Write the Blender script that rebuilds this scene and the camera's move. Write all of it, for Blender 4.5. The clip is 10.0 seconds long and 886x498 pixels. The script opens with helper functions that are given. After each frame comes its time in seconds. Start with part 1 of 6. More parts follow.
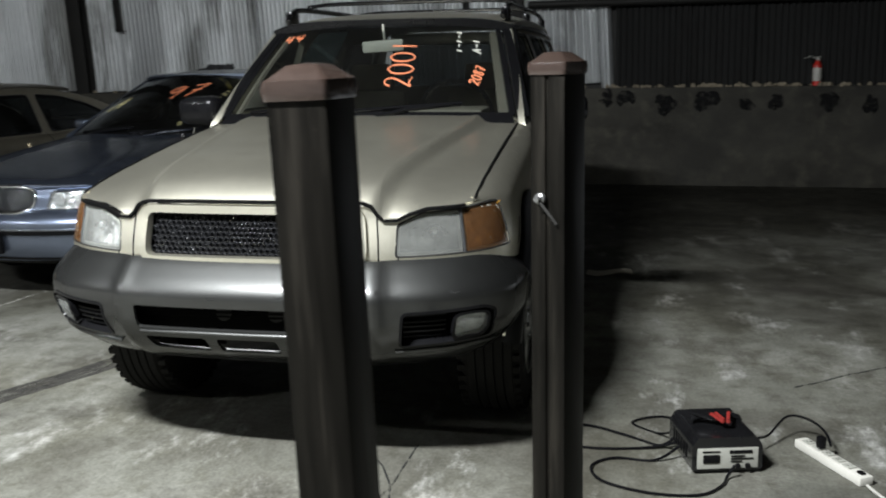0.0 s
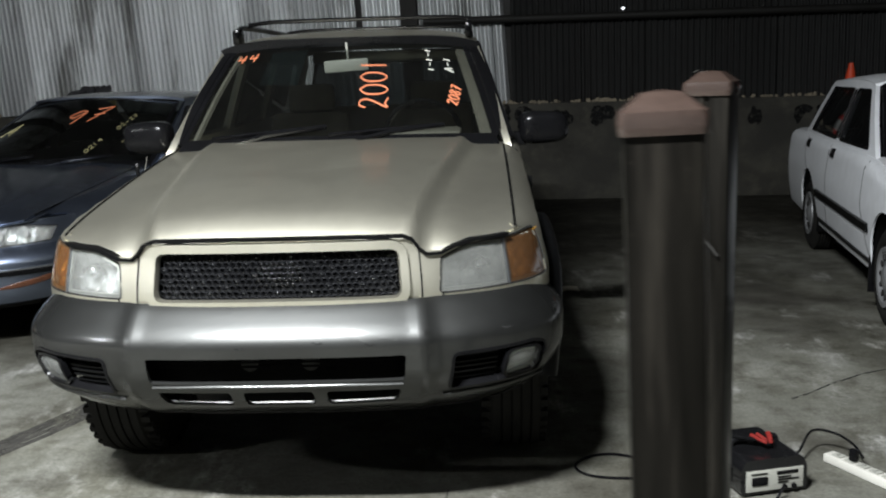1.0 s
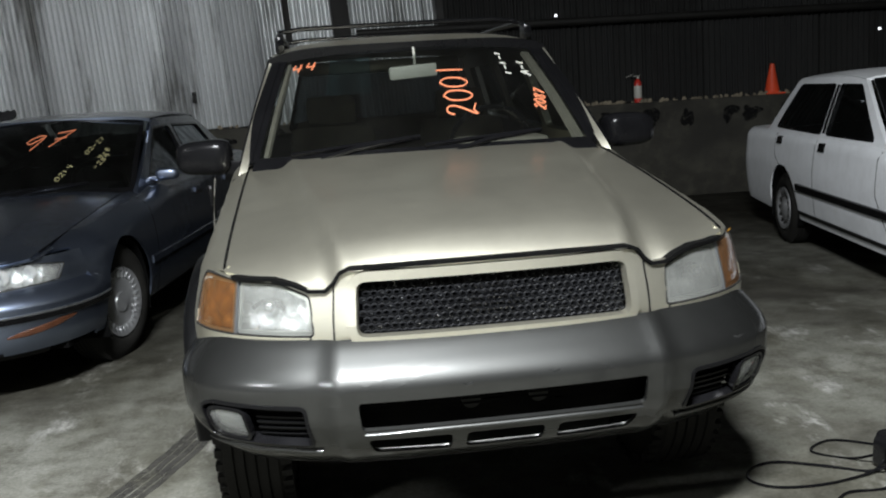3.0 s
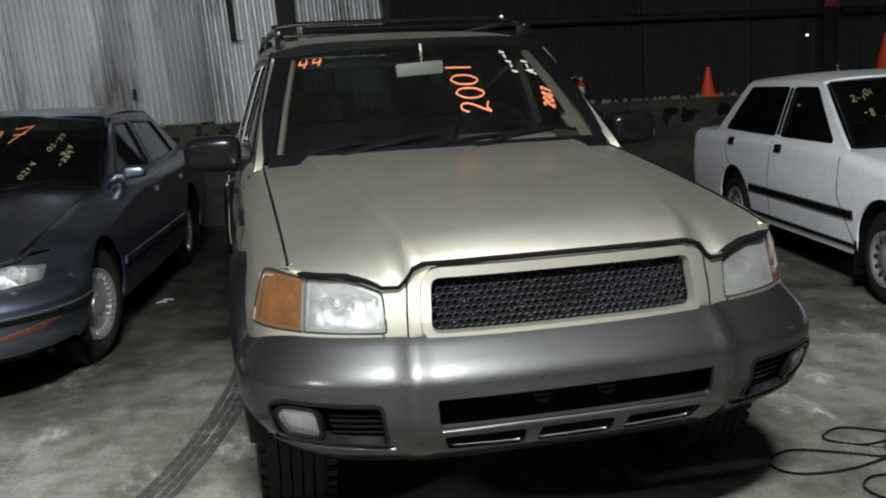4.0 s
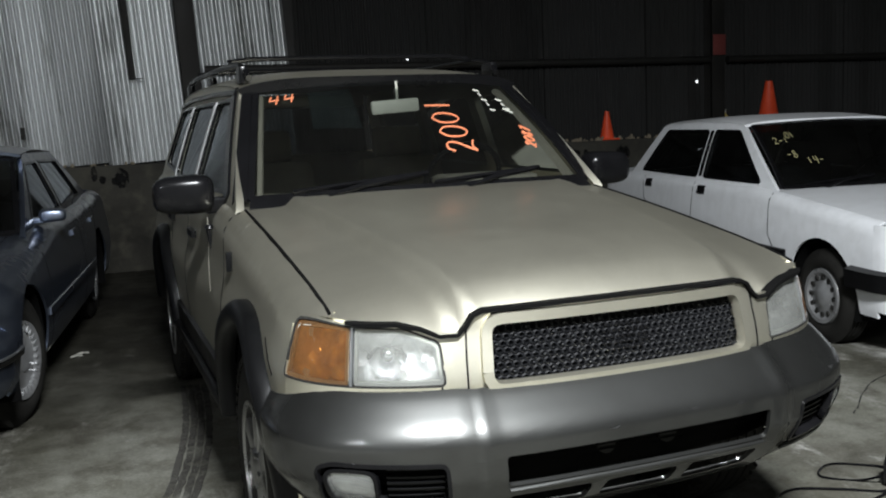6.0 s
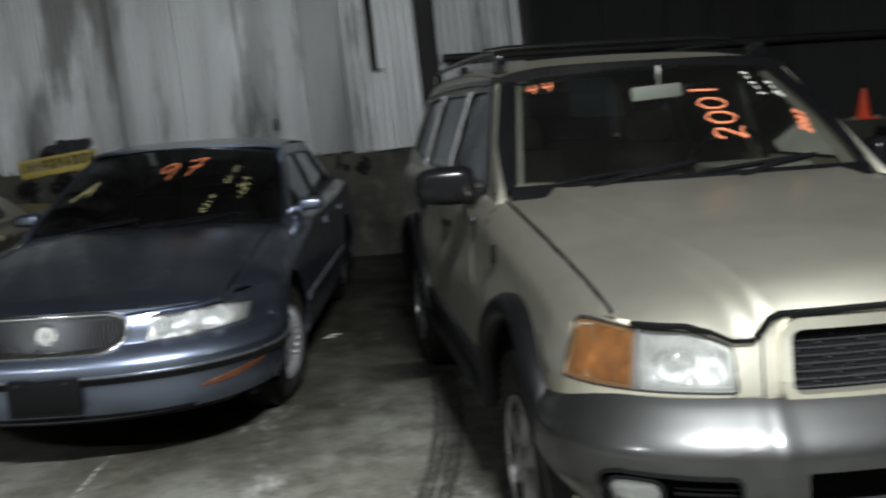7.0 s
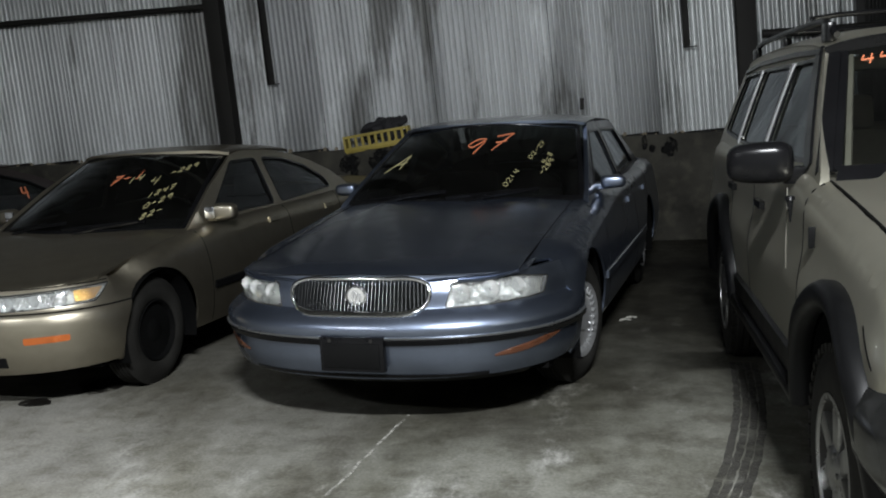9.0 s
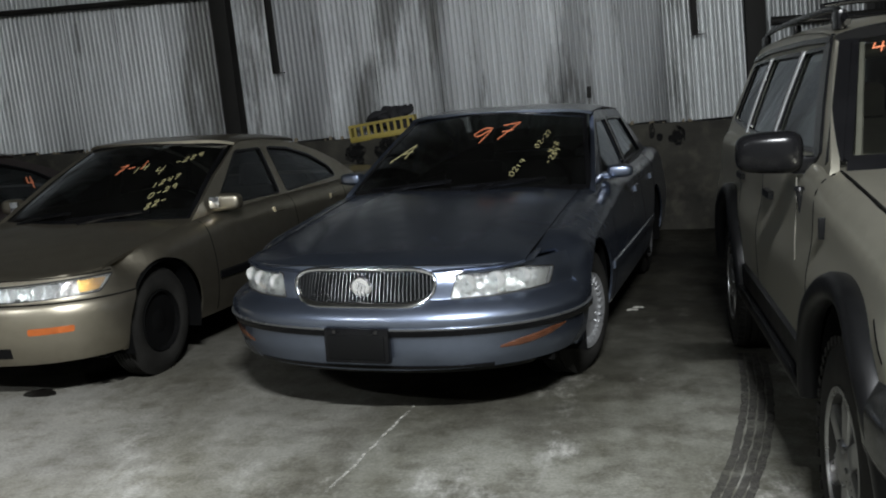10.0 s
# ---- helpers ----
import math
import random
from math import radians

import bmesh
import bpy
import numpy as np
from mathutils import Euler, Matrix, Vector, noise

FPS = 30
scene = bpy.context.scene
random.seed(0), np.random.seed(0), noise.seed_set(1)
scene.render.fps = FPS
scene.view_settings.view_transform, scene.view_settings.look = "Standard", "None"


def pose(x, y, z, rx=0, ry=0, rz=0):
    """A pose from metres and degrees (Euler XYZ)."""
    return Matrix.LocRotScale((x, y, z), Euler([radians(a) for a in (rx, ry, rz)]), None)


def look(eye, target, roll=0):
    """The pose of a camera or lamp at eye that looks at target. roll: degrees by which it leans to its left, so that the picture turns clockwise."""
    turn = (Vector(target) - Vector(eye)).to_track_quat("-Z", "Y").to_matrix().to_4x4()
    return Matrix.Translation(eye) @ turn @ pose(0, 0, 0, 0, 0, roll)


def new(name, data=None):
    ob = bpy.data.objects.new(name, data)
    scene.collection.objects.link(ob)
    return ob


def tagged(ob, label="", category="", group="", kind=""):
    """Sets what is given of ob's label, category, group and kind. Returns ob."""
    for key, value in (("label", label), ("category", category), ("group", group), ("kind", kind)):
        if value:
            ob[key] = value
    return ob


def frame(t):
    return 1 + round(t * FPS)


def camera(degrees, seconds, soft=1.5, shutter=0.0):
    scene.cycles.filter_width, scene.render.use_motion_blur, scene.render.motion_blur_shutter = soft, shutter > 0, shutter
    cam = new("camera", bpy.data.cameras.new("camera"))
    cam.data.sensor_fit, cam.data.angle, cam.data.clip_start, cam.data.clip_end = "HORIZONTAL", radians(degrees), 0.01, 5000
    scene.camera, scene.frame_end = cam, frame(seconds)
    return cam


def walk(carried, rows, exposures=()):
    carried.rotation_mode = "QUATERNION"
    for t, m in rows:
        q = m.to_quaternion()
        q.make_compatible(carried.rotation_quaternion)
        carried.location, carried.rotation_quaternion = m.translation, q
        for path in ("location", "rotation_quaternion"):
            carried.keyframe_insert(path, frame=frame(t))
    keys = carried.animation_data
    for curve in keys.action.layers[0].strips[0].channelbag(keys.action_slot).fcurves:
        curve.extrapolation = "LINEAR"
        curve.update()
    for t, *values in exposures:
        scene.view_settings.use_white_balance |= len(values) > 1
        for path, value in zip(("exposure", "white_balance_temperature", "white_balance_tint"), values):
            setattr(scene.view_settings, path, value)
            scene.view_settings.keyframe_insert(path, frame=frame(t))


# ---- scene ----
cam = camera(50.2, 10.0, soft=2.0, shutter=0.5)
PATH = [
    (0, (1.29, -2.996, 1.441), (0.895, -1.075, 1.05), -1.0),
    (0.5, (0.958, -2.915, 1.434), (0.748, -0.965, 1.043), -1.2),
    (1, (0.632, -2.858, 1.467), (0.554, -0.893, 1.102), -1.7),
    (1.5, (0.324, -2.836, 1.481), (0.337, -0.87, 1.117), -2.4),
    (2, (0.034, -2.72, 1.481), (0.13, -0.757, 1.111), -3.2),
    (2.5, (-0.2, -2.586, 1.458), (-0.041, -0.623, 1.111), -3.6),
    (4, (-0.893, -2.449, 1.469), (-0.462, -0.529, 1.115), -2.8),
    (4.5, (-1.036, -2.312, 1.464), (-0.517, -0.413, 1.114), -2.8),
    (5, (-1.176, -2.229, 1.454), (-0.545, -0.36, 1.121), -2.4),
    (5.2, (-1.237, -2.197, 1.461), (-0.552, -0.344, 1.153), -2.2),
    (6.3, (-1.347, -2.068, 1.466), (-0.635, -0.219, 1.194), -2.3),
    (6.5, (-1.368, -2.015, 1.464), (-0.763, -0.132, 1.188), -2.6),
    (7, (-1.465, -2.02, 1.497), (-1.199, -0.059, 1.208), -3.6),
    (7.5, (-1.505, -2.04, 1.496), (-1.61, -0.061, 1.222), -3.8),
    (8, (-1.498, -1.995, 1.468), (-1.822, -0.039, 1.198), -3.8),
    (8.5, (-1.474, -1.97, 1.464), (-1.835, -0.022, 1.188), -4.0),
    (9, (-1.467, -1.947, 1.451), (-1.827, 0.0, 1.166), -3.3),
    (9.5, (-1.454, -1.907, 1.445), (-1.818, 0.038, 1.153), -3.3),
    (10, (-1.465, -1.912, 1.455), (-1.84, 0.028, 1.147), -3.4),
]
walk(cam, [(t, look(eye, target, roll)) for t, eye, target, roll in PATH])


# ---------------------------------------------------------------- world and light
world = bpy.data.worlds.new("world")
scene.world = world
world.use_nodes = True
world.node_tree.nodes["Background"].inputs[0].default_value = (0.75, 0.85, 1.0, 1)
world.node_tree.nodes["Background"].inputs[1].default_value = 0.01


def tube_lamp(place, length, watts, colour):
    """A long shop lamp hung in the hall over the lane, shining down and a little towards the cars; also used for an
    added fill.
    """
    data = bpy.data.lights.new("tube_lamp", "AREA")
    data.shape, data.size, data.size_y = "RECTANGLE", length, 0.15
    data.energy, data.color = watts, colour
    ob = new("tube_lamp", data)
    ob.matrix_world = pose(*place, 2, 0, 0)
    return ob


tube_lamp((-0.9, -3.0, 4.5), 1.2, 1330, (0.93, 0.965, 1.0))
# added fill with no known source, brightens the cars and floor at the left
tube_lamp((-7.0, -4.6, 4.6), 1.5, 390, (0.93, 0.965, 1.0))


# ---------------------------------------------------------------- materials
def nodes_of(name):
    m = bpy.data.materials.new(name)
    m.use_nodes = True
    nt = m.node_tree
    return m, nt, nt.nodes["Principled BSDF"]


def ramp(nt, source, stops):
    r = nt.nodes.new("ShaderNodeValToRGB")
    while len(r.color_ramp.elements) < len(stops):
        r.color_ramp.elements.new(0.5)
    for e, (p, c) in zip(r.color_ramp.elements, stops):
        e.position = p
        e.color = (*c, 1) if len(c) == 3 else c
    nt.links.new(source, r.inputs[0])
    return r.outputs[0]


def noise_tex(nt, scale, detail=4.0, rough=0.55, stretch=(1, 1, 1), kind="Object"):
    tc = nt.nodes.new("ShaderNodeTexCoord")
    mp = nt.nodes.new("ShaderNodeMapping")
    mp.inputs["Scale"].default_value = stretch
    n = nt.nodes.new("ShaderNodeTexNoise")
    n.inputs["Scale"].default_value, n.inputs["Detail"].default_value, n.inputs["Roughness"].default_value = scale, detail, rough
    place = nt.nodes.new("ShaderNodeNewGeometry").outputs["Position"] if kind == "World" else tc.outputs[kind]
    nt.links.new(place, mp.inputs[0])
    nt.links.new(mp.outputs[0], n.inputs["Vector"])
    return n.outputs["Fac"]


def blend(nt, fac, a, b, mode="MIX"):
    m = nt.nodes.new("ShaderNodeMix")
    m.data_type, m.blend_type = "RGBA", mode
    for sock, v in ((m.inputs["Factor"], fac), (m.inputs["A"], a), (m.inputs["B"], b)):
        if isinstance(v, (int, float)):
            sock.default_value = v
        elif isinstance(v, tuple):
            sock.default_value = (*v, 1)
        else:
            nt.links.new(v, sock)
    return m.outputs["Result"]


def bump(nt, bsdf, height, strength, distance):
    b = nt.nodes.new("ShaderNodeBump")
    b.inputs["Strength"].default_value, b.inputs["Distance"].default_value = strength, distance
    nt.links.new(height, b.inputs["Height"])
    nt.links.new(b.outputs[0], bsdf.inputs["Normal"])


def plain(name, colour, rough=0.5, metal=0.0, vary=0.25, scale=18.0, grain=0.0, coat=0.0, spec=0.5):
    """Paint, plastic, rubber or metal with a two-scale mottling in colour and gloss."""
    m, nt, b = nodes_of(name)
    big, fine = noise_tex(nt, scale * 0.25, 3), noise_tex(nt, scale * 4, 3)
    dark = tuple(c * (1 - vary) for c in colour)
    lite = tuple(min(1, c * (1 + vary * 0.5)) for c in colour)
    c = ramp(nt, big, [(0.3, dark), (0.7, lite)])
    c = blend(nt, 0.25, c, ramp(nt, fine, [(0.35, dark), (0.65, lite)]))
    nt.links.new(c, b.inputs["Base Color"])
    r = ramp(nt, big, [(0.3, (rough * 0.85,) * 3), (0.7, (min(1, rough * 1.2),) * 3)])
    nt.links.new(r, b.inputs["Roughness"])
    b.inputs["Metallic"].default_value = metal
    b.inputs["Specular IOR Level"].default_value = spec
    b.inputs["Coat Weight"].default_value = coat
    b.inputs["Coat Roughness"].default_value = 0.08
    if grain:
        bump(nt, b, fine, 0.4, grain)
    return m


def car_paint(name, colour, dust, metal=0.35, rough=0.32, coat=0.7, amount=0.35, sheen=0.1, edge=1.0):
    """Metallic paint under clear coat with a film of dust in patches."""
    m, nt, b = nodes_of(name)
    big, mid, flake = noise_tex(nt, 2.2, 5, 0.65), noise_tex(nt, 11, 6, 0.6), noise_tex(nt, 900, 1)
    base = blend(nt, 0.18, colour, ramp(nt, flake, [(0.4, tuple(c * 0.6 for c in colour)), (0.6, tuple(min(1, c * 1.5) for c in colour))]))
    film = ramp(nt, mid, [(0.42, (0, 0, 0)), (0.8, (amount,) * 3)])
    c = blend(nt, film, base, dust)
    nt.links.new(c, b.inputs["Base Color"])
    nt.links.new(ramp(nt, big, [(0.3, (rough * 0.94,) * 3), (0.75, (rough * 1.08,) * 3)]), b.inputs["Roughness"])
    b.inputs["Metallic"].default_value = metal
    b.inputs["Specular Tint"].default_value = (edge, edge, edge, 1)
    b.inputs["Coat Weight"].default_value = coat
    nt.links.new(ramp(nt, mid, [(0.35, (sheen,) * 3), (0.75, (sheen + 0.12,) * 3)]), b.inputs["Coat Roughness"])
    return m


def stain(name, colour, rough, scale, low, high):
    """A patchy coat that lets the ground show where it is worn away."""
    m, nt, b = nodes_of(name)
    tr, mix = nt.nodes.new("ShaderNodeBsdfTransparent"), nt.nodes.new("ShaderNodeMixShader")
    nt.links.new(ramp(nt, noise_tex(nt, scale * 3, 4), [(0.3, tuple(c * 0.6 for c in colour)), (0.7, tuple(c * 1.3 for c in colour))]), b.inputs["Base Color"])
    b.inputs["Roughness"].default_value = rough
    nt.links.new(ramp(nt, noise_tex(nt, scale, 7, 0.7), [(low, (0,) * 3), (high, (0.92,) * 3)]), mix.inputs[0])
    nt.links.new(tr.outputs[0], mix.inputs[1])
    nt.links.new(b.outputs[0], mix.inputs[2])
    nt.links.new(mix.outputs[0], nt.nodes["Material Output"].inputs[0])
    return m


def glass(name, tint, gloss=0.1, haze=0.0, film=(0.55, 0.55, 0.5)):
    """A thin pane: see-through, tinted, with a mirror coat that grows at a slant and a faint film of dust."""
    m, nt, b = nodes_of(name)
    nt.nodes.remove(b)
    tr, gl, mix = nt.nodes.new("ShaderNodeBsdfTransparent"), nt.nodes.new("ShaderNodeBsdfGlossy"), nt.nodes.new("ShaderNodeMixShader")
    tr.inputs[0].default_value = (*tint, 1)
    gl.inputs["Roughness"].default_value = 0.04
    gl.inputs[0].default_value = (0.9, 0.95, 1.0, 1)
    lw = nt.nodes.new("ShaderNodeFresnel")
    lw.inputs["IOR"].default_value = 1.45 + gloss
    nt.links.new(lw.outputs[0], mix.inputs[0])
    nt.links.new(tr.outputs[0], mix.inputs[1])
    nt.links.new(gl.outputs[0], mix.inputs[2])
    out = mix.outputs[0]
    if haze:
        df, mx = nt.nodes.new("ShaderNodeBsdfDiffuse"), nt.nodes.new("ShaderNodeMixShader")
        df.inputs[0].default_value = (*film, 1)
        nt.links.new(ramp(nt, noise_tex(nt, 5, 5), [(0.3, (haze * 0.4,) * 3), (0.75, (haze,) * 3)]), mx.inputs[0])
        nt.links.new(out, mx.inputs[1])
        nt.links.new(df.outputs[0], mx.inputs[2])
        out = mx.outputs[0]
    nt.links.new(out, nt.nodes["Material Output"].inputs[0])
    return m


def concrete_floor():
    m, nt, b = nodes_of("worn_concrete")
    big, mid, fine = noise_tex(nt, 0.5, 7, 0.66), noise_tex(nt, 3.1, 8, 0.68), noise_tex(nt, 70, 6, 0.65)
    c = ramp(nt, big, [(0.36, (0.066, 0.063, 0.051)), (0.46, (0.135, 0.134, 0.112)), (0.55, (0.20, 0.20, 0.172)), (0.65, (0.27, 0.27, 0.237))])
    c = blend(nt, ramp(nt, mid, [(0.47, (0.0,) * 3), (0.62, (0.75,) * 3)]), c, (0.09, 0.086, 0.07))
    c = blend(nt, ramp(nt, noise_tex(nt, 1.5, 9, 0.72, (1.6, 0.8, 1)), [(0.55, (0,) * 3), (0.64, (0.85,) * 3)]), c, (0.34, 0.34, 0.315))
    c = blend(nt, ramp(nt, noise_tex(nt, 0.8, 7, 0.65, (0.7, 1.3, 1)), [(0.57, (0,) * 3), (0.66, (0.8,) * 3)]), c, (0.05, 0.046, 0.038))
    c = blend(nt, ramp(nt, noise_tex(nt, 14, 5, 0.7), [(0.60, (0,) * 3), (0.74, (0.35,) * 3)]), c, (0.07, 0.066, 0.056))
    # painted shade with some dirt: the floor darkens into the bays, with an uneven border
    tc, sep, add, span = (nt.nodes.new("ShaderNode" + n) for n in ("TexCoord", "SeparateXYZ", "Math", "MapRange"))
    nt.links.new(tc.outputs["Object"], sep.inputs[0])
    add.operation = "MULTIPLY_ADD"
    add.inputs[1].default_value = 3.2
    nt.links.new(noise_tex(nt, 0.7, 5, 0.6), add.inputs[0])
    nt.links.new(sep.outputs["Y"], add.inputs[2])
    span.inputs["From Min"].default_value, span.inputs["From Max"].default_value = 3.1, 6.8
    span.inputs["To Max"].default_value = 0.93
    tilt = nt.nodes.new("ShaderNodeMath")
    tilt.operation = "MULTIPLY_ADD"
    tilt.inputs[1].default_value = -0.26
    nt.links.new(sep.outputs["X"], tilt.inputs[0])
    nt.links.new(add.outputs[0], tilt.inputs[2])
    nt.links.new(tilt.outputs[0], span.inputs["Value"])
    # the floor grows paler towards -x, with an uneven border
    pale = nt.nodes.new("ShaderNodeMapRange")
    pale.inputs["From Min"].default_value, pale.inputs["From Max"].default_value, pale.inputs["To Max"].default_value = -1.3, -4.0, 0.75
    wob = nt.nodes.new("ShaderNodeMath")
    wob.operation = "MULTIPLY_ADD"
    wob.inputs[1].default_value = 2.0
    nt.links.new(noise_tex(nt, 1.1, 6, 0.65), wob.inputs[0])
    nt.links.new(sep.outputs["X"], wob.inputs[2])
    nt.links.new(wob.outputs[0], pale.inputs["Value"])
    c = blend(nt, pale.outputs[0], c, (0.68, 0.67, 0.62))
    # broad damp-looking stains over all of it
    c = blend(nt, ramp(nt, noise_tex(nt, 1.0, 6, 0.62, (1.3, 0.6, 1)), [(0.46, (0,) * 3), (0.60, (0.62,) * 3)]), c, blend(nt, 1.0, c, (0.42, 0.40, 0.33), "MULTIPLY"))
    c = blend(nt, ramp(nt, noise_tex(nt, 2.4, 9, 0.75, (1.0, 0.5, 1)), [(0.60, (0,) * 3), (0.68, (0.5,) * 3)]), c, (0.50, 0.49, 0.45))
    # the painted shade of the bays, multiplied into the floor colour
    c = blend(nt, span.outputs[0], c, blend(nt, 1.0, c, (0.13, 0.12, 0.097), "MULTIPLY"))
    c = blend(nt, 1.0, c, ramp(nt, noise_tex(nt, 6.5, 10, 0.76), [(0.38, (0.60, 0.59, 0.56)), (0.5, (0.83,) * 3), (0.62, (0.90,) * 3)]), "MULTIPLY")
    c = blend(nt, 0.5, c, ramp(nt, fine, [(0.3, (0.22,) * 3), (0.7, (0.75,) * 3)]), "OVERLAY")
    nt.links.new(c, b.inputs["Base Color"])
    nt.links.new(ramp(nt, mid, [(0.35, (0.62,) * 3), (0.7, (0.9,) * 3)]), b.inputs["Roughness"])
    b.inputs["Specular IOR Level"].default_value = 0.2
    bump(nt, b, fine, 0.3, 0.005)
    return m


def corrugated(name, low, high, streak, metal, rough):
    """Old metal sheet, each panel of its own shade, with long vertical streaks and blotches."""
    m, nt, b = nodes_of(name)
    info = nt.nodes.new("ShaderNodeObjectInfo")
    st = noise_tex(nt, 1.5, 6, 0.6, (1.7, 1, 0.10), "World")
    mid = tuple(0.35 * a + 0.65 * b_ for a, b_ in zip(low, high))
    c = ramp(nt, st, [(0.33, low), (0.46, mid), (0.60, high)])
    c = blend(nt, ramp(nt, info.outputs["Random"], [(0.0, (0.0,) * 3), (0.35, (0.05,) * 3), (0.7, (0.35,) * 3), (1.0, (0.75,) * 3)]), c, tuple(v * 0.45 for v in high))
    c = blend(nt, ramp(nt, noise_tex(nt, 0.9, 8, 0.7, (1.7, 1, 0.28), "World"), [(0.53, (0,) * 3), (0.60, (0.75,) * 3)]), c, streak)
    c = blend(nt, ramp(nt, noise_tex(nt, 2.3, 8, 0.7, (1.2, 1, 0.3), "World"), [(0.58, (0,) * 3), (0.68, (0.6,) * 3)]), c, tuple(min(1, v * 1.25) for v in high))
    c = blend(nt, ramp(nt, noise_tex(nt, 30, 5, 0.7, (1, 1, 1), "World"), [(0.60, (0,) * 3), (0.72, (0.5,) * 3)]), c, streak)
    nt.links.new(c, b.inputs["Base Color"])
    b.inputs["Metallic"].default_value = metal
    nt.links.new(ramp(nt, st, [(0.3, (rough * 0.8,) * 3), (0.7, (rough * 1.25,) * 3)]), b.inputs["Roughness"])
    bump(nt, b, noise_tex(nt, 40, 4), 0.15, 0.003)
    return m


def dado_concrete():
    m, nt, b = nodes_of("stained_wall_concrete")
    big, mid = noise_tex(nt, 0.8, 6, 0.65, (1, 1, 1.5)), noise_tex(nt, 6, 6)
    c = ramp(nt, big, [(0.33, (0.013, 0.012, 0.0092)), (0.66, (0.062, 0.059, 0.047))])
    c = blend(nt, ramp(nt, mid, [(0.5, (0,) * 3), (0.7, (0.6,) * 3)]), c, (0.08, 0.075, 0.057))
    c = blend(nt, ramp(nt, noise_tex(nt, 0.9, 5, 0.6, (0.9, 1, 0.9)), [(0.52, (0,) * 3), (0.66, (0.85,) * 3)]), c, (0.025, 0.024, 0.02))
    nt.links.new(c, b.inputs["Base Color"])
    b.inputs["Roughness"].default_value = 0.9
    bump(nt, b, noise_tex(nt, 25, 6), 0.5, 0.01)
    return m


def post_paint():
    """Old brown-black paint with long upright streaks and worn spots."""
    m, nt, b = nodes_of("streaked_post_paint")
    st = noise_tex(nt, 26, 6, 0.65, (1, 1, 0.06))
    c = ramp(nt, st, [(0.36, (0.0016, 0.0015, 0.0012)), (0.55, (0.0048, 0.0043, 0.0034)), (0.70, (0.013, 0.0115, 0.009))])
    c = blend(nt, ramp(nt, noise_tex(nt, 45, 5, 0.7), [(0.64, (0,) * 3), (0.74, (0.6,) * 3)]), c, (0.03, 0.026, 0.02))
    nt.links.new(c, b.inputs["Base Color"])
    nt.links.new(ramp(nt, st, [(0.35, (0.3,) * 3), (0.7, (0.5,) * 3)]), b.inputs["Roughness"])
    b.inputs["Specular IOR Level"].default_value = 0.1
    bump(nt, b, noise_tex(nt, 60, 4), 0.25, 0.001)
    return m


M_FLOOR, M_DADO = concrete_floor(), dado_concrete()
M_ZINC = corrugated("weathered_zinc_sheet", (0.30, 0.308, 0.306), (0.64, 0.66, 0.66), (0.15, 0.15, 0.14), 0.68, 0.37)
M_RUST = corrugated("dark_rusty_sheet", (0.0045, 0.0046, 0.0043), (0.0165, 0.0168, 0.0155), (0.006, 0.0053, 0.0043), 0.1, 0.7)
M_STEEL = plain("dark_old_steel", (0.02, 0.0193, 0.0175), 0.6, 0.2, 0.4, 14, 0.002, spec=0.3)
M_CEIL = plain("bounce_roof_grey", (0.14, 0.14, 0.135), 0.8)
M_HALL = plain("bounce_wall_grey", (0.30, 0.305, 0.30), 0.7, 0, 0.4, 2)
M_POST = post_paint()
M_CAP = plain("glossy_brown_cap", (0.030, 0.020, 0.016), 0.24, 0.0, 0.5, 30, 0.002, 0.7)
M_BLACK = plain("black_plastic", (0.005, 0.005, 0.0055), 0.2, 0, 0.3, 30, 0, spec=0.16)
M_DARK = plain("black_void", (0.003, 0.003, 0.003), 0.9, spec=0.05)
M_RUBBER = plain("tyre_rubber", (0.017, 0.0165, 0.015), 0.75, 0, 0.4, 20, 0.001, spec=0.08)
M_CHROME = plain("bright_chrome", (0.75, 0.76, 0.78), 0.12, 1.0, 0.1)
M_REFLECT = plain("lamp_reflector", (0.84, 0.855, 0.84), 0.13, 0.7, 0.4, 60, 0.008)
M_ALLOY = plain("worn_alloy", (0.26, 0.26, 0.255), 0.3, 0.8, 0.3, 30)
M_HUBCAP = plain("silver_wheel_cover", (0.37, 0.375, 0.38), 0.3, 0.6, 0.25, 30)
M_LENS = glass("clear_lamp_lens", (0.95, 0.97, 0.96), 0.1, 0.12, (0.88, 0.90, 0.88))
M_LENSH = glass("hazy_lamp_lens", (0.95, 0.97, 0.96), 0.1, 0.16, (0.90, 0.92, 0.86))
M_FOGL = glass("fog_lamp_lens", (0.95, 0.97, 0.96), 0.1, 0.15, (0.7, 0.71, 0.68))
M_AMBERL = glass("amber_lens", (1.0, 0.80, 0.58), 0.1, 0.08, (1.0, 0.50, 0.22))
M_GLASS = glass("dusty_windscreen", (0.58, 0.605, 0.585), 0.05, 0.006)
M_DGLASS = glass("dark_side_glass", (0.15, 0.165, 0.165), -0.15, 0.005)
M_ORANGE = plain("orange_wax_marker", (0.62, 0.19, 0.085), 0.7, 0, 0.15)
M_YELLOW = plain("yellow_wax_marker", (0.33, 0.30, 0.15), 0.7, 0, 0.15)
M_WHITEM = plain("white_wax_marker", (0.5, 0.5, 0.44), 0.7, 0, 0.15)
M_GOLD = car_paint("beige_metallic_paint", (0.80, 0.765, 0.62), (0.24, 0.23, 0.18), 0.95, 0.36, 0.5, 0.10, 0.15, 0.05)
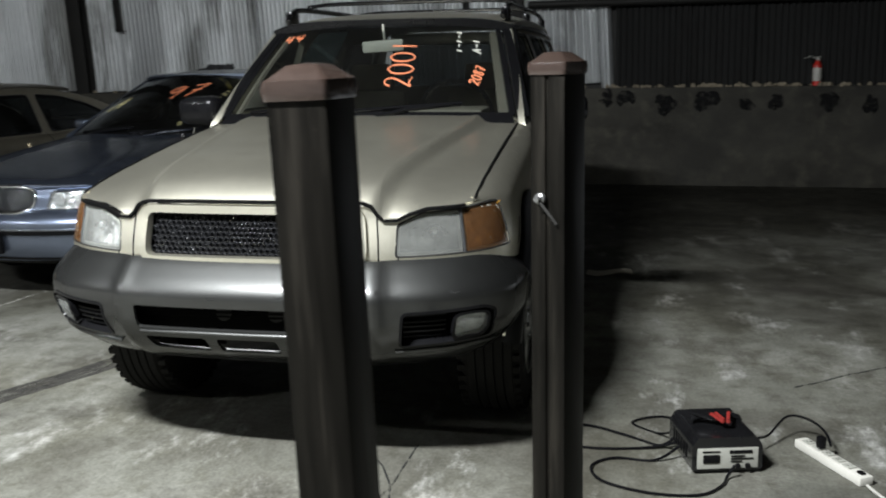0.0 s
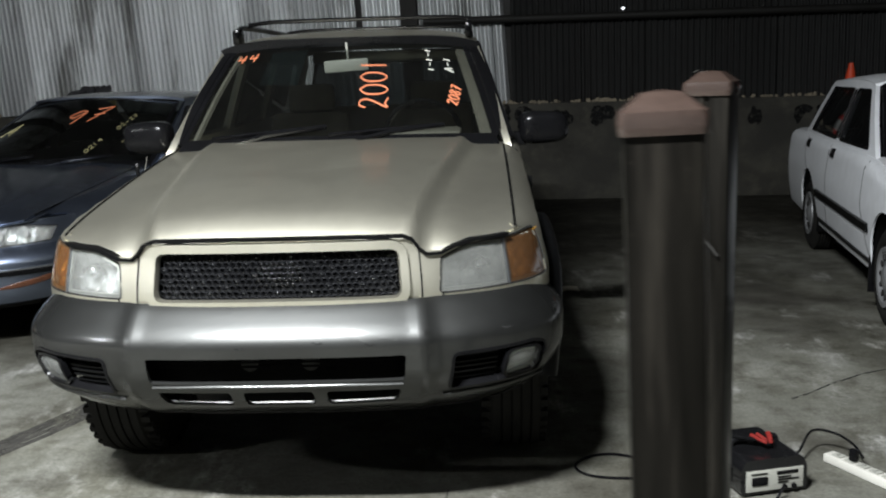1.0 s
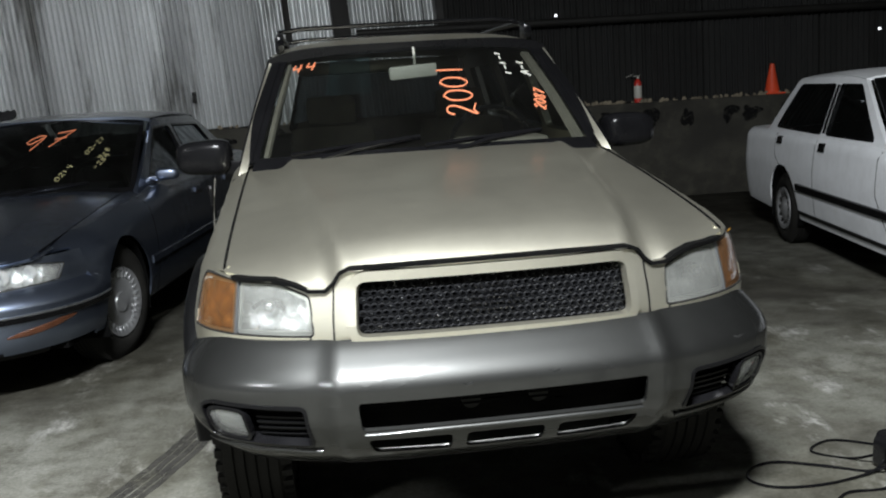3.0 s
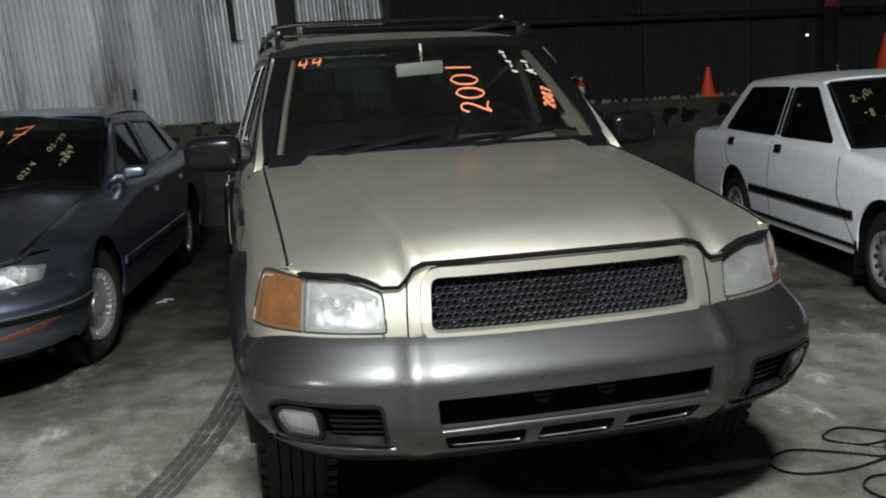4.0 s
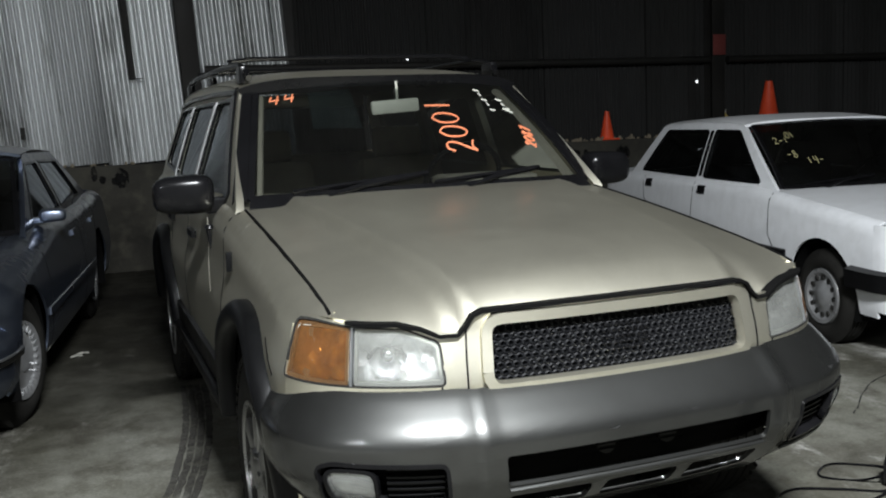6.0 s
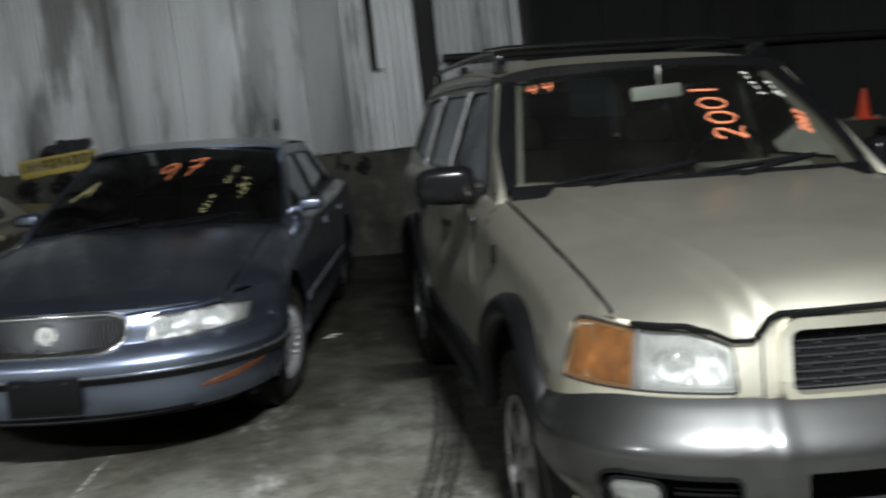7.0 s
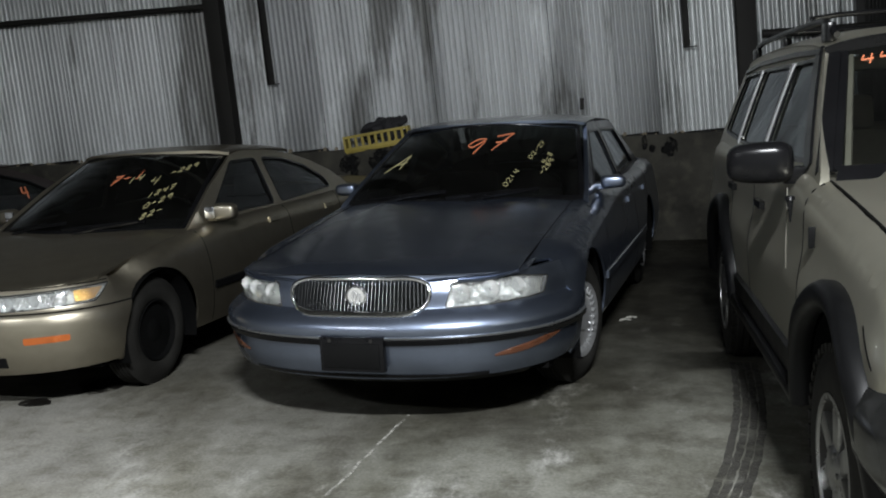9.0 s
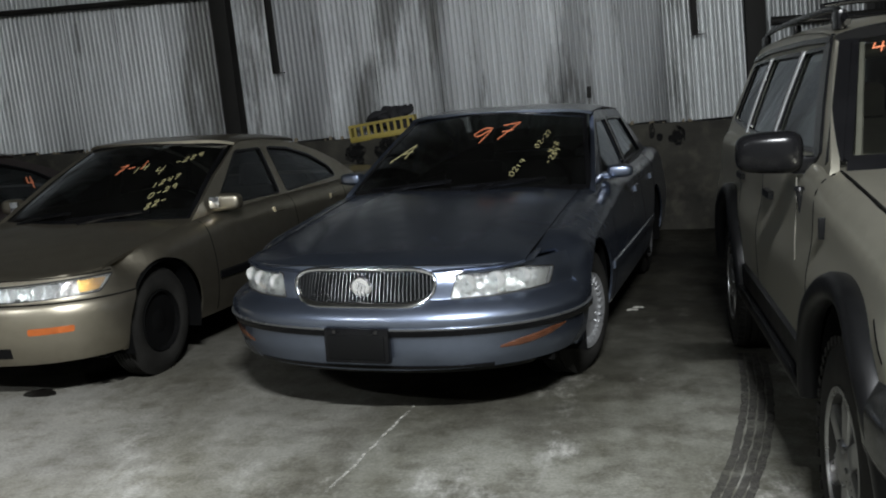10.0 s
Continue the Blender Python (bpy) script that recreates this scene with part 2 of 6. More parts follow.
M_GREYB = car_paint("grey_metallic_bumper", (0.052, 0.053, 0.051), (0.03, 0.028, 0.025), 0.9, 0.43, 0.8, 0.25, 0.10, 0.1)
M_BLUE = car_paint("blue_metallic_paint", (0.165, 0.195, 0.26), (0.03, 0.034, 0.042), 0.97, 0.37, 0.9, 0.12, 0.12, 0.0)
M_TAN = car_paint("brown_beige_paint", (0.33, 0.30, 0.235), (0.07, 0.063, 0.05), 0.95, 0.38, 0.5, 0.2, 0.07, 0.12)
M_WHITEP = car_paint("dull_white_paint", (0.76, 0.78, 0.80), (0.42, 0.42, 0.405), 0.0, 0.4, 0.5, 0.3)
M_MAROON = car_paint("dark_maroon_paint", (0.022, 0.013, 0.012), (0.03, 0.026, 0.022), 0.3, 0.4, 0.4, 0.3)
M_SEAT = plain("beige_seat_cloth", (0.30, 0.272, 0.215), 0.9, 0, 0.25, 40, 0.001)
M_DSEAT = plain("grey_seat_cloth", (0.05, 0.05, 0.055), 0.9, 0, 0.25, 40, 0.001)
M_DASH = plain("beige_dashboard", (0.17, 0.157, 0.128), 0.7, 0, 0.2, 50)
M_MOUNT = plain("pale_mirror_plastic", (0.32, 0.32, 0.28), 0.5)
M_CONE = plain("orange_cone_plastic", (0.85, 0.09, 0.03), 0.45, 0, 0.2)
M_RED = plain("red_enamel", (0.55, 0.03, 0.02), 0.35, 0, 0.2)
M_WHITE = plain("white_plastic", (0.50, 0.49, 0.44), 0.5, 0, 0.12)
M_CRATE = plain("yellow_crate_plastic", (0.42, 0.33, 0.06), 0.5, 0, 0.25)
M_RAG = plain("black_rags", (0.03, 0.03, 0.033), 0.9, 0, 0.5)
M_DEBRIS = plain("rubble_crumbs", (0.28, 0.24, 0.17), 0.9, 0, 0.5, 8)
M_SOOT = stain("soot_black_paint", (0.008, 0.008, 0.0075), 0.9, 16, 0.40, 0.52)
M_OIL = stain("oil_stain", (0.008, 0.007, 0.006), 0.3, 7, 0.36, 0.50)
M_TRACK = stain("tyre_dust_track", (0.032, 0.030, 0.025), 0.9, 5, 0.30, 0.52)
M_SCRATCH = stain("pale_floor_scratch", (0.42, 0.41, 0.37), 0.9, 9, 0.42, 0.6)
M_FLARE = plain("dark_flare_plastic", (0.0035, 0.0036, 0.0038), 0.34, 0, 0.3, 20, 0.0003, spec=0.14)
M_MESH = plain("dark_grille_plastic", (0.006, 0.0063, 0.0072), 0.5, 0.0, 0.3, 40, spec=0.12)
M_AMBER = plain("amber_reflector", (1.0, 0.40, 0.07), 0.14, 0.65, 0.8, 30, 0.010)
M_STUD = plain("shiny_grey_plastic", (0.05, 0.052, 0.055), 0.2, 0.3, 0.3, 40)
M_BLUISH = glass("bluish_film", (0.45, 0.62, 0.65), 0.0, 0.03, (0.25, 0.36, 0.38))
M_SGLASS = glass("dark_windscreen", (0.20, 0.215, 0.21), 0.05, 0.005)
M_CHROMED = plain("dull_chrome", (0.32, 0.33, 0.34), 0.3, 0.9, 0.2)
M_AMBERD = plain("amber_plastic", (0.40, 0.10, 0.02), 0.25, 0, 0.35, 60)
M_BLACKG = plain("glossy_black_case", (0.006, 0.006, 0.0065), 0.25, 0, 0.3, 30, 0, 0.4)
M_CARD = plain("pale_cardboard", (0.4, 0.37, 0.3), 0.9)
M_GLINT, _nt, _b = nodes_of("daylight_through_hole")
_b.inputs["Emission Color"].default_value = (0.9, 0.95, 1, 1)
_b.inputs["Emission Strength"].default_value = 1.5
M_AMBERX = plain("brown_amber_lens", (0.075, 0.028, 0.014), 0.2, 0, 0.4, 60, 0.003, 0.5)
M_EDGE_GLINT = plain("dull_edge_glint", (0.09, 0.085, 0.07), 0.7)
M_BAR = plain("dark_chrome_bar", (0.13, 0.135, 0.14), 0.3, 0.9, 0.2)
M_REDD = plain("dull_red_grip", (0.17, 0.014, 0.011), 0.45, 0, 0.2)
M_MARKY = plain("faded_yellow_paint", (0.50, 0.38, 0.12), 0.5)
M_MARKR = plain("faded_red_paint", (0.17, 0.035, 0.03), 0.6)
M_TINT = glass("dark_tinted_glass", (0.06, 0.07, 0.075), -0.15, 0.005)


# ---------------------------------------------------------------- mesh helpers
def part(name, bm, material, parent=None, label="", sharp=40.0):
    """Links a bmesh as one mesh object, under a thing or a part if one is given."""
    me = bpy.data.meshes.new(name)
    bm.normal_update()
    bm.to_mesh(me)
    bm.free()
    for m in material if isinstance(material, (list, tuple)) else [material]:
        me.materials.append(m)
    me.polygons.foreach_set("use_smooth", [True] * len(me.polygons))
    me.set_sharp_from_angle(angle=radians(sharp))
    ob = new(name, me)
    if parent is not None:
        ob.parent = parent
    if label:
        ob["label"] = label
    return ob


def thing(name, m, label, category, group="", kind=""):
    ob = new(name)
    ob.empty_display_size = 0.1
    ob.matrix_world = m
    return tagged(ob, label, category, group, kind)


def box(bm, x0, x1, y0, y1, z0, z1, bevel=0.0, m=None):
    """A box added to bm, with its edges bevelled."""
    t = Matrix.LocRotScale(((x0 + x1) / 2, (y0 + y1) / 2, (z0 + z1) / 2), None, (x1 - x0, y1 - y0, z1 - z0))
    vs = bmesh.ops.create_cube(bm, size=1, matrix=t)["verts"]
    if bevel:
        es = list({e for v in vs for e in v.link_edges})
        r = bmesh.ops.bevel(bm, geom=es, offset=bevel, segments=2, affect="EDGES", profile=0.6)
        vs = list({v for f in r["faces"] for v in f.verts} | {v for v in vs if v.is_valid})
    if m is not None:
        bmesh.ops.transform(bm, matrix=m, verts=vs)
    return bm


def boxed(*a, **k):
    return box(bmesh.new(), *a, **k)


def lathe(bm, profile, n=32, axis="x", m=None, closed=False, caps=(0, -1)):
    """Turns (radius, along) points round the axis."""
    rings = []
    for r, d in profile:
        ring = []
        for k in range(n):
            a = 2 * math.pi * k / n
            c, s = r * math.cos(a), r * math.sin(a)
            co = {"x": (d, c, s), "y": (c, d, s), "z": (c, s, d)}[axis]
            ring.append(bm.verts.new(co))
        rings.append(ring)
    pairs = list(zip(rings, rings[1:])) + ([(rings[-1], rings[0])] if closed else [])
    for a, b in pairs:
        for k in range(n):
            bm.faces.new((a[k], a[(k + 1) % n], b[(k + 1) % n], b[k]))
    if not closed:
        for i in caps:
            bm.faces.new(rings[i])
    if m is not None:
        bmesh.ops.transform(bm, matrix=m, verts=[v for ring in rings for v in ring])
    bmesh.ops.recalc_face_normals(bm, faces=bm.faces[:])
    return bm


def tube(bm, pts, r, n=8):
    """A round bar through the points."""
    pts = [Vector(p) for p in pts]
    rings, side = [], None
    for i, p in enumerate(pts):
        d = (pts[min(i + 1, len(pts) - 1)] - pts[max(i - 1, 0)]).normalized()
        if side is None:
            side = d.orthogonal().normalized()
        side = (side - d * side.dot(d)).normalized()
        up = d.cross(side)
        rings.append([bm.verts.new(p + r * (math.cos(2 * math.pi * k / n) * side + math.sin(2 * math.pi * k / n) * up)) for k in range(n)])
    for a, b in zip(rings, rings[1:]):
        for k in range(n):
            bm.faces.new((a[k], a[(k + 1) % n], b[(k + 1) % n], b[k]))
    bm.faces.new(rings[0][::-1])
    bm.faces.new(rings[-1])
    return bm


def smooth_path(pts, step=0.02):
    """A Catmull-Rom line through the points."""
    pts = [Vector(p) for p in pts]
    out = []
    for i in range(len(pts) - 1):
        a, b, c, d = pts[max(i - 1, 0)], pts[i], pts[i + 1], pts[min(i + 2, len(pts) - 1)]
        n = max(2, int((c - b).length / step))
        for k in range(n):
            t = k / n
            out.append(0.5 * (2 * b + (c - a) * t + (2 * a - 5 * b + 4 * c - d) * t * t + (3 * b - a - 3 * c + d) * t ** 3))
    out.append(pts[-1])
    return out


def curve(points):
    """A smooth function through (x, y) points, flat beyond the ends."""
    xs, ys = np.array([p[0] for p in points], float), np.array([p[1] for p in points], float)
    s = np.diff(ys) / np.diff(xs)
    t = np.zeros(len(xs))
    t[0], t[-1] = s[0], s[-1]
    for i in range(1, len(xs) - 1):
        t[i] = 0 if s[i - 1] * s[i] <= 0 else 2 * s[i - 1] * s[i] / (s[i - 1] + s[i])

    def f(x):
        x = min(max(x, xs[0]), xs[-1])
        i = min(max(int(np.searchsorted(xs, x)) - 1, 0), len(xs) - 2)
        h = xs[i + 1] - xs[i]
        u = (x - xs[i]) / h
        return float((1 + 2 * u) * (1 - u) ** 2 * ys[i] + u * (1 - u) ** 2 * h * t[i] + u * u * (3 - 2 * u) * ys[i + 1] + u * u * (u - 1) * h * t[i + 1])

    return f


def rounded(pts, r=0.02, n=4):
    """The polygon with its corners rounded; a point may carry its own radius."""
    out = []
    for i, p in enumerate(pts):
        a, b, c = Vector(pts[i - 1][:2]), Vector(p[:2]), Vector(pts[(i + 1) % len(pts)][:2])
        rr = p[2] if len(p) > 2 else r
        d1, d2 = (a - b), (c - b)
        k = min(rr, d1.length * 0.45, d2.length * 0.45)
        if k < 1e-4:
            out.append((b.x, b.y))
            continue
        p1, p2 = b + d1.normalized() * k, b + d2.normalized() * k
        for j in range(n + 1):
            t = j / n
            q = p1 * (1 - t) ** 2 + b * 2 * t * (1 - t) + p2 * t * t
            out.append((q.x, q.y))
    return out


def grow(pts, d):
    """The polygon moved outwards by d (inwards if negative)."""
    n = len(pts)
    area = sum(pts[i - 1][0] * pts[i][1] - pts[i][0] * pts[i - 1][1] for i in range(n))
    s = 1 if area > 0 else -1
    out = []
    for i in range(n):
        a, b, c = Vector(pts[i - 1][:2]), Vector(pts[i][:2]), Vector(pts[(i + 1) % n][:2])
        e1, e2 = (b - a), (c - b)
        n1, n2 = Vector((e1.y, -e1.x)), Vector((e2.y, -e2.x))
        m = (n1.normalized() if n1.length else n1) + (n2.normalized() if n2.length else n2)
        m = m.normalized() if m.length else m
        out.append((b.x + s * d * m.x, b.y + s * d * m.y))
    return out


def sheet(outer, f, holes=(), su=0.1, sv=0.1, thick=0.0, lift=0.0):
    """Fills an outline (with holes) in (u, v), cuts it by a grid, bends it by f(u, v) and gives it a thickness to the inside."""
    bm = bmesh.new()
    for loop in (outer, *holes):
        vs = [bm.verts.new((p[0], p[1], 0)) for p in loop]
        for i in range(len(vs)):
            bm.edges.new((vs[i - 1], vs[i]))
    bmesh.ops.triangle_fill(bm, use_beauty=True, use_dissolve=False, edges=bm.edges[:], normal=(0, 0, 1))
    for axis, step in ((0, su), (1, sv)):
        lo, hi = min(p[axis] for p in outer), max(p[axis] for p in outer)
        n = max(1, int(math.ceil((hi - lo) / step)))
        for k in range(1, n):
            co, no = [0, 0, 0], [0, 0, 0]
            co[axis], no[axis] = lo + (hi - lo) * k / n, 1
            bmesh.ops.bisect_plane(bm, geom=bm.verts[:] + bm.edges[:] + bm.faces[:], dist=1e-5, plane_co=co, plane_no=no)
    bmesh.ops.remove_doubles(bm, verts=bm.verts[:], dist=1e-5)
    bm.normal_update()
    if sum(fc.normal.z * fc.calc_area() for fc in bm.faces) < 0:
        bmesh.ops.reverse_faces(bm, faces=bm.faces[:])
    for v in bm.verts:
        v.co = f(v.co.x, v.co.y)
    bm.normal_update()
    if lift:
        for v, n in [(v, v.normal.copy()) for v in bm.verts]:
            v.co += n * lift
    if thick:
        old_f, old_v = bm.faces[:], bm.verts[:]
        rim = [e for e in bm.edges if e.is_boundary]
        pairs = []
        for e in rim:
            fc = e.link_faces[0]
            for lp in fc.loops:
                if lp.edge == e:
                    pairs.append((lp.vert, lp.link_loop_next.vert))
        low = {v: bm.verts.new(v.co - v.normal * thick) for v in old_v}
        for fc in old_f:
            bm.faces.new([low[v] for v in reversed(fc.verts)])
        for a, b in pairs:
            bm.faces.new((b, a, low[a], low[b]))
    return bm


def strip(pts, width, f, lift=0.002, depth=0.006, step=0.03, bm=None, ends=1.0, round_=0):
    """A narrow band along a line in (u, v), bent by f, standing proud by lift; round_ gives it that many steps of a round back."""
    line = [Vector((*p, 0)) for p in pts]
    fine = []
    for a, b in zip(line, line[1:]):
        n = max(1, int((b - a).length / step))
        fine += [a.lerp(b, k / n) for k in range(n)]
    fine.append(line[-1])
    bm = bm or bmesh.new()
    rows = []
    for i, p in enumerate(fine):
        d = fine[min(i + 1, len(fine) - 1)] - fine[max(i - 1, 0)]
        d = d.normalized() if d.length else Vector((1, 0, 0))
        t = min(i, len(fine) - 1 - i) / max(1, len(fine) - 1)
        w = width * (1 if ends >= 1 else ends + (1 - ends) * min(1, t * 4))
        s = Vector((-d.y, d.x, 0)) * w / 2
        o = Vector(f(p.x, p.y))
        e = 1e-3
        nn = (Vector(f(p.x + e, p.y)) - o).cross(Vector(f(p.x, p.y + e)) - o)
        nn = nn.normalized() if nn.length else Vector((0, 0, 1))
        a, b = Vector(f(p.x + s.x, p.y + s.y)), Vector(f(p.x - s.x, p.y - s.y))
        prof = [a.lerp(b, 0.1) + nn * lift, a.lerp(b, 0.9) + nn * lift]
        if round_:
            prof = [a.lerp(b, 0.5 - 0.5 * math.cos(math.pi * j / round_)) + nn * lift * math.sin(math.pi * j / round_) ** 0.7 for j in range(round_ + 1)]
        rows.append([bm.verts.new(q) for q in (a - nn * depth, *prof, b - nn * depth)])
    for r, q in zip(rows, rows[1:]):
        for k in range(len(r) - 1):
            bm.faces.new((r[k], r[k + 1], q[k + 1], q[k]))
    for r in (rows[0], rows[-1]):
        bm.faces.new(r)
    bmesh.ops.recalc_face_normals(bm, faces=bm.faces[:])
    return bm


STROKES = {"0": [[(.5, 1), (.1, .75), (.1, .25), (.5, 0), (.9, .25), (.9, .75), (.5, 1)]],
           "1": [[(.5, 1), (.5, 0)]], "2": [[(.1, .8), (.35, 1), (.75, .95), (.8, .65), (.1, .05), (.45, .12), (.95, .0)]],
           "4": [[(.2, 1), (.1, .5), (.9, .5)], [(.75, 1), (.7, 0)]], "7": [[(.1, .95), (.9, 1), (.4, 0)], [(.3, .5), (.85, .5)]],
           "8": [[(.85, .85), (.5, 1), (.15, .8), (.85, .3), (.5, 0), (.12, .25), (.85, .85)]],
           "9": [[(.85, .9), (.4, 1), (.1, .7), (.45, .5), (.85, .8), (.8, .0)]], "A": [[(.05, 0), (.5, 1), (.95, 0)], [(.2, .4), (.9, .45)]],
           "-": [[(.1, .5), (.8, .5)]], "|": [[(.3, .9), (.35, .1)]], "x": [[(.1, .9), (.9, .1)], [(.15, .1), (.8, .95)]]}


def scrawl(text, start, along, up, f, width, car, mat, label, lift=0.004):
    """Marker writing, a part for each letter: along is one letter's step, up its height, in (u, v)."""
    for i, ch in enumerate(text):
        bm = bmesh.new()
        for line in STROKES[ch]:
            pts = [(start[0] + along[0] * (i + 0.8 * a) + up[0] * b, start[1] + along[1] * (i + 0.8 * a) + up[1] * b) for a, b in line]
            if len(pts) > 3:
                pts = [(p.x, p.y) for p in smooth_path([(*p, 0) for p in pts], 0.012)]
            strip(pts, width, f, lift, 0.0, 0.02, bm)
        part("marker_writing", bm, mat, car, label)


# ---------------------------------------------------------------- the hall
WALL = pose(0, 8.08, 0, 0, 0, -1.72)          # the long wall's frame: x along it, its face at y = 0


def on_wall(ob):
    ob.matrix_world = WALL @ ob.matrix_world
    return ob


def floor_slab():
    bm = bmesh.new()
    bmesh.ops.create_grid(bm, x_segments=40, y_segments=30, size=1, matrix=Matrix.LocRotScale((-1.5, -0.5, 0), None, (14, 9.6, 1)))
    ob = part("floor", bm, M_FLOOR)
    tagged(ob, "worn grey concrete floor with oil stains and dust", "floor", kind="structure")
    bm = boxed(-15.5, 12.5, -10.1, 9.1, -0.2, -0.012)
    tagged(part("floor_base", bm, M_FLOOR), "concrete slab under the floor", "floor", kind="structure")


def hall_shell():
    dado = part("wall_north_dado", boxed(-14, 12.5, 0, 0.3, -0.1, 1.1, 0.012), M_DADO)
    tagged(on_wall(dado), "stained low concrete wall with black paint marks", "wall", kind="structure")
    # unseen walls and ceiling, added to close the hall and bounce fill light
    for name, b in (("wall_west", (-13.2, -13.0, -9.5, 8.9, 0, 7)), ("wall_east", (11.8, 12, -9.5, 8.9, 0, 7)), ("wall_south", (-13.2, 12, -9.7, -9.5, 0, 7))):
        tagged(part(name, boxed(*b), M_HALL), "unseen grey wall added to close the hall and bounce light", "wall", kind="structure")
    tagged(part("ceiling", boxed(-13.2, 12, -9.7, 8.9, 7.0, 7.15), M_CEIL), "unseen grey ceiling added to close the hall and bounce light", "ceiling", kind="structure")


def sheet_wall():
    """Upright corrugated sheets, overlapping, on the low wall."""
    back = part("wall_north_sheets", boxed(-14, 12.5, 0.27, 0.3, 1.1, 7.0), M_STEEL)
    tagged(on_wall(back), "corrugated metal sheet wall, pale zinc beside dark rusty sheets", "wall", kind="structure")
    rnd = random.Random(4)
    meshes = {}

    def panel_mesh(waves, pitch, mat, low):
        bm = bmesh.new()
        n = waves * 8
        cols = []
        for k in range(n + 1):
            x = k * pitch / 8
            y = 0.29 * pitch * math.cos(2 * math.pi * k / 8)
            cols.append([bm.verts.new((x, y, z - 1.1)) for z in (low, 2.2, 3.4, 6.95)])
        for a, b in zip(cols, cols[1:]):
            for j in range(3):
                bm.faces.new((a[j], b[j], b[j + 1], a[j + 1]))
        me = bpy.data.meshes.new("sheet_panel")
        bm.to_mesh(me)
        bm.free()
        me.materials.append(mat)
        me.polygons.foreach_set("use_smooth", [True] * len(me.polygons))
        return me

    def run(x0, x1, mat, tag, pitch, lean):
        """Sheets side by side; the old zinc ones hang out of true, with open seams here and there."""
        x, k = x0, 0
        while x < x1 - 0.05:
            waves = min(rnd.choice([10, 11, 12]), int(round((x1 - x) / pitch)))
            if waves < 1:
                break
            low = 1.085 + rnd.choice([0, 0.01, 0.02])
            key = (waves, tag, round(low, 3))
            if key not in meshes:
                meshes[key] = panel_mesh(waves, pitch, mat, low)
            ob = new("sheet_panel", meshes[key])
            ob.parent = back
            ob.matrix_basis = pose(x, 0.2 + 0.006 * (k % 2) - 0.004 * rnd.random(), 1.1, 0, lean + rnd.uniform(-0.15, 0.15), rnd.uniform(-0.15, 0.15))
            x += waves * pitch + (0.009 if k % 2 else -0.4 * pitch)
            k += 1

    run(-13.6, -1.0, M_ZINC, "z", 0.06, -3.2)
    run(-0.99, 1.0, M_ZINC, "w", 0.086, -3.2)
    run(1.04, 12.0, M_RUST, "r", 0.0677, -0.5)


def steel_frame():
    def leaning(ob, x, lean):
        """Tilts ob sideways about its foot on the low wall."""
        ob.matrix_world = pose(x, 0, 1.1, 0, lean, 0) @ pose(-x, 0, -1.1)
        return ob

    def column(x, w, lean):
        bm = bmesh.new()
        box(bm, x - w / 2, x + w / 2, 0.0, 0.012, 1.1, 7, 0.002)
        box(bm, x - w / 2, x + w / 2, 0.16, 0.172, 1.1, 7, 0.002)
        box(bm, x - 0.006, x + 0.006, 0.013, 0.159, 1.1, 7)
        ob = on_wall(leaning(part("column", bm, M_STEEL), x, lean))
        return tagged(ob, "dark steel column standing on the low wall", "column", "columns", "structure")

    for x, lean in ((-5.75, -2.7), (-0.08, -2.0), (6.36, -0.2)):
        column(x, 0.19, lean)

    def rail(x0, x1, z, r, label):
        ob = on_wall(part("girt", tube(bmesh.new(), [(x0, 0.11, z), (x1, 0.11, z + 0.0)], r, 10), M_STEEL))
        tagged(ob, label, "rail", kind="structure")

    rail(-13, -5.86, 2.78, 0.035, "dark horizontal steel rail across the zinc sheets")
    rail(0.04, 6.33, 2.05, 0.045, "dark horizontal steel rail across the rusty sheets")
    rail(6.57, 11.8, 2.05, 0.045, "dark horizontal steel rail across the rusty sheets")
    for x, z in ((-5.2, 1.88), (-0.65, 1.98)):
        bm = boxed(x - 0.035, x + 0.035, 0.14, 0.15, z, 4.9, 0.003)
        box(bm, x - 0.035, x - 0.027, 0.10, 0.138, z, 4.9)
        box(bm, x - 0.034, x + 0.10, 0.10, 0.135, z - 0.012, z - 0.002)
        tagged(on_wall(leaning(part("angle_bar", bm, M_STEEL), x, -2.7)), "dark steel angle bar hanging before the zinc sheets", "bar", kind="structure")
    bm = boxed(-1.80, -1.755, 0.1, 0.14, 1.4, 1.52, 0.004)
    box(bm, -1.785, -1.77, 0.141, 0.17, 1.43, 1.47)
    tagged(on_wall(part("wall_bracket", bm, M_STEEL)), "small dark bracket on the zinc sheet wall", "bracket")
    bm = boxed(6.27, 6.45, -0.016, -0.004, 2.1, 2.35, 0.002)
    tagged(on_wall(part("column_mark", bm, M_MARKR)), "faded red paint band on the steel column", "paint mark")


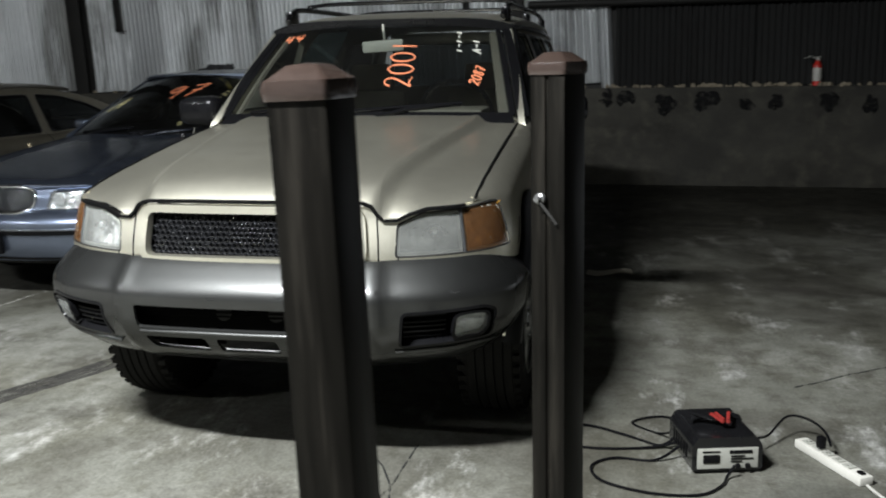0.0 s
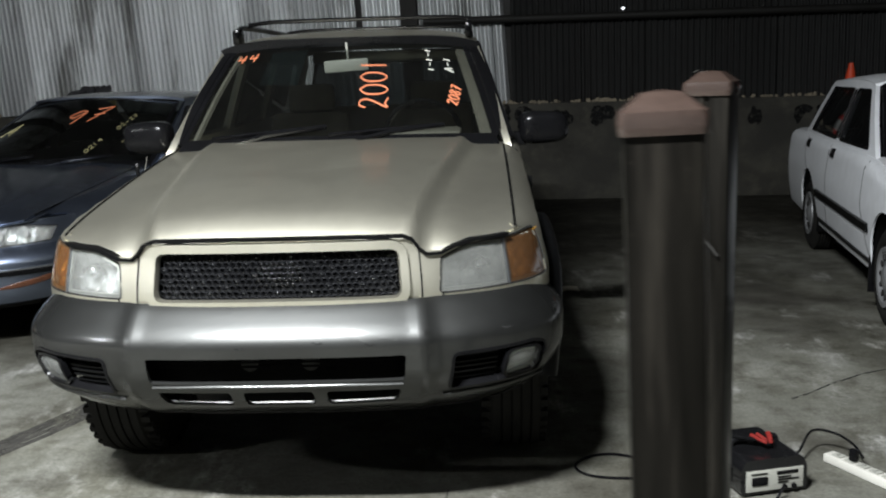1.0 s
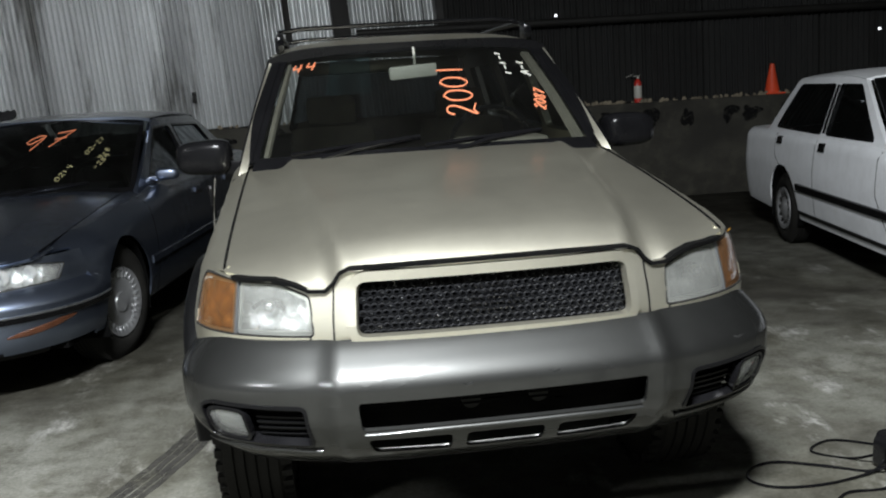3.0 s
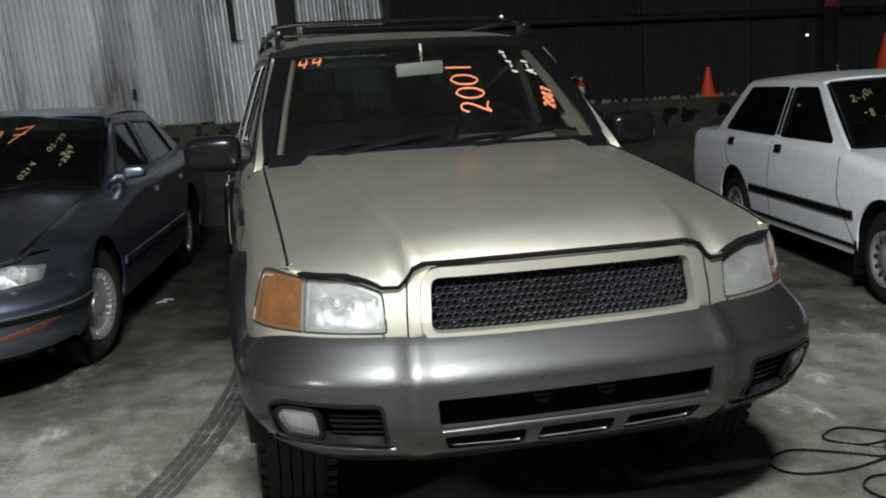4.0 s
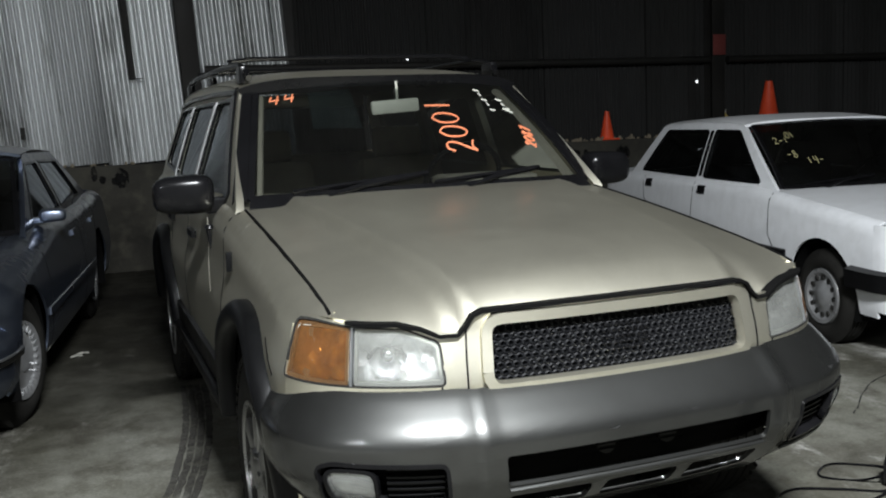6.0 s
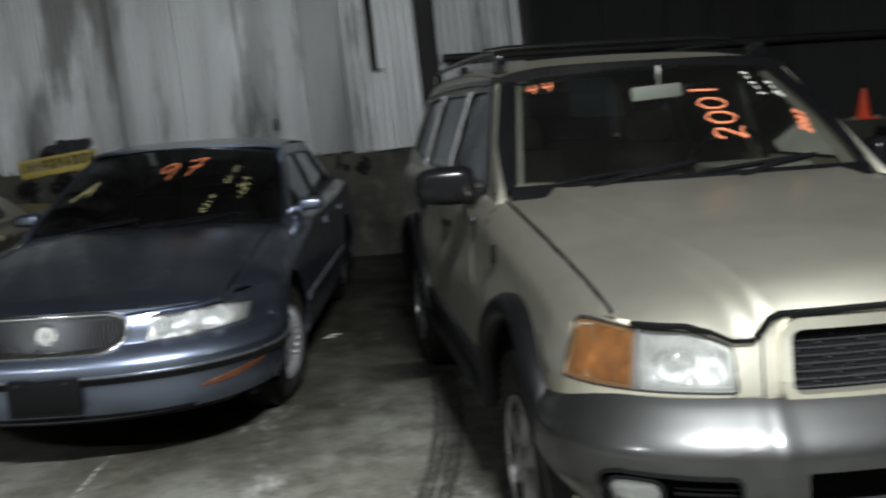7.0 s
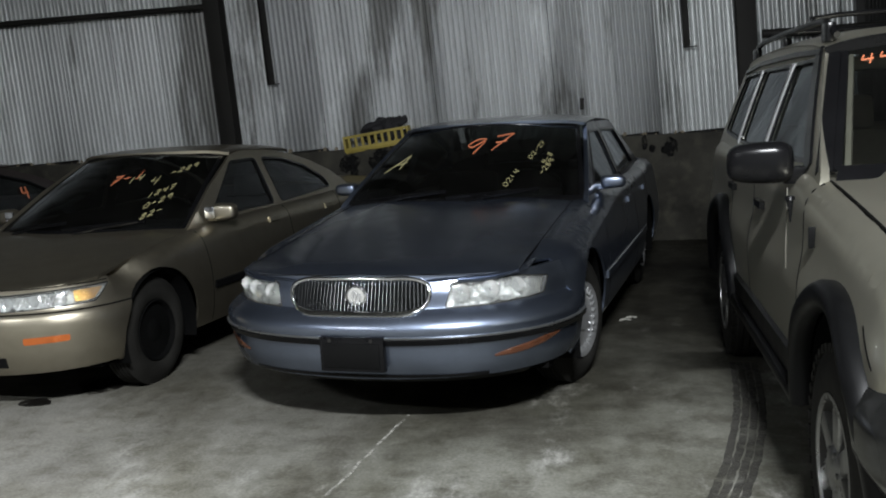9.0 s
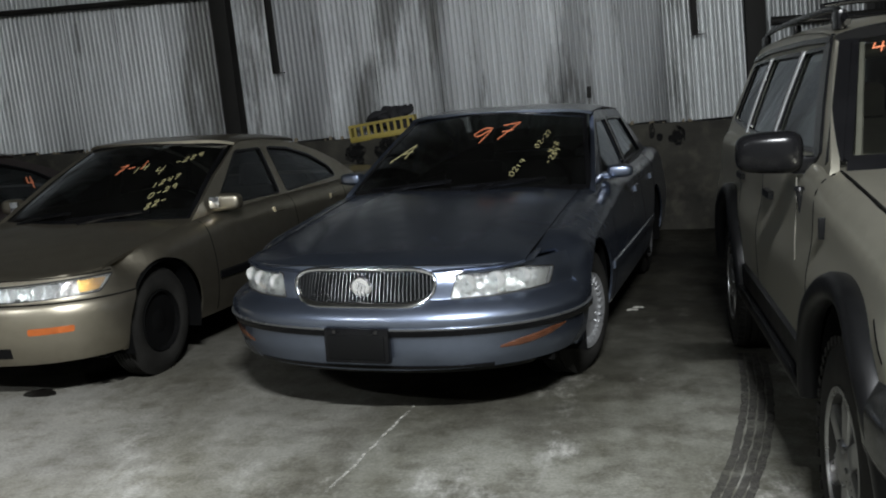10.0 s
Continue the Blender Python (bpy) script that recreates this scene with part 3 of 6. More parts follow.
def soot_marks():
    """Black smeared paint marks under the top of the low wall."""
    rnd = random.Random(11)

    def blot(x, z, arms, size):
        bm = bmesh.new()
        for k in range(arms):
            a = rnd.uniform(0, 6.28)
            cx, cz = x + 0.5 * size * math.cos(a) * rnd.random(), z + 0.5 * size * math.sin(a) * rnd.random()
            rx, rz = size * rnd.uniform(0.18, 0.5), size * rnd.uniform(0.15, 0.5)
            n = 18
            ring = []
            for j in range(n):
                t = 2 * math.pi * j / n
                q = 1 + 0.35 * noise.noise(Vector((3 * math.cos(t) + k, 3 * math.sin(t), x)))
                ring.append(bm.verts.new((cx + rx * q * math.cos(t), -0.004 - 0.0006 * k, cz + rz * q * math.sin(t))))
            f = bm.faces.new(ring)
            bmesh.ops.extrude_face_region(bm, geom=[f])
        bmesh.ops.recalc_face_normals(bm, faces=bm.faces[:])
        tagged(on_wall(part("soot_mark", bm, M_SOOT)), "smeared black paint blot on the concrete wall", "paint mark", "black wall marks")

    for x in (-4.3, -3.95, -1.42, -1.12, -0.88, 0.95, 1.2, 1.6, 2.05, 2.5, 2.75, 3.3, 3.75, 4.2, 4.5, 5.0, 5.45, 5.9):
        blot(x, rnd.uniform(0.9, 0.97), rnd.choice([3, 4, 5]), rnd.uniform(0.14, 0.22))


def rubble():
    """Crumbs and lumps along the top of the low wall."""
    rnd = random.Random(7)
    bm = bmesh.new()
    for k in range(420):
        x = rnd.uniform(0.9, 9) if k % 4 else rnd.uniform(-12, 0.9)
        s = rnd.uniform(0.008, 0.03)
        m = Matrix.LocRotScale((x, rnd.uniform(0.02, 0.14), 1.1 + s * 0.5), Euler((rnd.random() * 3, rnd.random() * 3, rnd.random() * 3)), (s * rnd.uniform(0.8, 2), s, s * 0.8))
        bmesh.ops.create_icosphere(bm, subdivisions=1, radius=1, matrix=m)
    tagged(on_wall(part("rubble", bm, M_DEBRIS, sharp=20)), "crumbs of rubble along the low wall's top", "rubble", kind="stuff")


floor_slab()
hall_shell()
sheet_wall()
steel_frame()
soot_marks()
rubble()


# ---------------------------------------------------------------- cars: shared parts
def plan_line(W, yf, Lc, n, yr, Lr, nr, bow=0.0):
    """The outline of a car from above as a line from the middle of its nose round to the middle of its tail. Returns place(a) and its two inverses."""
    pts = []
    for k in range(81):
        t = math.pi / 2 * k / 80
        pts.append((W * math.sin(t) ** (2 / n), yf + Lc * (1 - math.cos(t) ** (2 / n))))
    for k in range(1, 60):
        y = yf + Lc + (yr - Lr - yf - Lc) * k / 60
        pts.append((W, y))
    for k in range(81):
        t = math.pi / 2 * (1 - k / 80)
        pts.append((W * math.sin(t) ** (2 / nr), yr - Lr * (1 - math.cos(t) ** (2 / nr))))
    p = np.array(pts)
    mid = (yf + yr) / 2
    p[:, 0] *= 1 - bow * ((p[:, 1] - mid) / (yr - mid)) ** 2
    keep = np.r_[True, np.hypot(*np.diff(p, axis=0).T) > 1e-6]
    p = p[keep]
    a = np.r_[0, np.cumsum(np.hypot(*np.diff(p, axis=0).T))]
    tang = np.gradient(p, a, axis=0)
    tang /= np.hypot(*tang.T)[:, None]

    def place(s):
        k = abs(s)
        x, y = np.interp(k, a, p[:, 0]), np.interp(k, a, p[:, 1])
        tx, ty = np.interp(k, a, tang[:, 0]), np.interp(k, a, tang[:, 1])
        sg = 1 if s >= 0 else -1
        return sg * x, y, sg * ty, -tx

    peak = int(np.argmax(p[:, 0] > W * 0.9995 * (1 - bow)))
    front = max(2, int(np.argmin(np.abs(p[:, 1] - (yf + Lc)))))

    def ax(x):
        v = float(np.interp(abs(x), p[: front + 1, 0], a[: front + 1]))
        return v if x >= 0 else -v

    def ay(y):
        return float(np.interp(y, p[:, 1], a))

    return place, ax, ay, float(a[-1])


def skin(place, inset, lean=None, flank=None):
    """The map (a, z) -> place on a body whose outline is drawn in by inset(z), behind the nose by flank(z), and near its shoulder by lean(y, z)."""
    def f(a, z):
        x, y, nx, ny = place(a)
        d, zz = inset(z), z
        if flank:
            t = max(0.0, min(1.0, (y - 0.5) / 0.35))
            t = t * t * (3 - 2 * t)
            d = d * (1 - t) + flank(z) * t
        if lean:
            e, zz = lean(y, z)
            d += e
        return Vector((x - nx * d, y - ny * d, zz))
    return f


def shoulder(zs, h, ro):
    """Rolls the last h metres under the shoulder zs(y) inwards by ro(y)."""
    def f(y, z):
        q = (z - (zs(y) - h)) / h
        if q <= 0:
            return 0.0, z
        t = min(q, 1.0) * math.pi / 2
        return ro(y) * (1 - math.cos(t)), zs(y) - h + h * math.sin(t)
    return f


def arc(cy, cz, r, z0, n=20):
    """The points of a wheel arch from its front foot to its rear foot at height z0, as (y, z)."""
    t0 = math.asin(max(-0.95, min(0.95, (z0 - cz) / r)))
    return [(cy - r * math.cos(t0 + (math.pi - 2 * t0) * k / n), cz + r * math.sin(t0 + (math.pi - 2 * t0) * k / n)) for k in range(n + 1)]


def wheel(parent, x, y, R, width, rim, style, blocky=False, steer=0.0):
    """A tyre with grooves and its rim or cover; x gives the outer face, its sign the side."""
    s = 1 if x > 0 else -1
    hub = new("wheel")
    hub.parent = parent
    hub.matrix_basis = pose(x, y, R * 0.985, 0, 0, steer + (0 if s > 0 else 180))
    hub["label"] = "black tyre with dull silver rim" if style != "bare" else "dirty black tyre with dark rim"
    w = width
    prof = [(rim, -0.012), (rim + 0.012, -0.002), (rim + (R - rim) * 0.45, 0.0), (R - 0.035, -0.012), (R - 0.012, -0.03)]
    n = 5
    for k in range(n):
        a, b = -0.035 - (w - 0.07) * k / n, -0.035 - (w - 0.07) * (k + 1) / n
        g = 0.008
        prof += [(R, a), (R, b + g)] + ([(R - 0.012, b + g * 0.8), (R - 0.012, b + 0.001)] if k < n - 1 else [])
    prof += [(R - 0.012, -w + 0.03), (R - 0.035, -w + 0.012), (rim + 0.02, -w), (rim, -w + 0.012)]
    bm = lathe(bmesh.new(), prof, 48, "x", closed=True)
    if blocky:
        for k in range(44):
            t = 2 * math.pi * k / 44
            for d in (-0.022, -w + 0.022):
                box(bm, -0.022, 0.016, -0.013, 0.013, -0.02, 0.004, 0, pose(d, 0, 0, math.degrees(t)) @ pose(0, 0, R - 0.012))
    part("tyre", bm, M_RUBBER, hub)
    bm = lathe(bmesh.new(), [(rim, -0.014), (rim - 0.008, -0.004), (rim - 0.02, -0.014), (rim - 0.03, -0.06), (rim * 0.8, -0.10), (0.02, -0.11)], 40, "x", caps=(-1,))
    part("barrel", bm, M_DARK if style == "bare" else M_STEEL if style == "spokes" else M_ALLOY, hub)
    bm = bmesh.new()
    if style == "spokes":
        lathe(bm, [(0.075, -0.05), (0.072, -0.012), (0.055, 0.0), (0.0015, 0.004)], 24, "x")
        for k in range(6):
            m = pose(0, 0, 0, 60 * k)
            box(bm, -0.045, -0.010, -0.036, 0.036, 0.055, rim - 0.008, 0.012, m)
            lathe(bm, [(0.010, -0.03), (0.010, 0.0), (0.0015, 0.004)], 8, "x", pose(0, 0, 0, 60 * k + 30) @ pose(0, 0, 0.058))
        lathe(bm, [(rim + 0.004, -0.02), (rim + 0.004, -0.002), (rim - 0.012, -0.002), (rim - 0.022, -0.03)], 40, "x", caps=())
        part("spoked_rim", bm, M_ALLOY, hub, "six-spoke alloy rim")
    elif style == "fins":
        lathe(bm, [(rim - 0.004, -0.02), (rim - 0.006, 0.004), (rim - 0.02, 0.006), (rim - 0.055, -0.008), (rim - 0.06, -0.012), (0.06, -0.006), (0.055, 0.004), (0.0015, 0.007)], 44, "x")
        fin = None
        for k in range(26):
            if fin is None:
                fin = part("cover_fin", boxed(-0.014, 0.004, -0.007, 0.007, rim - 0.062, rim - 0.016, 0.002), M_HUBCAP, hub)
            else:
                ob = new("cover_fin", fin.data)
                ob.parent = hub
                ob.matrix_basis = pose(0, 0, 0, 360 / 26 * k)
        part("wheel_cover", bm, M_HUBCAP, hub, "silver finned wheel cover")
    elif style == "holes":
        lathe(bm, [(rim - 0.004, -0.02), (rim - 0.006, 0.002), (rim - 0.03, 0.0), (rim - 0.05, -0.02), (0.07, -0.012), (0.05, 0.004), (0.0015, 0.006)], 40, "x")
        slot = None
        for k in range(12):
            slot = slot or part("cover_slot", boxed(-0.022, -0.006, -0.012, 0.012, rim - 0.075, rim - 0.04, 0.004), M_STEEL, hub)
            if k:
                ob = new("cover_slot", slot.data)
                ob.parent = hub
                ob.matrix_basis = pose(0, 0, 0, 30 * k)
        part("wheel_cover", bm, M_HUBCAP, hub, "grey pressed wheel cover")
    else:
        lathe(bm, [(rim - 0.01, -0.03), (rim * 0.8, -0.05), (0.08, -0.035), (0.05, -0.02), (0.0015, -0.018)], 32, "x")
        part("steel_rim", bm, M_DARK, hub)
    return hub


def seat(parent, x, y, mat, z=0.62):
    bm = bmesh.new()
    box(bm, x - 0.25, x + 0.25, y - 0.28, y + 0.25, z - 0.16, z, 0.05)
    box(bm, x - 0.24, x + 0.24, -0.07, 0.07, 0, 0.62, 0.06, pose(0, y + 0.28, z - 0.04, -14))
    box(bm, x - 0.14, x + 0.14, -0.05, 0.05, 0, 0.17, 0.04, pose(0, y + 0.45, z + 0.56, -10))
    part("front_seat", bm, mat, parent)


def interior(car, g):
    """Dark floor tub, dashboard, front and rear seats, steering wheel."""
    ws, w = g["ws"], g["W"]
    y0, zb = ws["ybs"], ws["zb"]
    bm = boxed(-w + 0.14, w - 0.14, y0 + 0.1, g["cab_end"], 0.3, 0.34)
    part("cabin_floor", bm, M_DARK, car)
    bm = boxed(-ws["wb"] + 0.02, ws["wb"] - 0.02, ws["ybc"] + 0.14, y0 + 0.42, zb - 0.30, zb - 0.035, 0.04)
    box(bm, 0.16, 0.56, y0 + 0.10, y0 + 0.40, zb - 0.03, zb + 0.035, 0.03)
    part("dashboard", bm, g["dash"], car)
    for x in (-0.37, 0.37):
        seat(car, x, y0 + 1.02, g["seat"], zb - 0.48)
    bm = boxed(-0.6, 0.6, y0 + 1.85, y0 + 2.3, zb - 0.65, zb - 0.45, 0.05)
    box(bm, -0.6, 0.6, -0.07, 0.07, 0, 0.6, 0.05, pose(0, y0 + 2.35, zb - 0.5, -16))
    part("rear_seat", bm, g["seat"], car)
    m = pose(0.36, y0 + 0.50, zb + 0.0, -62)
    bm = bmesh.new()
    tube(bm, [m @ Vector((0.185 * math.cos(t), 0.185 * math.sin(t), 0)) for t in [2 * math.pi * k / 28 for k in range(29)]], 0.014, 6)
    box(bm, -0.17, 0.17, -0.025, 0.025, -0.03, 0.0, 0.008, m)
    part("steering_wheel", bm, M_BLACK, car)


def car_shell(car, g):
    """Sides, bonnet, cabin, glass, underside and wheels of a car. g holds its numbers; returns the maps for what is set on it."""
    place, ax, ay, A = plan_line(*g["plan"])
    zs = g["zs"]
    flank = g.get("flank")
    ro = g["ro"]
    if flank:
        wide, edge_w, y_cab = ro, g["hood_w"] + 0.004, g["ws"]["ybs"]

        def ro(y):
            """Brings the wing's upper edge to the bonnet's edge, and behind the bonnet to the cabin."""
            x = place(ay(y))[0]
            t = max(0.0, min(1.0, (y - y_cab) / 0.3))
            return max(0.02, x - flank(zs(y)) - edge_w) * (1 - t) + wide(y) * t
    side = skin(place, g["prof"], shoulder(zs, g["roll_h"], ro), flank)
    face = skin(place, g["prof"], None, flank)
    z0, paint = g["z0"], g["paint"]
    ws = g["ws"]
    y_start, y_end = g["side_from"], g["plan"][4]
    for s in (-1, 1):
        low = [(ay(y_start), z0 + g.get("lift_front", 0.0))]
        for yw in g["axles"]:
            low += [(ay(y), z) for y, z in arc(yw, g["zw"], g["ra"], z0)]
        low += [(A - 0.01, z0 + 0.05)]
        tip = g.get("tongue")
        ys = np.linspace(y_end - 0.02, tip[0] if tip else y_start, 60)
        tail = [(ay(tip[0]), tip[1]), (ay(y_start), tip[1])] if tip else []
        top = [(A - 0.01, zs(y_end))] + [(ay(y), zs(y)) for y in ys] + tail
        outer = [(s * a, z) for a, z in low + top]
        part("body_side", sheet(outer, side, su=0.07, sv=0.028, thick=0.012), paint, car)
        for yw in g["axles"]:
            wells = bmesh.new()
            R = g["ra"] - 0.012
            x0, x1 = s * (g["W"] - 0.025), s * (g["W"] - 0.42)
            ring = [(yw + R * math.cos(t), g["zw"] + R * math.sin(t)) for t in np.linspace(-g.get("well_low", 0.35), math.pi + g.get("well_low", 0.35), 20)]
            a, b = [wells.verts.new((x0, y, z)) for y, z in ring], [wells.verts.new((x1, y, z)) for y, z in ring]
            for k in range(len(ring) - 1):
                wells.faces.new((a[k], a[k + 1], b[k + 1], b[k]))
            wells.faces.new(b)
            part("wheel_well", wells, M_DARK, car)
    # bonnet
    hw, yc = g["hood_w"], ws["ybs"] + 0.02
    crown, feat = g["crown"], g["hood_extra"]

    def hood_f(x, y):
        q = min(1.0, abs(x) / hw)
        lip = g.get("lip", 0.02) * math.exp(-max(0.0, y - edge(abs(x))) / g.get("lip_run", 0.025))
        lip *= 1 - 0.85 * q ** g.get("lip_q", 6)
        return Vector((x, y, zs(y) + crown(y) * (1 - q ** 2.4) + feat(x, y) - lip))

    edge = g["hood_edge"]
    nose = [(x, edge(abs(x))) for x in np.linspace(-hw, hw, 61)]
    back = [(x, ws["ybc"] + (ws["ybs"] - ws["ybc"]) * (x / ws["wb"]) ** 2 + 0.03) for x in np.linspace(hw, -hw, 31)]
    part("bonnet", sheet(nose + back, hood_f, su=0.02, sv=0.02, thick=0.02), paint, car, g.get("hood_label", ""))
    # cabin sides
    xb, zb, tum, y_mid = g["xb"], g["belt"], g["tumble"], g["y_mid"]

    def cab_x(y, z):
        return xb * (1 - 0.035 * ((y - y_mid) / 1.4) ** 2) - (z - zb) * tum - 0.10 * max(0, z - zb) ** 2

    def cab(s):
        return lambda u, z: Vector((s * cab_x(s * u, z), s * u, z))

    for s in (-1, 1):
        f = cab(s)
        holes = [rounded([(s * y, z) for y, z in w], 0.035) for w in g["windows"]]
        part("cabin_side", sheet([(s * y, z) for y, z in g["cabin"]], f, holes, su=0.25, sv=0.12, thick=0.03), paint, car)
        for w, tint in zip(g["windows"], g["tints"]):
            loop = rounded([(s * y, z) for y, z in w], 0.035)
            pane = part("side_window", sheet(grow(loop, 0.006), f, su=0.3, sv=0.12, lift=-0.012), tint, car)
            seal = part("window_seal", strip(loop + loop[:1], 0.02, f, 0.003, 0.01, 0.06), g.get("seal", M_BLACK), pane)
    # windscreen and rear window
    def pane_map(q):
        def f(u, v):
            b = Vector((q["wb"] * u, q["ybc"] + (q["ybs"] - q["ybc"]) * u * u, q["zb"] + q.get("arch", 0.01) * (1 - u * u)))
            t = Vector((q["wt"] * u, q["ytc"] + (q["yts"] - q["ytc"]) * u * u, q["ztc"] - (q["ztc"] - q["zts"]) * u * u))
            out = Vector((0, -0.5 if q["ytc"] > q["ybc"] else 0.5, 0.85))
            return b.lerp(t, v) + out * 0.022 * math.sin(math.pi * min(1, max(0, v))) * (1 - 0.3 * u * u)
        return f

    for name, q, tint in (("windscreen", g["ws"], g["glass"]), ("rear_window", g["rw"], g.get("rear_glass", M_DGLASS))):
        f = pane_map(q)
        sgn = 1 if q["ytc"] > q["ybc"] else -1
        out = rounded([(-sgn, 0), (sgn, 0), (sgn, 1), (-sgn, 1)], 0.05)
        if sgn < 0:
            f0 = f
            f = lambda u, v, f0=f0: f0(u, v)
        pane = part(name, sheet(out, f, su=0.12, sv=0.12), tint, car)
        rim = grow(out, -0.018)
        part("black_band", strip(rim + rim[:1], 0.045, f, 0.003, 0.004, 0.06), M_BLACK, pane)
    # roof
    ytop0, ytop1 = g["roof_y"]
    zr, drop = g["roof_z"], g["roof_drop"]

    def roof_f(u, y):
        w = cab_x(y, zr(y) - drop) + 0.004
        return Vector((u * w, y, zr(y) - drop * (0.35 * u * u + 0.65 * abs(u) ** 6)))

    f0 = [(u, ytop0[0] + (ytop0[1] - ytop0[0]) * u * u) for u in np.linspace(-1, 1, 21)]
    f1 = [(u, ytop1[0] + (ytop1[1] - ytop1[0]) * u * u) for u in np.linspace(1, -1, 21)]
    part("roof", sheet(f0 + f1, roof_f, su=0.1, sv=0.12, thick=0.02), paint, car)
    # tail and underside
    if g.get("deck"):
        d0 = g["deck"]
        part("boot_lid", sheet([(-hw, d0), (hw, d0), (hw * 0.96, y_end - 0.09), (-hw * 0.96, y_end - 0.09)],
                               lambda x, y: Vector((x, y, zs(y) + 0.03 * (1 - (x / hw) ** 2))), su=0.15, sv=0.12, thick=0.02), paint, car)
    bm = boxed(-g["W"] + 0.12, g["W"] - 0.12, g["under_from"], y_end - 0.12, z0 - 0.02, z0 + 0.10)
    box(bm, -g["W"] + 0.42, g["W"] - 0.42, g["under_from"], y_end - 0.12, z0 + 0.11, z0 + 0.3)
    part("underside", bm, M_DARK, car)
    for yw in g["axles"]:
        for s in (-1, 1):
            wheel(car, s * g["wx"], yw, g["R"], g["tw"], g["rim"], g["wheel"], g.get("blocky", False), g.get("steer", 0.0) if yw == g["axles"][0] else 0.0)
    interior(car, g)
    return dict(place=place, ax=ax, ay=ay, A=A, side=side, face=face, hood=hood_f, cab=cab, ws=pane_map(g["ws"]), roof=roof_f, cab_x=cab_x)


def seams(car, k, lines, width=0.007, mat=None, name="panel_gap"):
    """Gaps between panels, given as lines in (y, z), on both sides."""
    for s in (-1, 1):
        for line in lines:
            part(name, strip([(s * k["ay"](y), z) for y, z in line], width, k["side"], 0.0012, 0.004), mat or M_DARK, car)


def door_mirror(car, k, s, y, z, size, mat):
    w, h, d = size
    x = s * k["cab_x"](y, z)
    m = pose(x + s * (w * 0.62 + 0.02), y, z, 0, 0, s * 8)
    bm = bmesh.new()
    bmesh.ops.create_uvsphere(bm, u_segments=24, v_segments=14, radius=0.5)
    for v in bm.verts:
        c = v.co
        for i in range(3):
            c[i] = math.copysign(abs(2 * c[i]) ** 0.55, c[i]) / 2
        if c.y > 0.18:
            c.y = 0.18
        c.z *= 1 - 0.12 * (c.x * s + 0.5)
        v.co = Vector((c.x * w, c.y * d, c.z * h))
    bmesh.ops.transform(bm, matrix=m, verts=bm.verts[:])
    ob = part("door_mirror", bm, mat, car)
    bm = boxed(min(x - s * 0.02, x + s * 0.09), max(x - s * 0.02, x + s * 0.09), y - 0.035, y + 0.05, z - h * 0.5, z - h * 0.12, 0.012)
    part("mirror_foot", bm, mat, ob)
    bm = boxed(-w * 0.4, w * 0.4, 0.186 * d, 0.2 * d, -h * 0.36, h * 0.34, 0.003, m)
    part("mirror_glass", bm, M_CHROME, ob)


def wipers(car, k, mat=M_BLACK):
    f = k["ws"]
    for u0, u1 in ((0.02, 0.62), (-0.72, -0.1)):
        bm = strip([(u0 + 0.12, -0.03), (u0 + 0.3, 0.035), (u1, 0.085)], 0.025, lambda u, v: f(u, v), 0.025, -0.012, 0.05)
        strip([(u0 - 0.05, 0.03), (u1 + 0.05, 0.10)], 0.022, f, 0.018, -0.003, 0.05, bm)
        part("wiper", bm, mat, car)


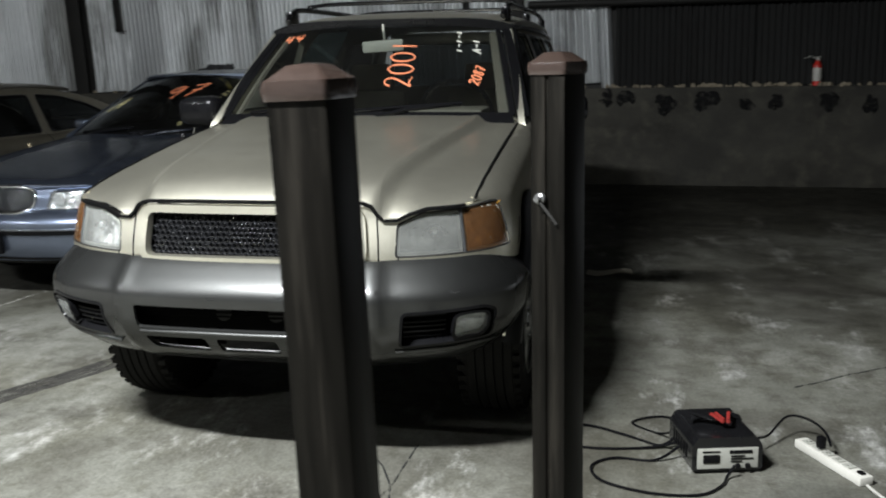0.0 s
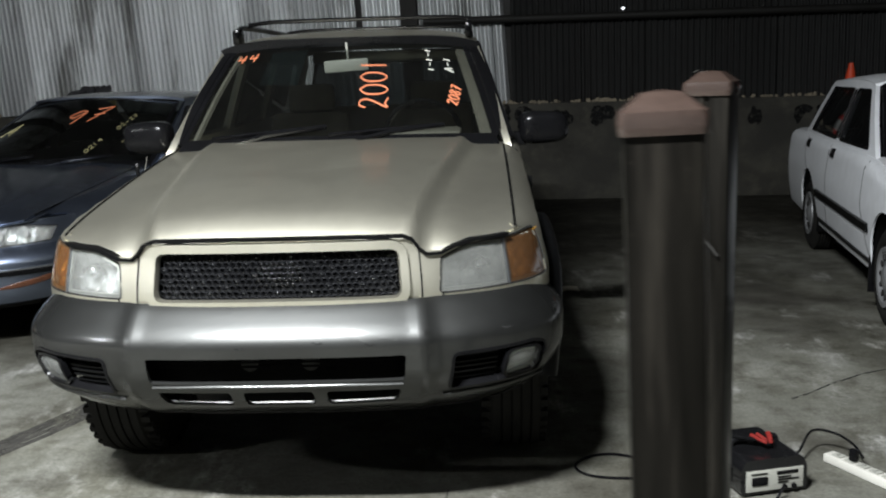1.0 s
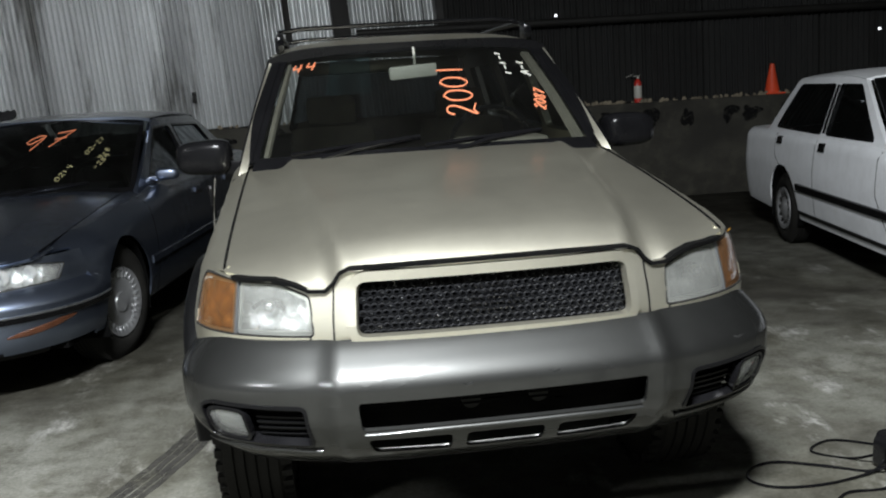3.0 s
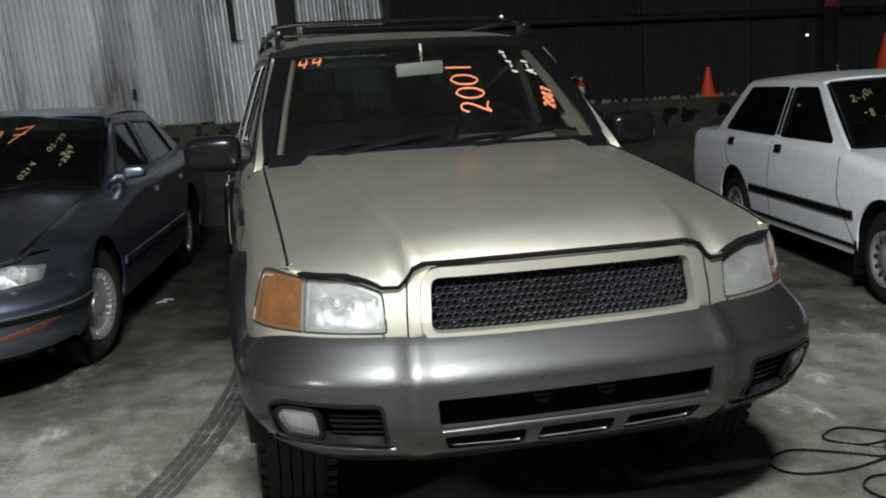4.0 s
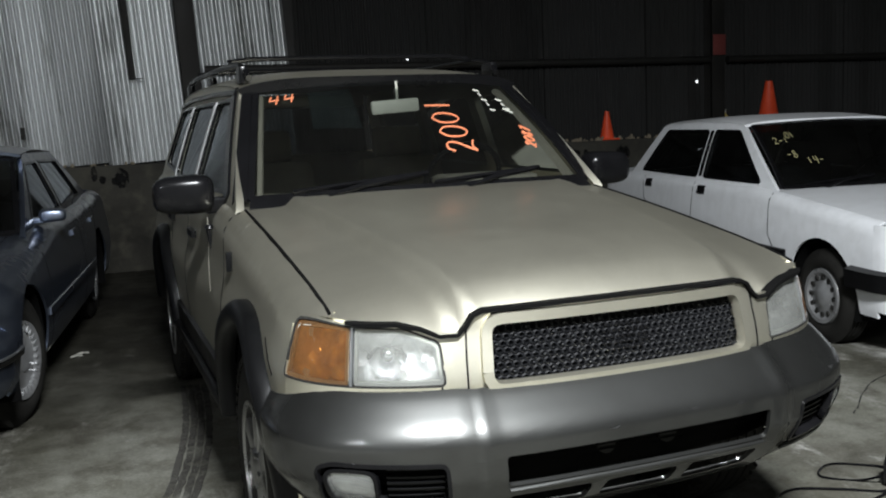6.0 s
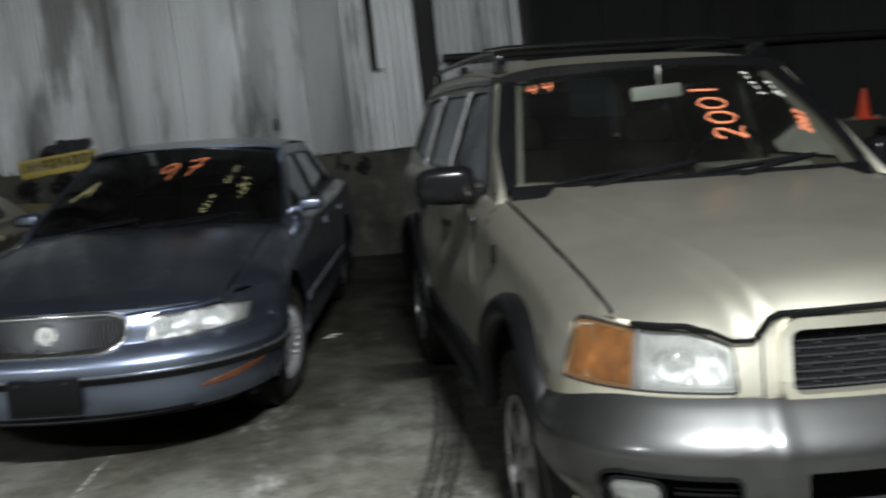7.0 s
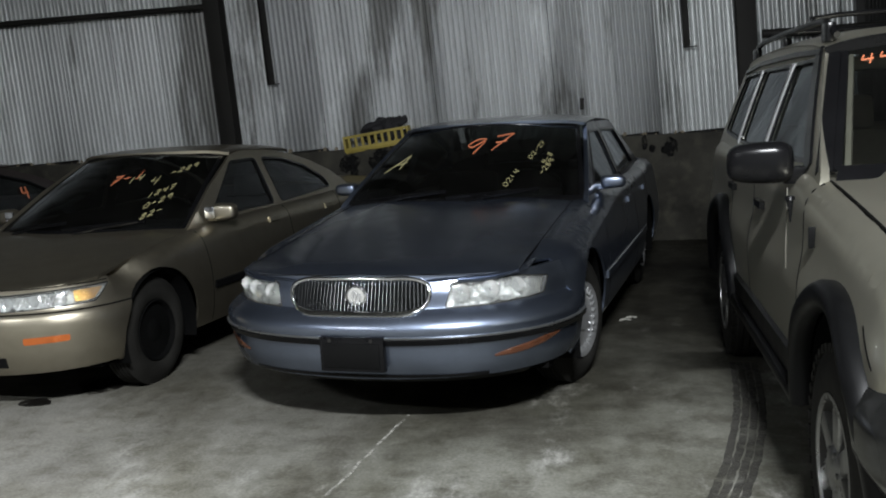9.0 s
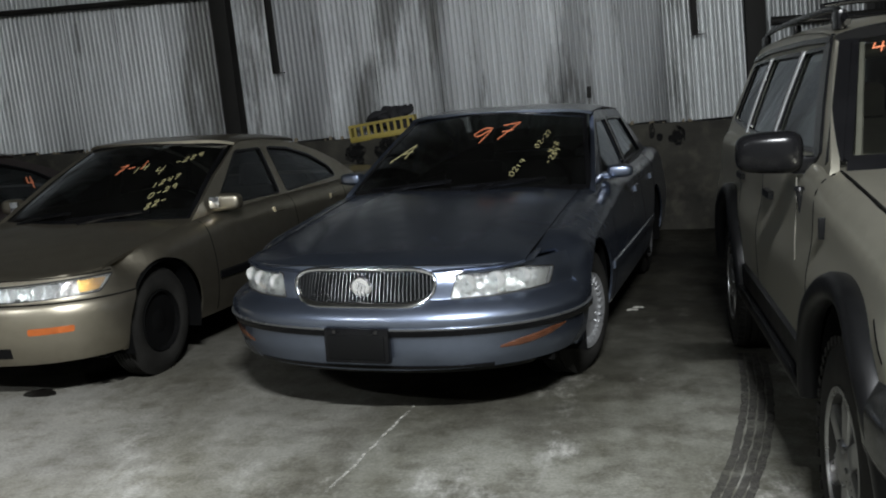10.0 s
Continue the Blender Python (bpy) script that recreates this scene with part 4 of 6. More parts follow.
# ---------------------------------------------------------------- the beige off-roader
def off_roader():
    car = thing("off_road_car", pose(0, 0, 0), "beige metallic off-road car with grey bumper and orange windscreen writing", "car", "parked cars")
    zs = curve([(-0.05, 0.93), (0.1, 0.965), (0.3, 1.0), (0.6, 1.045), (1.0, 1.10), (1.45, 1.15), (1.7, 1.165), (3.0, 1.17), (4.6, 1.17)])
    valley = lambda x, y: -0.030 * math.exp(-((abs(x) - 0.475) / 0.05) ** 2) * math.exp(-max(0, y) / 0.10)

    def feat(x, y):
        xe = 0.43 + 0.16 * min(1.0, max(0, y) / 1.3)
        q = max(0.0, min(1.0, (abs(x) - xe + 0.03) / 0.06))
        return 0.024 * (1 - q * q * (3 - 2 * q)) * min(1, y / 0.3 + 0.5) + 0.004 * math.exp(-((abs(x) - xe + 0.03) / 0.02) ** 2) + valley(x, y)

    place0 = plan_line(0.875, -0.025, 0.5, 2.7, 4.55, 0.35, 3.0)[0]
    lip = curve([(0, 0.03), (0.40, 0.045), (0.46, 0.06), (0.53, 0.07), (0.62, 0.115), (0.745, 0.19)])
    g = dict(plan=(0.875, -0.025, 0.5, 2.7, 4.55, 0.35, 3.0), W=0.875, zs=zs, roll_h=0.10,
             ro=curve([(0.0, 0.02), (0.17, 0.035), (0.3, 0.095), (0.4, 0.115), (1.2, 0.12), (1.6, 0.055), (4.6, 0.05)]),
             prof=curve([(0.3, 0.03), (0.55, 0.012), (0.78, 0.0), (0.95, 0.03), (1.2, 0.04)]), z0=0.45, paint=M_GOLD, side_from=0.30, tongue=(0.17, 0.944), axles=(0.82, 3.52),
             zw=0.39, ra=0.455, R=0.372, well_low=-0.12, tw=0.25, rim=0.215, wheel="spokes", wx=0.875, blocky=True, hood_w=0.745,
             crown=curve([(0, 0.077), (0.1, 0.083), (0.3, 0.070), (0.6, 0.053), (1.0, 0.043), (1.45, 0.03)]), hood_extra=feat, hood_edge=lip,
             ws=dict(wb=0.735, wt=0.585, ybc=1.30, ybs=1.46, zb=1.175, arch=0.015, ytc=1.90, yts=1.99, ztc=1.645, zts=1.61),
             rw=dict(wb=0.66, wt=0.55, ybc=4.53, ybs=4.45, zb=1.18, ytc=4.26, yts=4.2, ztc=1.6, zts=1.57), glass=M_GLASS, rear_glass=M_TINT,
             xb=0.815, belt=1.15, tumble=0.30, y_mid=2.9, cab_end=4.4, seat=M_SEAT, dash=M_DASH,
             cabin=[(1.40, 1.12), (4.50, 1.14), (4.47, 1.25), (4.30, 1.56), (4.18, 1.635), (3.9, 1.655), (3.4, 1.668), (2.8, 1.663), (2.3, 1.643), (2.08, 1.622), (1.99, 1.605), (1.42, 1.16)],
             windows=[[(1.66, 1.20), (2.48, 1.20), (2.46, 1.57), (2.10, 1.575)], [(2.58, 1.20), (3.36, 1.21), (3.32, 1.57), (2.56, 1.57)],
                      [(3.46, 1.215), (4.26, 1.24), (4.10, 1.56), (3.43, 1.57)]], tints=[M_DGLASS, M_TINT, M_TINT],
             roof_y=((1.88, 1.99), (4.32, 4.2)), roof_z=curve([(1.85, 1.642), (2.0, 1.672), (2.3, 1.705), (2.8, 1.725), (3.4, 1.73), (4.0, 1.715), (4.3, 1.68)]), roof_drop=0.062, under_from=0.25,
             lip=0.100, lip_run=0.13, lip_q=4, hood_label="beige metallic bonnet with a raised middle")
    k = car_shell(car, g)
    ax = k["ax"]

    def face(a, z):
        """The nose's skin, passing into the rolled edge of the wings beside the lamps."""
        w = max(0.0, min(1.0, (abs(a) - ax(0.68)) / (ax(0.84) - ax(0.68))))
        return k["face"](a, z).lerp(k["side"](a, z), w * w * (3 - 2 * w))

    FX = lambda pts: [(ax(p[0]), *p[1:]) for p in pts]
    # nose panel with openings for the grille and the lamps
    a_end = k["ay"](0.31)
    top = [(-a_end, 0.947), (-ax(0.84), 0.947), (-ax(0.62), 0.952), (-ax(0.53), 0.925), (-ax(0.455), 0.925), (-ax(0.42), 0.962), (0, 0.975)]
    top = top + [(-a, z) for a, z in reversed(top[:-1])]
    outer = [(a_end, 0.70), (-a_end, 0.70)] + top
    grille = rounded(FX([(-0.388, 0.789), (0.388, 0.789), (0.383, 0.938), (-0.383, 0.938)]), 0.03)
    lamp = lambda s: rounded([(s * ax(x), z) for x, z in [(0.505, 0.793), (0.858, 0.80), (0.852, 0.935), (0.70, 0.943), (0.60, 0.938), (0.515, 0.902)]], 0.015)
    part("nose_panel", sheet(outer, face, [grille, lamp(-1), lamp(1)], su=0.05, sv=0.05, thick=0.02), M_GOLD, car)
    # grille: pale frame and black honeycomb
    gr = part("grille", sheet(grow(grille, -0.002), face, su=0.06, sv=0.06, lift=-0.045), M_DARK, car, "black honeycomb grille in a beige frame")
    fr = strip(grow(grille, 0.013) + grow(grille, 0.013)[:1], 0.034, face, 0.016, 0.01, 0.04)
    part("grille_frame", fr, M_GOLD, gr)
    bm = bmesh.new()
    p = 0.0215
    row = 0
    z = 0.793
    while z < 0.938:
        x = -0.40 + (p / 2 if row % 2 else 0)
        while x < 0.40:
            if abs(x) < 0.378:
                hexa = [(x + 0.0122 * math.cos(math.radians(60 * i + 30)), z + 0.0108 * math.sin(math.radians(60 * i + 30))) for i in range(6)]
                inner = [(x + 0.0078 * math.cos(math.radians(60 * i + 30)), z + 0.0068 * math.sin(math.radians(60 * i + 30))) for i in range(6)]
                o = [bm.verts.new(face(ax(a), min(b, 0.945)) + Vector((0, 0.016, 0))) for a, b in hexa]
                n = [bm.verts.new(face(ax(a), min(b, 0.945)) + Vector((0, 0.013, 0))) for a, b in inner]
                d = [bm.verts.new(face(ax(a), min(b, 0.945)) + Vector((0, 0.03, 0))) for a, b in inner]
                for i in range(6):
                    j = (i + 1) % 6
                    bm.faces.new((o[i], o[j], n[j], n[i]))
                    bm.faces.new((n[i], n[j], d[j], d[i]))
            x += p
        z += p * 0.83
        row += 1
    part("honeycomb", bm, M_MESH, gr, sharp=30)
    # small studs added for the bright glints of the mesh, in slanting rows
    bm = bmesh.new()
    for i in range(-17, 18):
        for j in range(7):
            x, zz = i * p + (p / 2 if j % 2 else 0), 0.803 + j * p * 0.83 + p * 0.42
            if (i * 2 + j) % 5 == 0 and abs(x) < 0.37 and not (abs(x) < 0.075 and abs(zz - 0.868) < 0.04):
                bmesh.ops.create_icosphere(bm, subdivisions=1, radius=0.0034, matrix=Matrix.LocRotScale(face(ax(x), zz) + Vector((0, 0.010, 0)), None, (1.3, 0.6, 0.7)))
    part("mesh_knuckles", bm, M_STUD, gr, "small studs added for the glints of the mesh")["kind"] = "stuff"
    bm = bmesh.new()
    for kx in range(-4, 5):
        for kz in range(-2, 3):
            if abs(kx) + abs(kz) < 6:
                x, zz = kx * 0.0165 + (0.008 if kz % 2 else 0), 0.868 + kz * 0.0155
                bmesh.ops.create_icosphere(bm, subdivisions=1, radius=0.0062, matrix=Matrix.LocRotScale(face(ax(x), zz) + Vector((0, 0.010, 0)), None, (1, 0.5, 0.8)))
    part("badge_base", bm, M_BLACK, gr)
    # lamps
    for s in (-1, 1):
        L = lambda pts: [(s * ax(x), z) for x, z in pts]
        head = rounded(L([(0.509, 0.797), (0.722, 0.797), (0.722, 0.940), (0.60, 0.935), (0.517, 0.899)]), 0.015)
        sig = rounded(L([(0.733, 0.797), (0.856, 0.803), (0.850, 0.932), (0.733, 0.940)]), 0.012)
        def bowl(a, z):
            q = face(a, z)
            r2 = ((abs(q.x) - 0.63) / 0.13) ** 2 + ((z - 0.868) / 0.075) ** 2
            flute = 0.0035 * math.sin(q.x * 230) * (1.0 if z < 0.872 else 0.25)
            facet = 0.018 * noise.noise(Vector((q.x * 38, z * 38, 1.7))) + 0.005 * noise.noise(Vector((q.x * 120, z * 120, 4.1)))
            return q + Vector((0, 0.040 * math.exp(-r2) + flute + facet, 0))

        def spark(a, z):
            q = face(a, z)
            return q + Vector((0, 0.005 * math.sin(q.x * 170) * math.cos(z * 110) + 0.022 * noise.noise(Vector((q.x * 30, z * 30, 2.2))), 0))

        lampo = part("headlamp", sheet(lamp(s), bowl, su=0.006, sv=0.008, lift=-0.020), M_REFLECT, car, "clear headlamp with fluted chrome reflector and amber corner")
        c = bowl(s * ax(0.63), 0.868)
        bm = bmesh.new()
        bmesh.ops.create_uvsphere(bm, u_segments=20, v_segments=12, radius=0.021, matrix=Matrix.Translation(c + Vector((0, -0.012, 0))))
        part("bulb_cap", bm, M_CHROME, lampo, "round bright bulb cap")
        part("bulb_collar", strip([(s * ax(0.63 + 0.045 * math.cos(t)), 0.85 + 0.032 * math.sin(t)) for t in np.linspace(0.3, 2.85, 12)], 0.010, bowl, -0.012, 0.004, 0.02), M_STEEL, lampo)
        bm = strip(L([(0.512, 0.803), (0.72, 0.803)]), 0.014, face, -0.006, 0.012, 0.03)
        part("lower_step", bm, M_WHITE, lampo)
        part("lens", sheet(head, face, su=0.05, sv=0.04, lift=-0.003), M_LENSH, lampo, "dusty clear lens")
        part("signal_lens", sheet(sig, face, su=0.04, sv=0.04, lift=-0.003), M_AMBERL, lampo, "amber turn signal lens")
        for nm, ring in (("lens_rim", head), ("signal_rim", sig)):
            edge = grow(ring, -0.006)
            part(nm, strip(edge + edge[:1], 0.009, face, -0.004, 0.010, 0.04), M_MOUNT, lampo, "pale moulded rim of the lens")
        part("signal_back", sheet(sig, spark, su=0.006, sv=0.008, lift=-0.016), M_AMBER, lampo)
        edge = lamp(s)
        part("lamp_gap", strip(edge + edge[:1], 0.006, face, 0.001, 0.004, 0.04), M_STEEL, lampo)
        part("lamp_bar", strip(L([(0.727, 0.797), (0.727, 0.941)]), 0.008, face, 0.001, 0.01), M_CHROMED, lampo)
        # dark gap between bonnet and nose
        part("panel_gap", strip(L([(0.74, 0.952), (0.62, 0.95), (0.56, 0.935), (0.515, 0.915), (0.47, 0.915), (0.447, 0.935), (0.428, 0.962), (0.40, 0.974), (0.2, 0.977), (0.0, 0.977)]), 0.012, face, 0.013, 0.02), M_DARK, car)
        part("panel_gap", strip(L([(0.447, 0.93), (0.45, 0.85), (0.45, 0.76)]), 0.006, face, 0.0015, 0.004), M_DARK, car)
        part("panel_gap", strip(L([(0.515, 0.792), (0.515, 0.76)]), 0.006, face, 0.0015, 0.004), M_DARK, car)
        part("panel_gap", strip([(s * 0.748, y) for y in np.linspace(1.42, 0.21, 20)], 0.009, k["hood"], 0.004, 0.01), M_DARK, car)
    bumper(car)
    part("tailgate_header", boxed(-0.56, 0.56, 4.16, 4.28, 1.56, 1.645, 0.02), M_GOLD, car)
    # wheel-arch flares, sills, running boards
    for s in (-1, 1):
        for yw in g["axles"]:
            line = arc(yw, 0.39, 0.482, 0.42, 26)
            bm = strip([(s * k["ay"](y), z) for y, z in line], 0.085, k["side"], 0.052, 0.012, 0.04, round_=8)
            part("arch_flare", bm, M_FLARE, car, "dark plastic wheel-arch flare")
        bm = boxed(min(s * 0.72, s * 0.90), max(s * 0.72, s * 0.90), 1.32, 3.02, 0.40, 0.452, 0.02)
        for y in (1.6, 2.7):
            box(bm, min(s * 0.55, s * 0.8), max(s * 0.55, s * 0.8), y - 0.04, y + 0.04, 0.36, 0.40, 0.01)
        part("running_board", bm, M_FLARE, car)
        part("side_moulding", strip([(s * k["ay"](y), 0.51) for y in np.linspace(1.33, 2.98, 12)], 0.115, k["side"], 0.018, 0.008), M_FLARE, car, "dark plastic cladding along the door bottoms")
        for y in (2.30, 3.22):
            bm = strip([(s * k["ay"](y - 0.09), 0.985), (s * k["ay"](y + 0.09), 0.985)], 0.035, k["side"], 0.022, 0.004)
            part("door_handle", bm, M_FLARE, car)
        for y in (2.52, 3.40):
            part("bright_pillar_trim", strip([(s * y, 1.195), (s * (y - 0.03), 1.575)], 0.045, k["cab"](s), 0.008, 0.004), M_HUBCAP, car, "silver trim on the door pillar")
        part("window_frame", strip([(s * 1.61, 1.175), (s * 1.84, 1.385), (s * 2.075, 1.60)], 0.075, k["cab"](s), 0.009, 0.004), M_BLACK, car, "black frame along the front door window")
        part("rain_gutter", strip([(s * 2.03, 1.60), (s * 2.5, 1.61), (s * 3.5, 1.61), (s * 4.16, 1.585)], 0.028, k["cab"](s), 0.012, 0.004), M_BLACK, car)
    seams(car, k, [[(1.40, 1.13), (1.38, 0.95), (1.34, 0.8), (1.34, 0.48)], [(2.52, 1.14), (2.52, 0.48)], [(3.30, 1.14), (3.28, 0.95), (3.1, 0.75), (3.02, 0.6)], [(0.40, 0.78), (0.52, 0.86)]], 0.008)
    for s in (-1, 1):
        bm = boxed(-0.02, 0.02, -0.006, 0.006, -0.035, 0.035, 0.004, Matrix.Translation(k["side"](s * k["ay"](1.20), 0.99)))
        part("side_repeater", bm, M_FLARE, car)
        door_mirror(car, k, s, 1.66, 1.205, (0.235, 0.16, 0.15), M_BLACK)
        # roof rails
        line = [(0.59 * s, 2.05, 1.665), (0.60 * s, 2.2, 1.725), (0.60 * s, 2.6, 1.74), (0.60 * s, 3.7, 1.74), (0.59 * s, 4.1, 1.715), (0.57 * s, 4.2, 1.65)]
        rail = part("roof_rail", tube(bmesh.new(), smooth_path(line, 0.08), 0.015, 8), M_BLACK, car, "black roof rail")
        for y in (2.15, 3.1, 4.05):
            part("rail_foot", boxed(0.60 * s - 0.02, 0.60 * s + 0.02, y - 0.06, y + 0.06, 1.64, 1.72, 0.015), M_BLACK, rail)
    for y in (2.45, 3.55):
        part("cross_bar", tube(bmesh.new(), smooth_path([(-0.6, y, 1.745), (-0.5, y, 1.77), (0.5, y, 1.77), (0.6, y, 1.745)], 0.08), 0.012, 8), M_BLACK, car, "black roof cross bar")
    # a thin pale tube added for the highlight on the door's front edge, with a black tag
    edge_pts = [Vector((-0.885, 1.44, 1.13)), Vector((-0.893, 1.40, 1.04)), Vector((-0.90, 1.385, 0.94)), Vector((-0.90, 1.39, 0.86))]
    part("hanging_cord", tube(bmesh.new(), smooth_path(edge_pts, 0.02), 0.0022, 6), M_EDGE_GLINT, car, "thin pale tube for the highlight on the door edge")
    part("black_tag", lathe(bmesh.new(), [(0.018, 0.0), (0.014, 0.012), (0.002, -0.075)][::-1], 10, "z", Matrix.Translation((-0.895, 1.33, 1.10))), M_BLACK, car)
    # windscreen fittings and marker writing
    f = k["ws"]
    for s, u in ((-1, 1.03), (1, 1.05)):
        part("pillar_trim", strip([(s * u, 0.0), (s * (u + 0.005), 0.5), (s * (u + 0.01), 1.0)], 0.085, f, 0.007, 0.012), M_BLACK, car, "black trim along the windscreen")
    for s, wide in ((-1, 0.03), (1, 0.07)):
        lining = [(s * 0.93, 0.04), (s * 0.935, 0.5), (s * 0.935, 0.95)]
        part("pillar_lining", strip(lining, wide, lambda u, v: f(u, v) + Vector((0, 0.03, -0.015)), 0.004, 0.012), M_DASH, car, "beige lining of the windscreen pillar")
    part("header_trim", strip([(u, 1.88 + 0.11 * u * u) for u in np.linspace(-1.0, 1.0, 18)], 0.024, k["roof"], 0.006, 0.035), M_BLACK, car, "black seal over the windscreen")
    wipers(car, k)
    part("cowl", strip([(u, -0.035) for u in np.linspace(-0.98, 0.98, 20)], 0.085, f, 0.004, 0.03), M_BLACK, car)
    c = f(0.0, 0.735) + Vector((0.0, 0.10, -0.02))
    bm = boxed(-0.11, 0.11, -0.012, 0.012, -0.03, 0.03, 0.012, Matrix.Translation(c) @ pose(0, 0, 0, 0, -3, 0))
    tube(bm, [c + Vector((0.01, 0, 0.02)), c + Vector((0.008, -0.01, 0.07)), c + Vector((0.005, -0.01, 0.11))], 0.006)
    part("rear_view_mirror", bm, M_MOUNT, car, "pale rear-view mirror")
    scrawl("2001", (0.335, 0.255), (-0.002, 0.125), (-0.19, 0.0), f, 0.0105, car, M_ORANGE, "orange marker number 2001 on the windscreen")
    scrawl("44", (-0.90, 0.80), (0.10, 0.005), (0.01, 0.085), f, 0.010, car, M_ORANGE, "orange marker number 44")
    scrawl("2087", (0.785, 0.28), (0.016, 0.048), (-0.065, 0.03), f, 0.012, car, M_ORANGE, "orange marker number on the windscreen")
    scrawl("|-|-|", (0.68, 0.62), (0.0, 0.055), (-0.05, 0.02), f, 0.009, car, M_WHITEM, "small pale marker strokes")
    scrawl("A-|", (0.82, 0.62), (0.0, 0.06), (-0.06, 0.02), f, 0.009, car, M_WHITEM, "small pale marker strokes")
    # bluish film added behind the windscreen for the rear window showing through
    part("blue_window_sticker", sheet([(-0.62, 0.55), (-0.32, 0.52), (-0.32, 0.92), (-0.62, 0.92)], lambda u, v: f(u, v) + Vector((0, 0.02, -0.01)), su=0.1, sv=0.1), M_BLUISH, car)
    return car


def bumper(car):
    """The grey front bumper with its openings, lips, fog lamps."""
    place, ax, ay, A = plan_line(0.915, -0.115, 0.52, 2.9, 4.6, 0.4, 3.0)
    prof = curve([(0.38, 0.21), (0.42, 0.135), (0.47, 0.072), (0.53, 0.024), (0.585, 0.002), (0.64, 0.0), (0.668, 0.001), (0.684, 0.006), (0.70, 0.015), (0.72, 0.030), (0.74, 0.048), (0.76, 0.067), (0.775, 0.083), (0.785, 0.097)])
    f0 = skin(place, prof)

    def f(a, z):
        """The bumper's skin with the step between its middle and its corners."""
        x, y, nx, ny = place(a)
        d = 0.009 * math.exp(-((abs(x) - 0.462) / 0.03) ** 2) + (0.010 if abs(x) < 0.44 else 0.010 * math.exp(-((abs(x) - 0.44) / 0.03) ** 2))
        return f0(a, z) + Vector((nx * d, ny * d, 0))

    X = lambda s, pts: [(s * ax(x), z) for x, z in pts]
    fog = lambda s: rounded(X(s, [(0.535, 0.498), (0.835, 0.515), (0.835, 0.615), (0.80, 0.63), (0.545, 0.622)]), 0.02)
    main = rounded(X(1, [(-0.395, 0.550), (0.395, 0.550), (0.40, 0.632), (-0.40, 0.632)]), 0.012)
    low = [rounded(X(1, p), 0.016) for p in ([(-0.37, 0.462), (-0.15, 0.455), (-0.15, 0.515), (-0.385, 0.515)], [(-0.11, 0.455), (0.11, 0.455), (0.11, 0.515), (-0.11, 0.515)],
                                             [(0.15, 0.455), (0.37, 0.462), (0.385, 0.515), (0.15, 0.515)])]
    outer = [(-ax(0.6), 0.395), (0, 0.39), (ax(0.6), 0.395), (ax(0.82), 0.43), (ay(0.40), 0.47), (ay(0.42), 0.60), (ay(0.50), 0.70), (ay(0.50), 0.785), (0, 0.785), (-ay(0.50), 0.785), (-ay(0.50), 0.70), (-ay(0.42), 0.60), (-ay(0.40), 0.47), (-ax(0.82), 0.43)]
    b = part("front_bumper", sheet(outer, f, [fog(-1), fog(1), main, *low], su=0.02, sv=0.010, thick=0.012), M_GREYB, car, "scuffed grey bumper with black openings")
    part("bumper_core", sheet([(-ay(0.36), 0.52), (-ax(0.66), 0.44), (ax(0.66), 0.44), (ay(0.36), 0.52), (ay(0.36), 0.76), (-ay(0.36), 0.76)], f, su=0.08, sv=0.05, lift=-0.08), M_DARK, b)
    part("bumper_rib", strip(X(1, [(-0.39, 0.540), (0.0, 0.538), (0.39, 0.540)]), 0.014, f, 0.009, 0.012, ends=0.3, round_=6), M_GREYB, b)
    for z in (0.60, 0.575):
        part("air_slat", strip(X(1, [(-0.39, z), (0.39, z)]), 0.006, f, -0.06, 0.06), M_DARK, b)
    for s in (-1, 1):
        part("bumper_rib", strip(X(s, [(0.52, 0.478), (0.70, 0.482), (0.86, 0.50)]), 0.018, f, 0.010, 0.012, ends=0.3, round_=6), M_GREYB, b)
        edge = fog(s)
        part("fog_surround", strip(edge + edge[:1], 0.012, f, 0.004, 0.03, 0.04), M_BLACK, b)
        lens = rounded(X(s, [(0.712, 0.514), (0.818, 0.524), (0.820, 0.606), (0.78, 0.614), (0.712, 0.610)]), 0.03)
        fog_bowl = lambda a, z: f(a, z) + Vector((0, 0.030 * math.exp(-((abs(f(a, z).x) - 0.765) / 0.05) ** 2 - ((z - 0.56) / 0.04) ** 2) + 0.002 * math.sin(z * 300), 0))
        fogo = part("fog_lamp", sheet(lens, fog_bowl, su=0.012, sv=0.008, lift=-0.012), M_REFLECT, b, "square fog lamp with clear lens")
        part("fog_rim", strip(lens + lens[:1], 0.012, f, 0.001, 0.02, 0.03), M_BLACK, fogo)
        part("fog_lens", sheet(lens, f, su=0.04, sv=0.04, lift=-0.004), M_FOGL, fogo)
        for kz in range(5):
            part("vent_slat", strip(X(s, [(0.55, 0.52 + 0.022 * kz), (0.69, 0.523 + 0.022 * kz)]), 0.007, f, -0.02, 0.03), M_FLARE, b)
        part("inner_arch", sheet([(s * ax(0.7), 0.50), (s * ay(0.44), 0.52), (s * ay(0.44), 0.75), (s * ax(0.7), 0.75)], f, su=0.1, sv=0.1, lift=-0.06), M_DARK, b)
    for x, z in ((-0.12, 0.668), (0.12, 0.68), (0.28, 0.672), (0.72, 0.71), (0.70, 0.69)):
        part("paint_scuff", strip(X(1, [(x, z), (x + 0.012, z - 0.006), (x + 0.03, z - 0.002)]), 0.006, f, 0.0008, 0.002, 0.01), M_SOOT, b)
